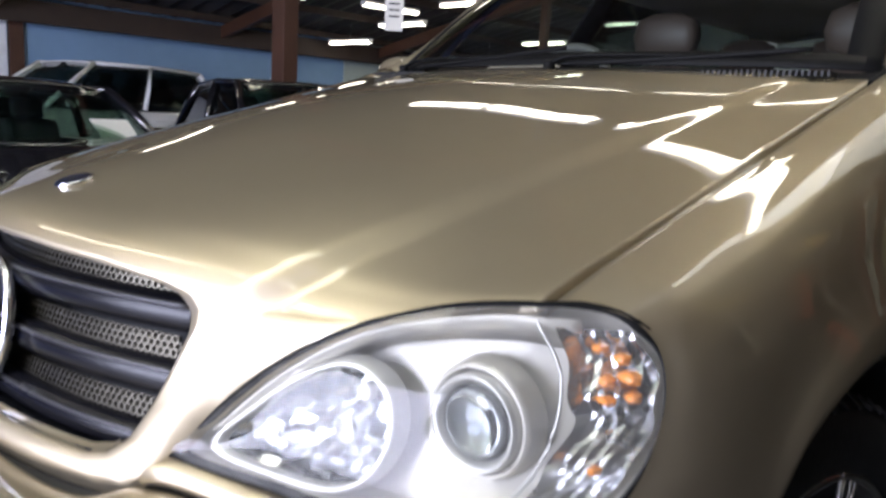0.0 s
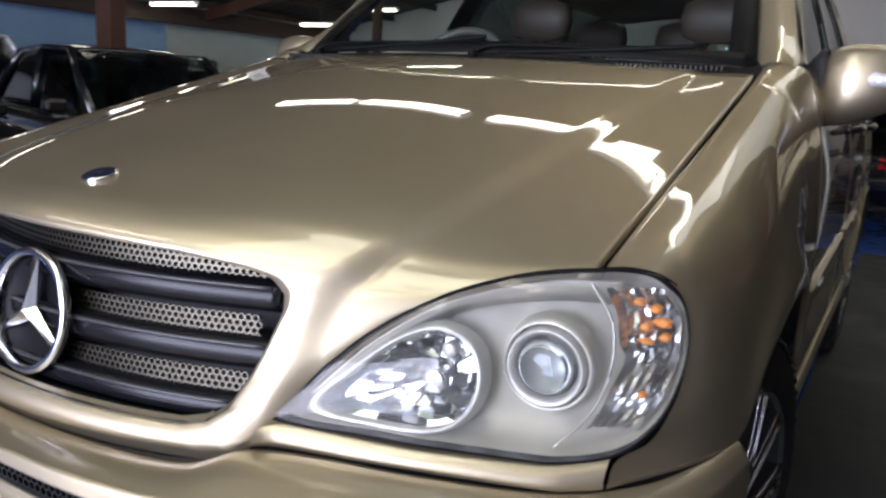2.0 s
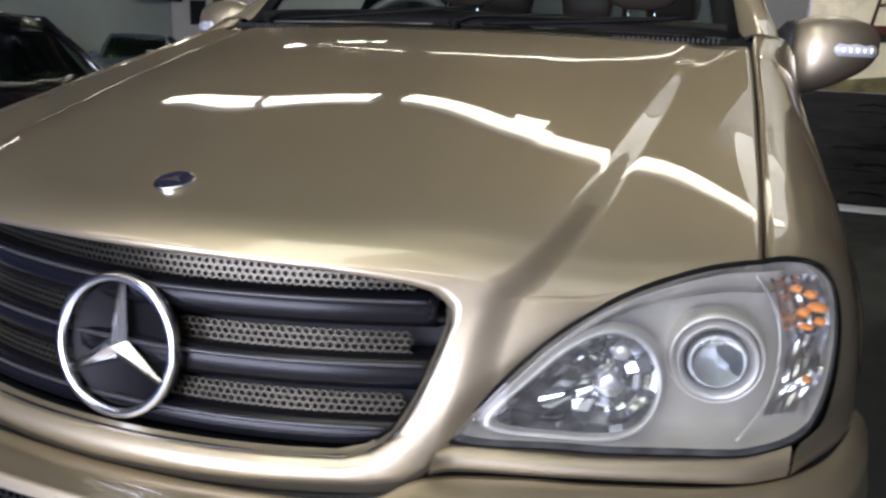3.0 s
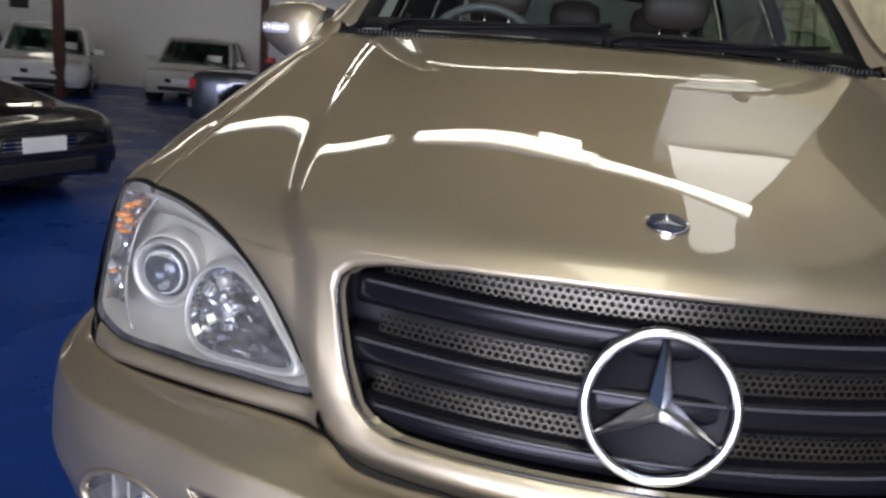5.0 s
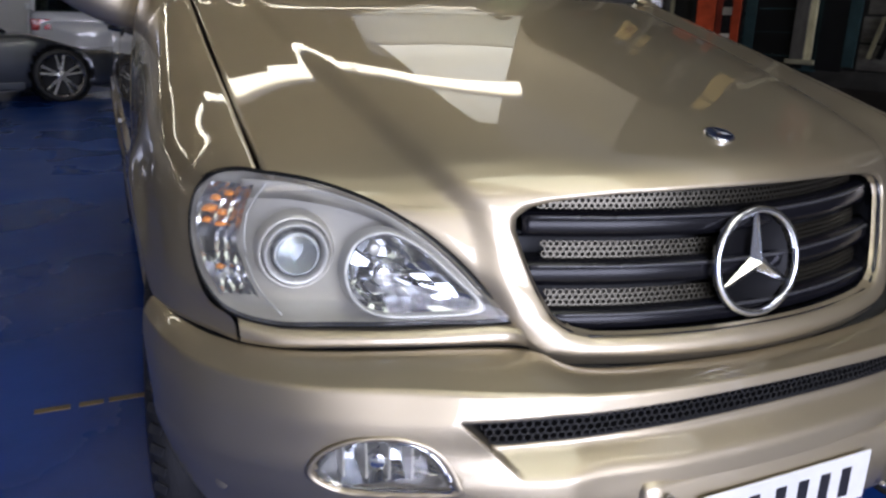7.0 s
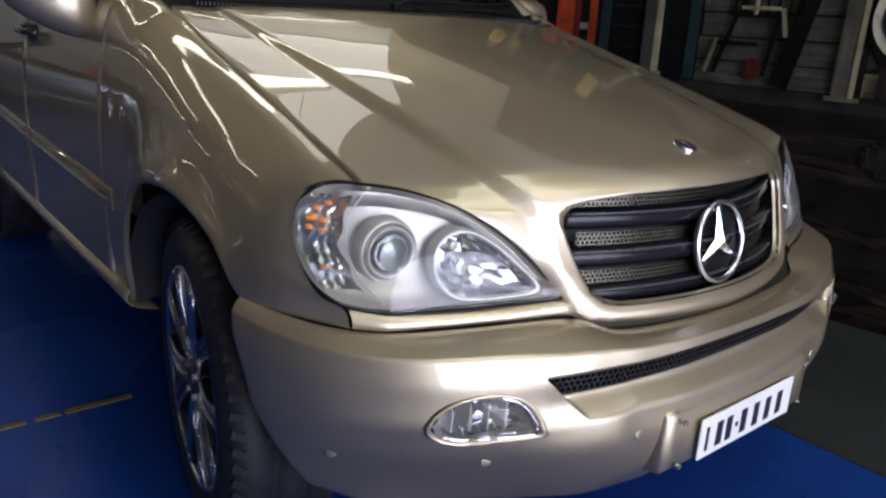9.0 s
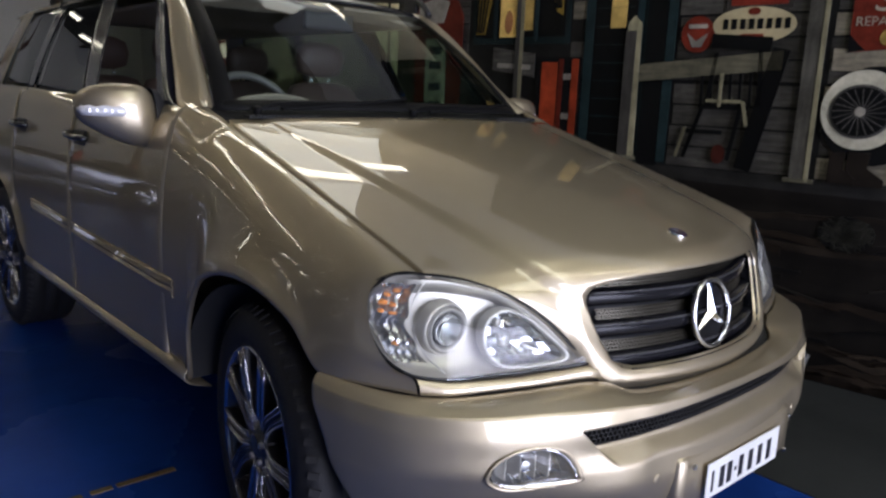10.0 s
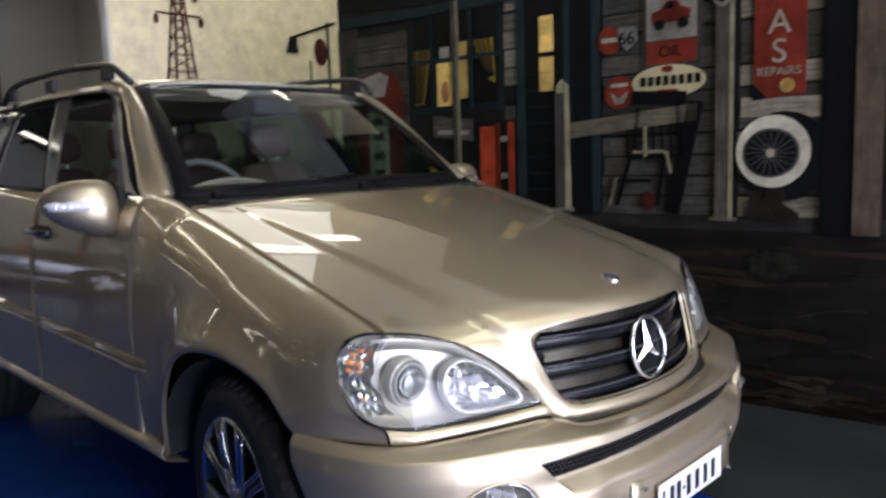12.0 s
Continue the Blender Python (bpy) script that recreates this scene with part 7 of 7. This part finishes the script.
        mr.parent = c
        bm = bmesh.new()
        bm_box(bm, (sx * (hw + .10), bonnet + .35, zb + .06), (.20, .11, .13), None, .035)
        part("mirror_cap", bm, pm, mr)
        block("mirror_stalk", (sx * (hw - .02), bonnet + .36, zb + .02), (.10, .05, .04), BLACK, mr, bevel=.01)
        for yy in (L * .46, L * .68):
            block("door_handle", (sx * (hw + .004), yy, zb * .84), (.03, .16, .025), pm, c, bevel=.008)
    gr = block("grille", (0, .035, zn * .66), (hw * .72, .06, zn * .20), BLACK_GLOSS, c, "black grille", bevel=.01)
    for i in range(4):
        block("grille_bar", (0, .002, zn * (.60 + .04 * i)), (hw * .70, .012, .010), CHROME, gr, bevel=.003)
    block("front_bumper", (0, .05, .36), (W * .80, .12, .16), pm, c, bevel=.04)
    block("air_intake", (0, -.012, .30), (W * .52, .03, .09), BLACK, c, bevel=.01)
    block("rear_bumper", (0, L - .02, .42), (W * .86, .14, .20), pm, c, bevel=.05)
    block("number_plate", (0, -.022, .46), (.372, .006, .10), PLATE_WHITE, c, "blank white number plate", bevel=.001)
    block("number_plate", (0, L + .055, .58), (.372, .006, .10), PLATE_WHITE, c, "blank white number plate", bevel=.001)
    for sx in (-1, 1):
        block("sill", (sx * hw * .955, L * .5, .22), (.06, L * .42, .10), pm, c, bevel=.02)
    return c


BLACK_PAINT = paint("black_paint", (.008, .008, .010), 0.0, .25)
WHITE_PAINT = paint("white_paint", (.80, .80, .78), 0.0, .3)
PEARL_PAINT = paint("pearl_paint", (.62, .60, .52), 0.1, .3)
GREY_PAINT = paint("grey_metallic_paint", (.11, .12, .14), 0.7, .3)
BLUE_PAINT = paint("blue_grey_paint", (.10, .14, .22), 0.5, .3)
RED_LEATHER = mat("red_leather", (.35, .035, .02), .5)

# heading: degrees that the nose is turned from -y; the nose stands at (x, y)
def parked(x, y, turn):
    return pose(x, y, 0, 0, 0, turn)


other_car("coupe", "glossy black two-door car with a white price sheet on its windscreen", parked(-3.3, 1.85, 99), 4.0, 1.70, 1.24, BLACK_PAINT, belt=.64, bonnet=1.05, boot=.55, privacy=False, label_sheet=True)
other_car("saloon", "glossy black saloon car", parked(-3.35, 3.9, 80), 4.5, 1.78, 1.40, BLACK_PAINT, boot=.95, bonnet=1.2)
other_car("off_roader", "white off-road car with dark windows", parked(-10.85, 2.05, 14), 4.6, 1.85, 1.69, WHITE_PAINT, kind_="suv", boot=.3, bonnet=1.2, wheel_r=.37)
other_car("saloon", "pearl white saloon car facing the hall", parked(-7.3, 14.3, 12), 4.4, 1.74, 1.38, PEARL_PAINT, boot=.9, bonnet=1.15, privacy=True, label_sheet=True)
other_car("saloon", "older white saloon car with a broad grille", parked(-9.5, 13.0, 28), 4.5, 1.76, 1.42, WHITE_PAINT, boot=.9, bonnet=1.3, privacy=False, label_sheet=True)
other_car("saloon", "blue-grey saloon car with a white sheet on its windscreen", parked(-11.9, 13.4, 30), 4.4, 1.74, 1.42, BLUE_PAINT, boot=.9, bonnet=1.15, label_sheet=True)
other_car("convertible", "grey metallic convertible with red seats and its roof down", parked(-.85, 11.25, 106), 4.35, 1.75, 1.34, GREY_PAINT, belt=.64, open_top=True, bonnet=1.35, boot=.75, wheel_r=.335, seats=RED_LEATHER, axles=(.83, 3.58))
other_car("hatchback", "black hatchback with red tail lamps, seen from behind", parked(1.11, 13.2, 168), 3.9, 1.64, 1.42, BLACK_PAINT, kind_="suv", boot=.15, bonnet=1.0)
other_car("van", "white van with a dark rear window", parked(-1.1, 18.1, 180), 4.2, 1.8, 1.90, WHITE_PAINT, kind_="suv", boot=.15, bonnet=.9, wheel_r=.33)
other_car("off_roader", "dark green car by the far wall", parked(-12.6, 10.6, 45), 4.0, 1.75, 1.65, paint("dark_green_paint", (.01, .02, .016), 0, .3), kind_="suv", boot=.2)
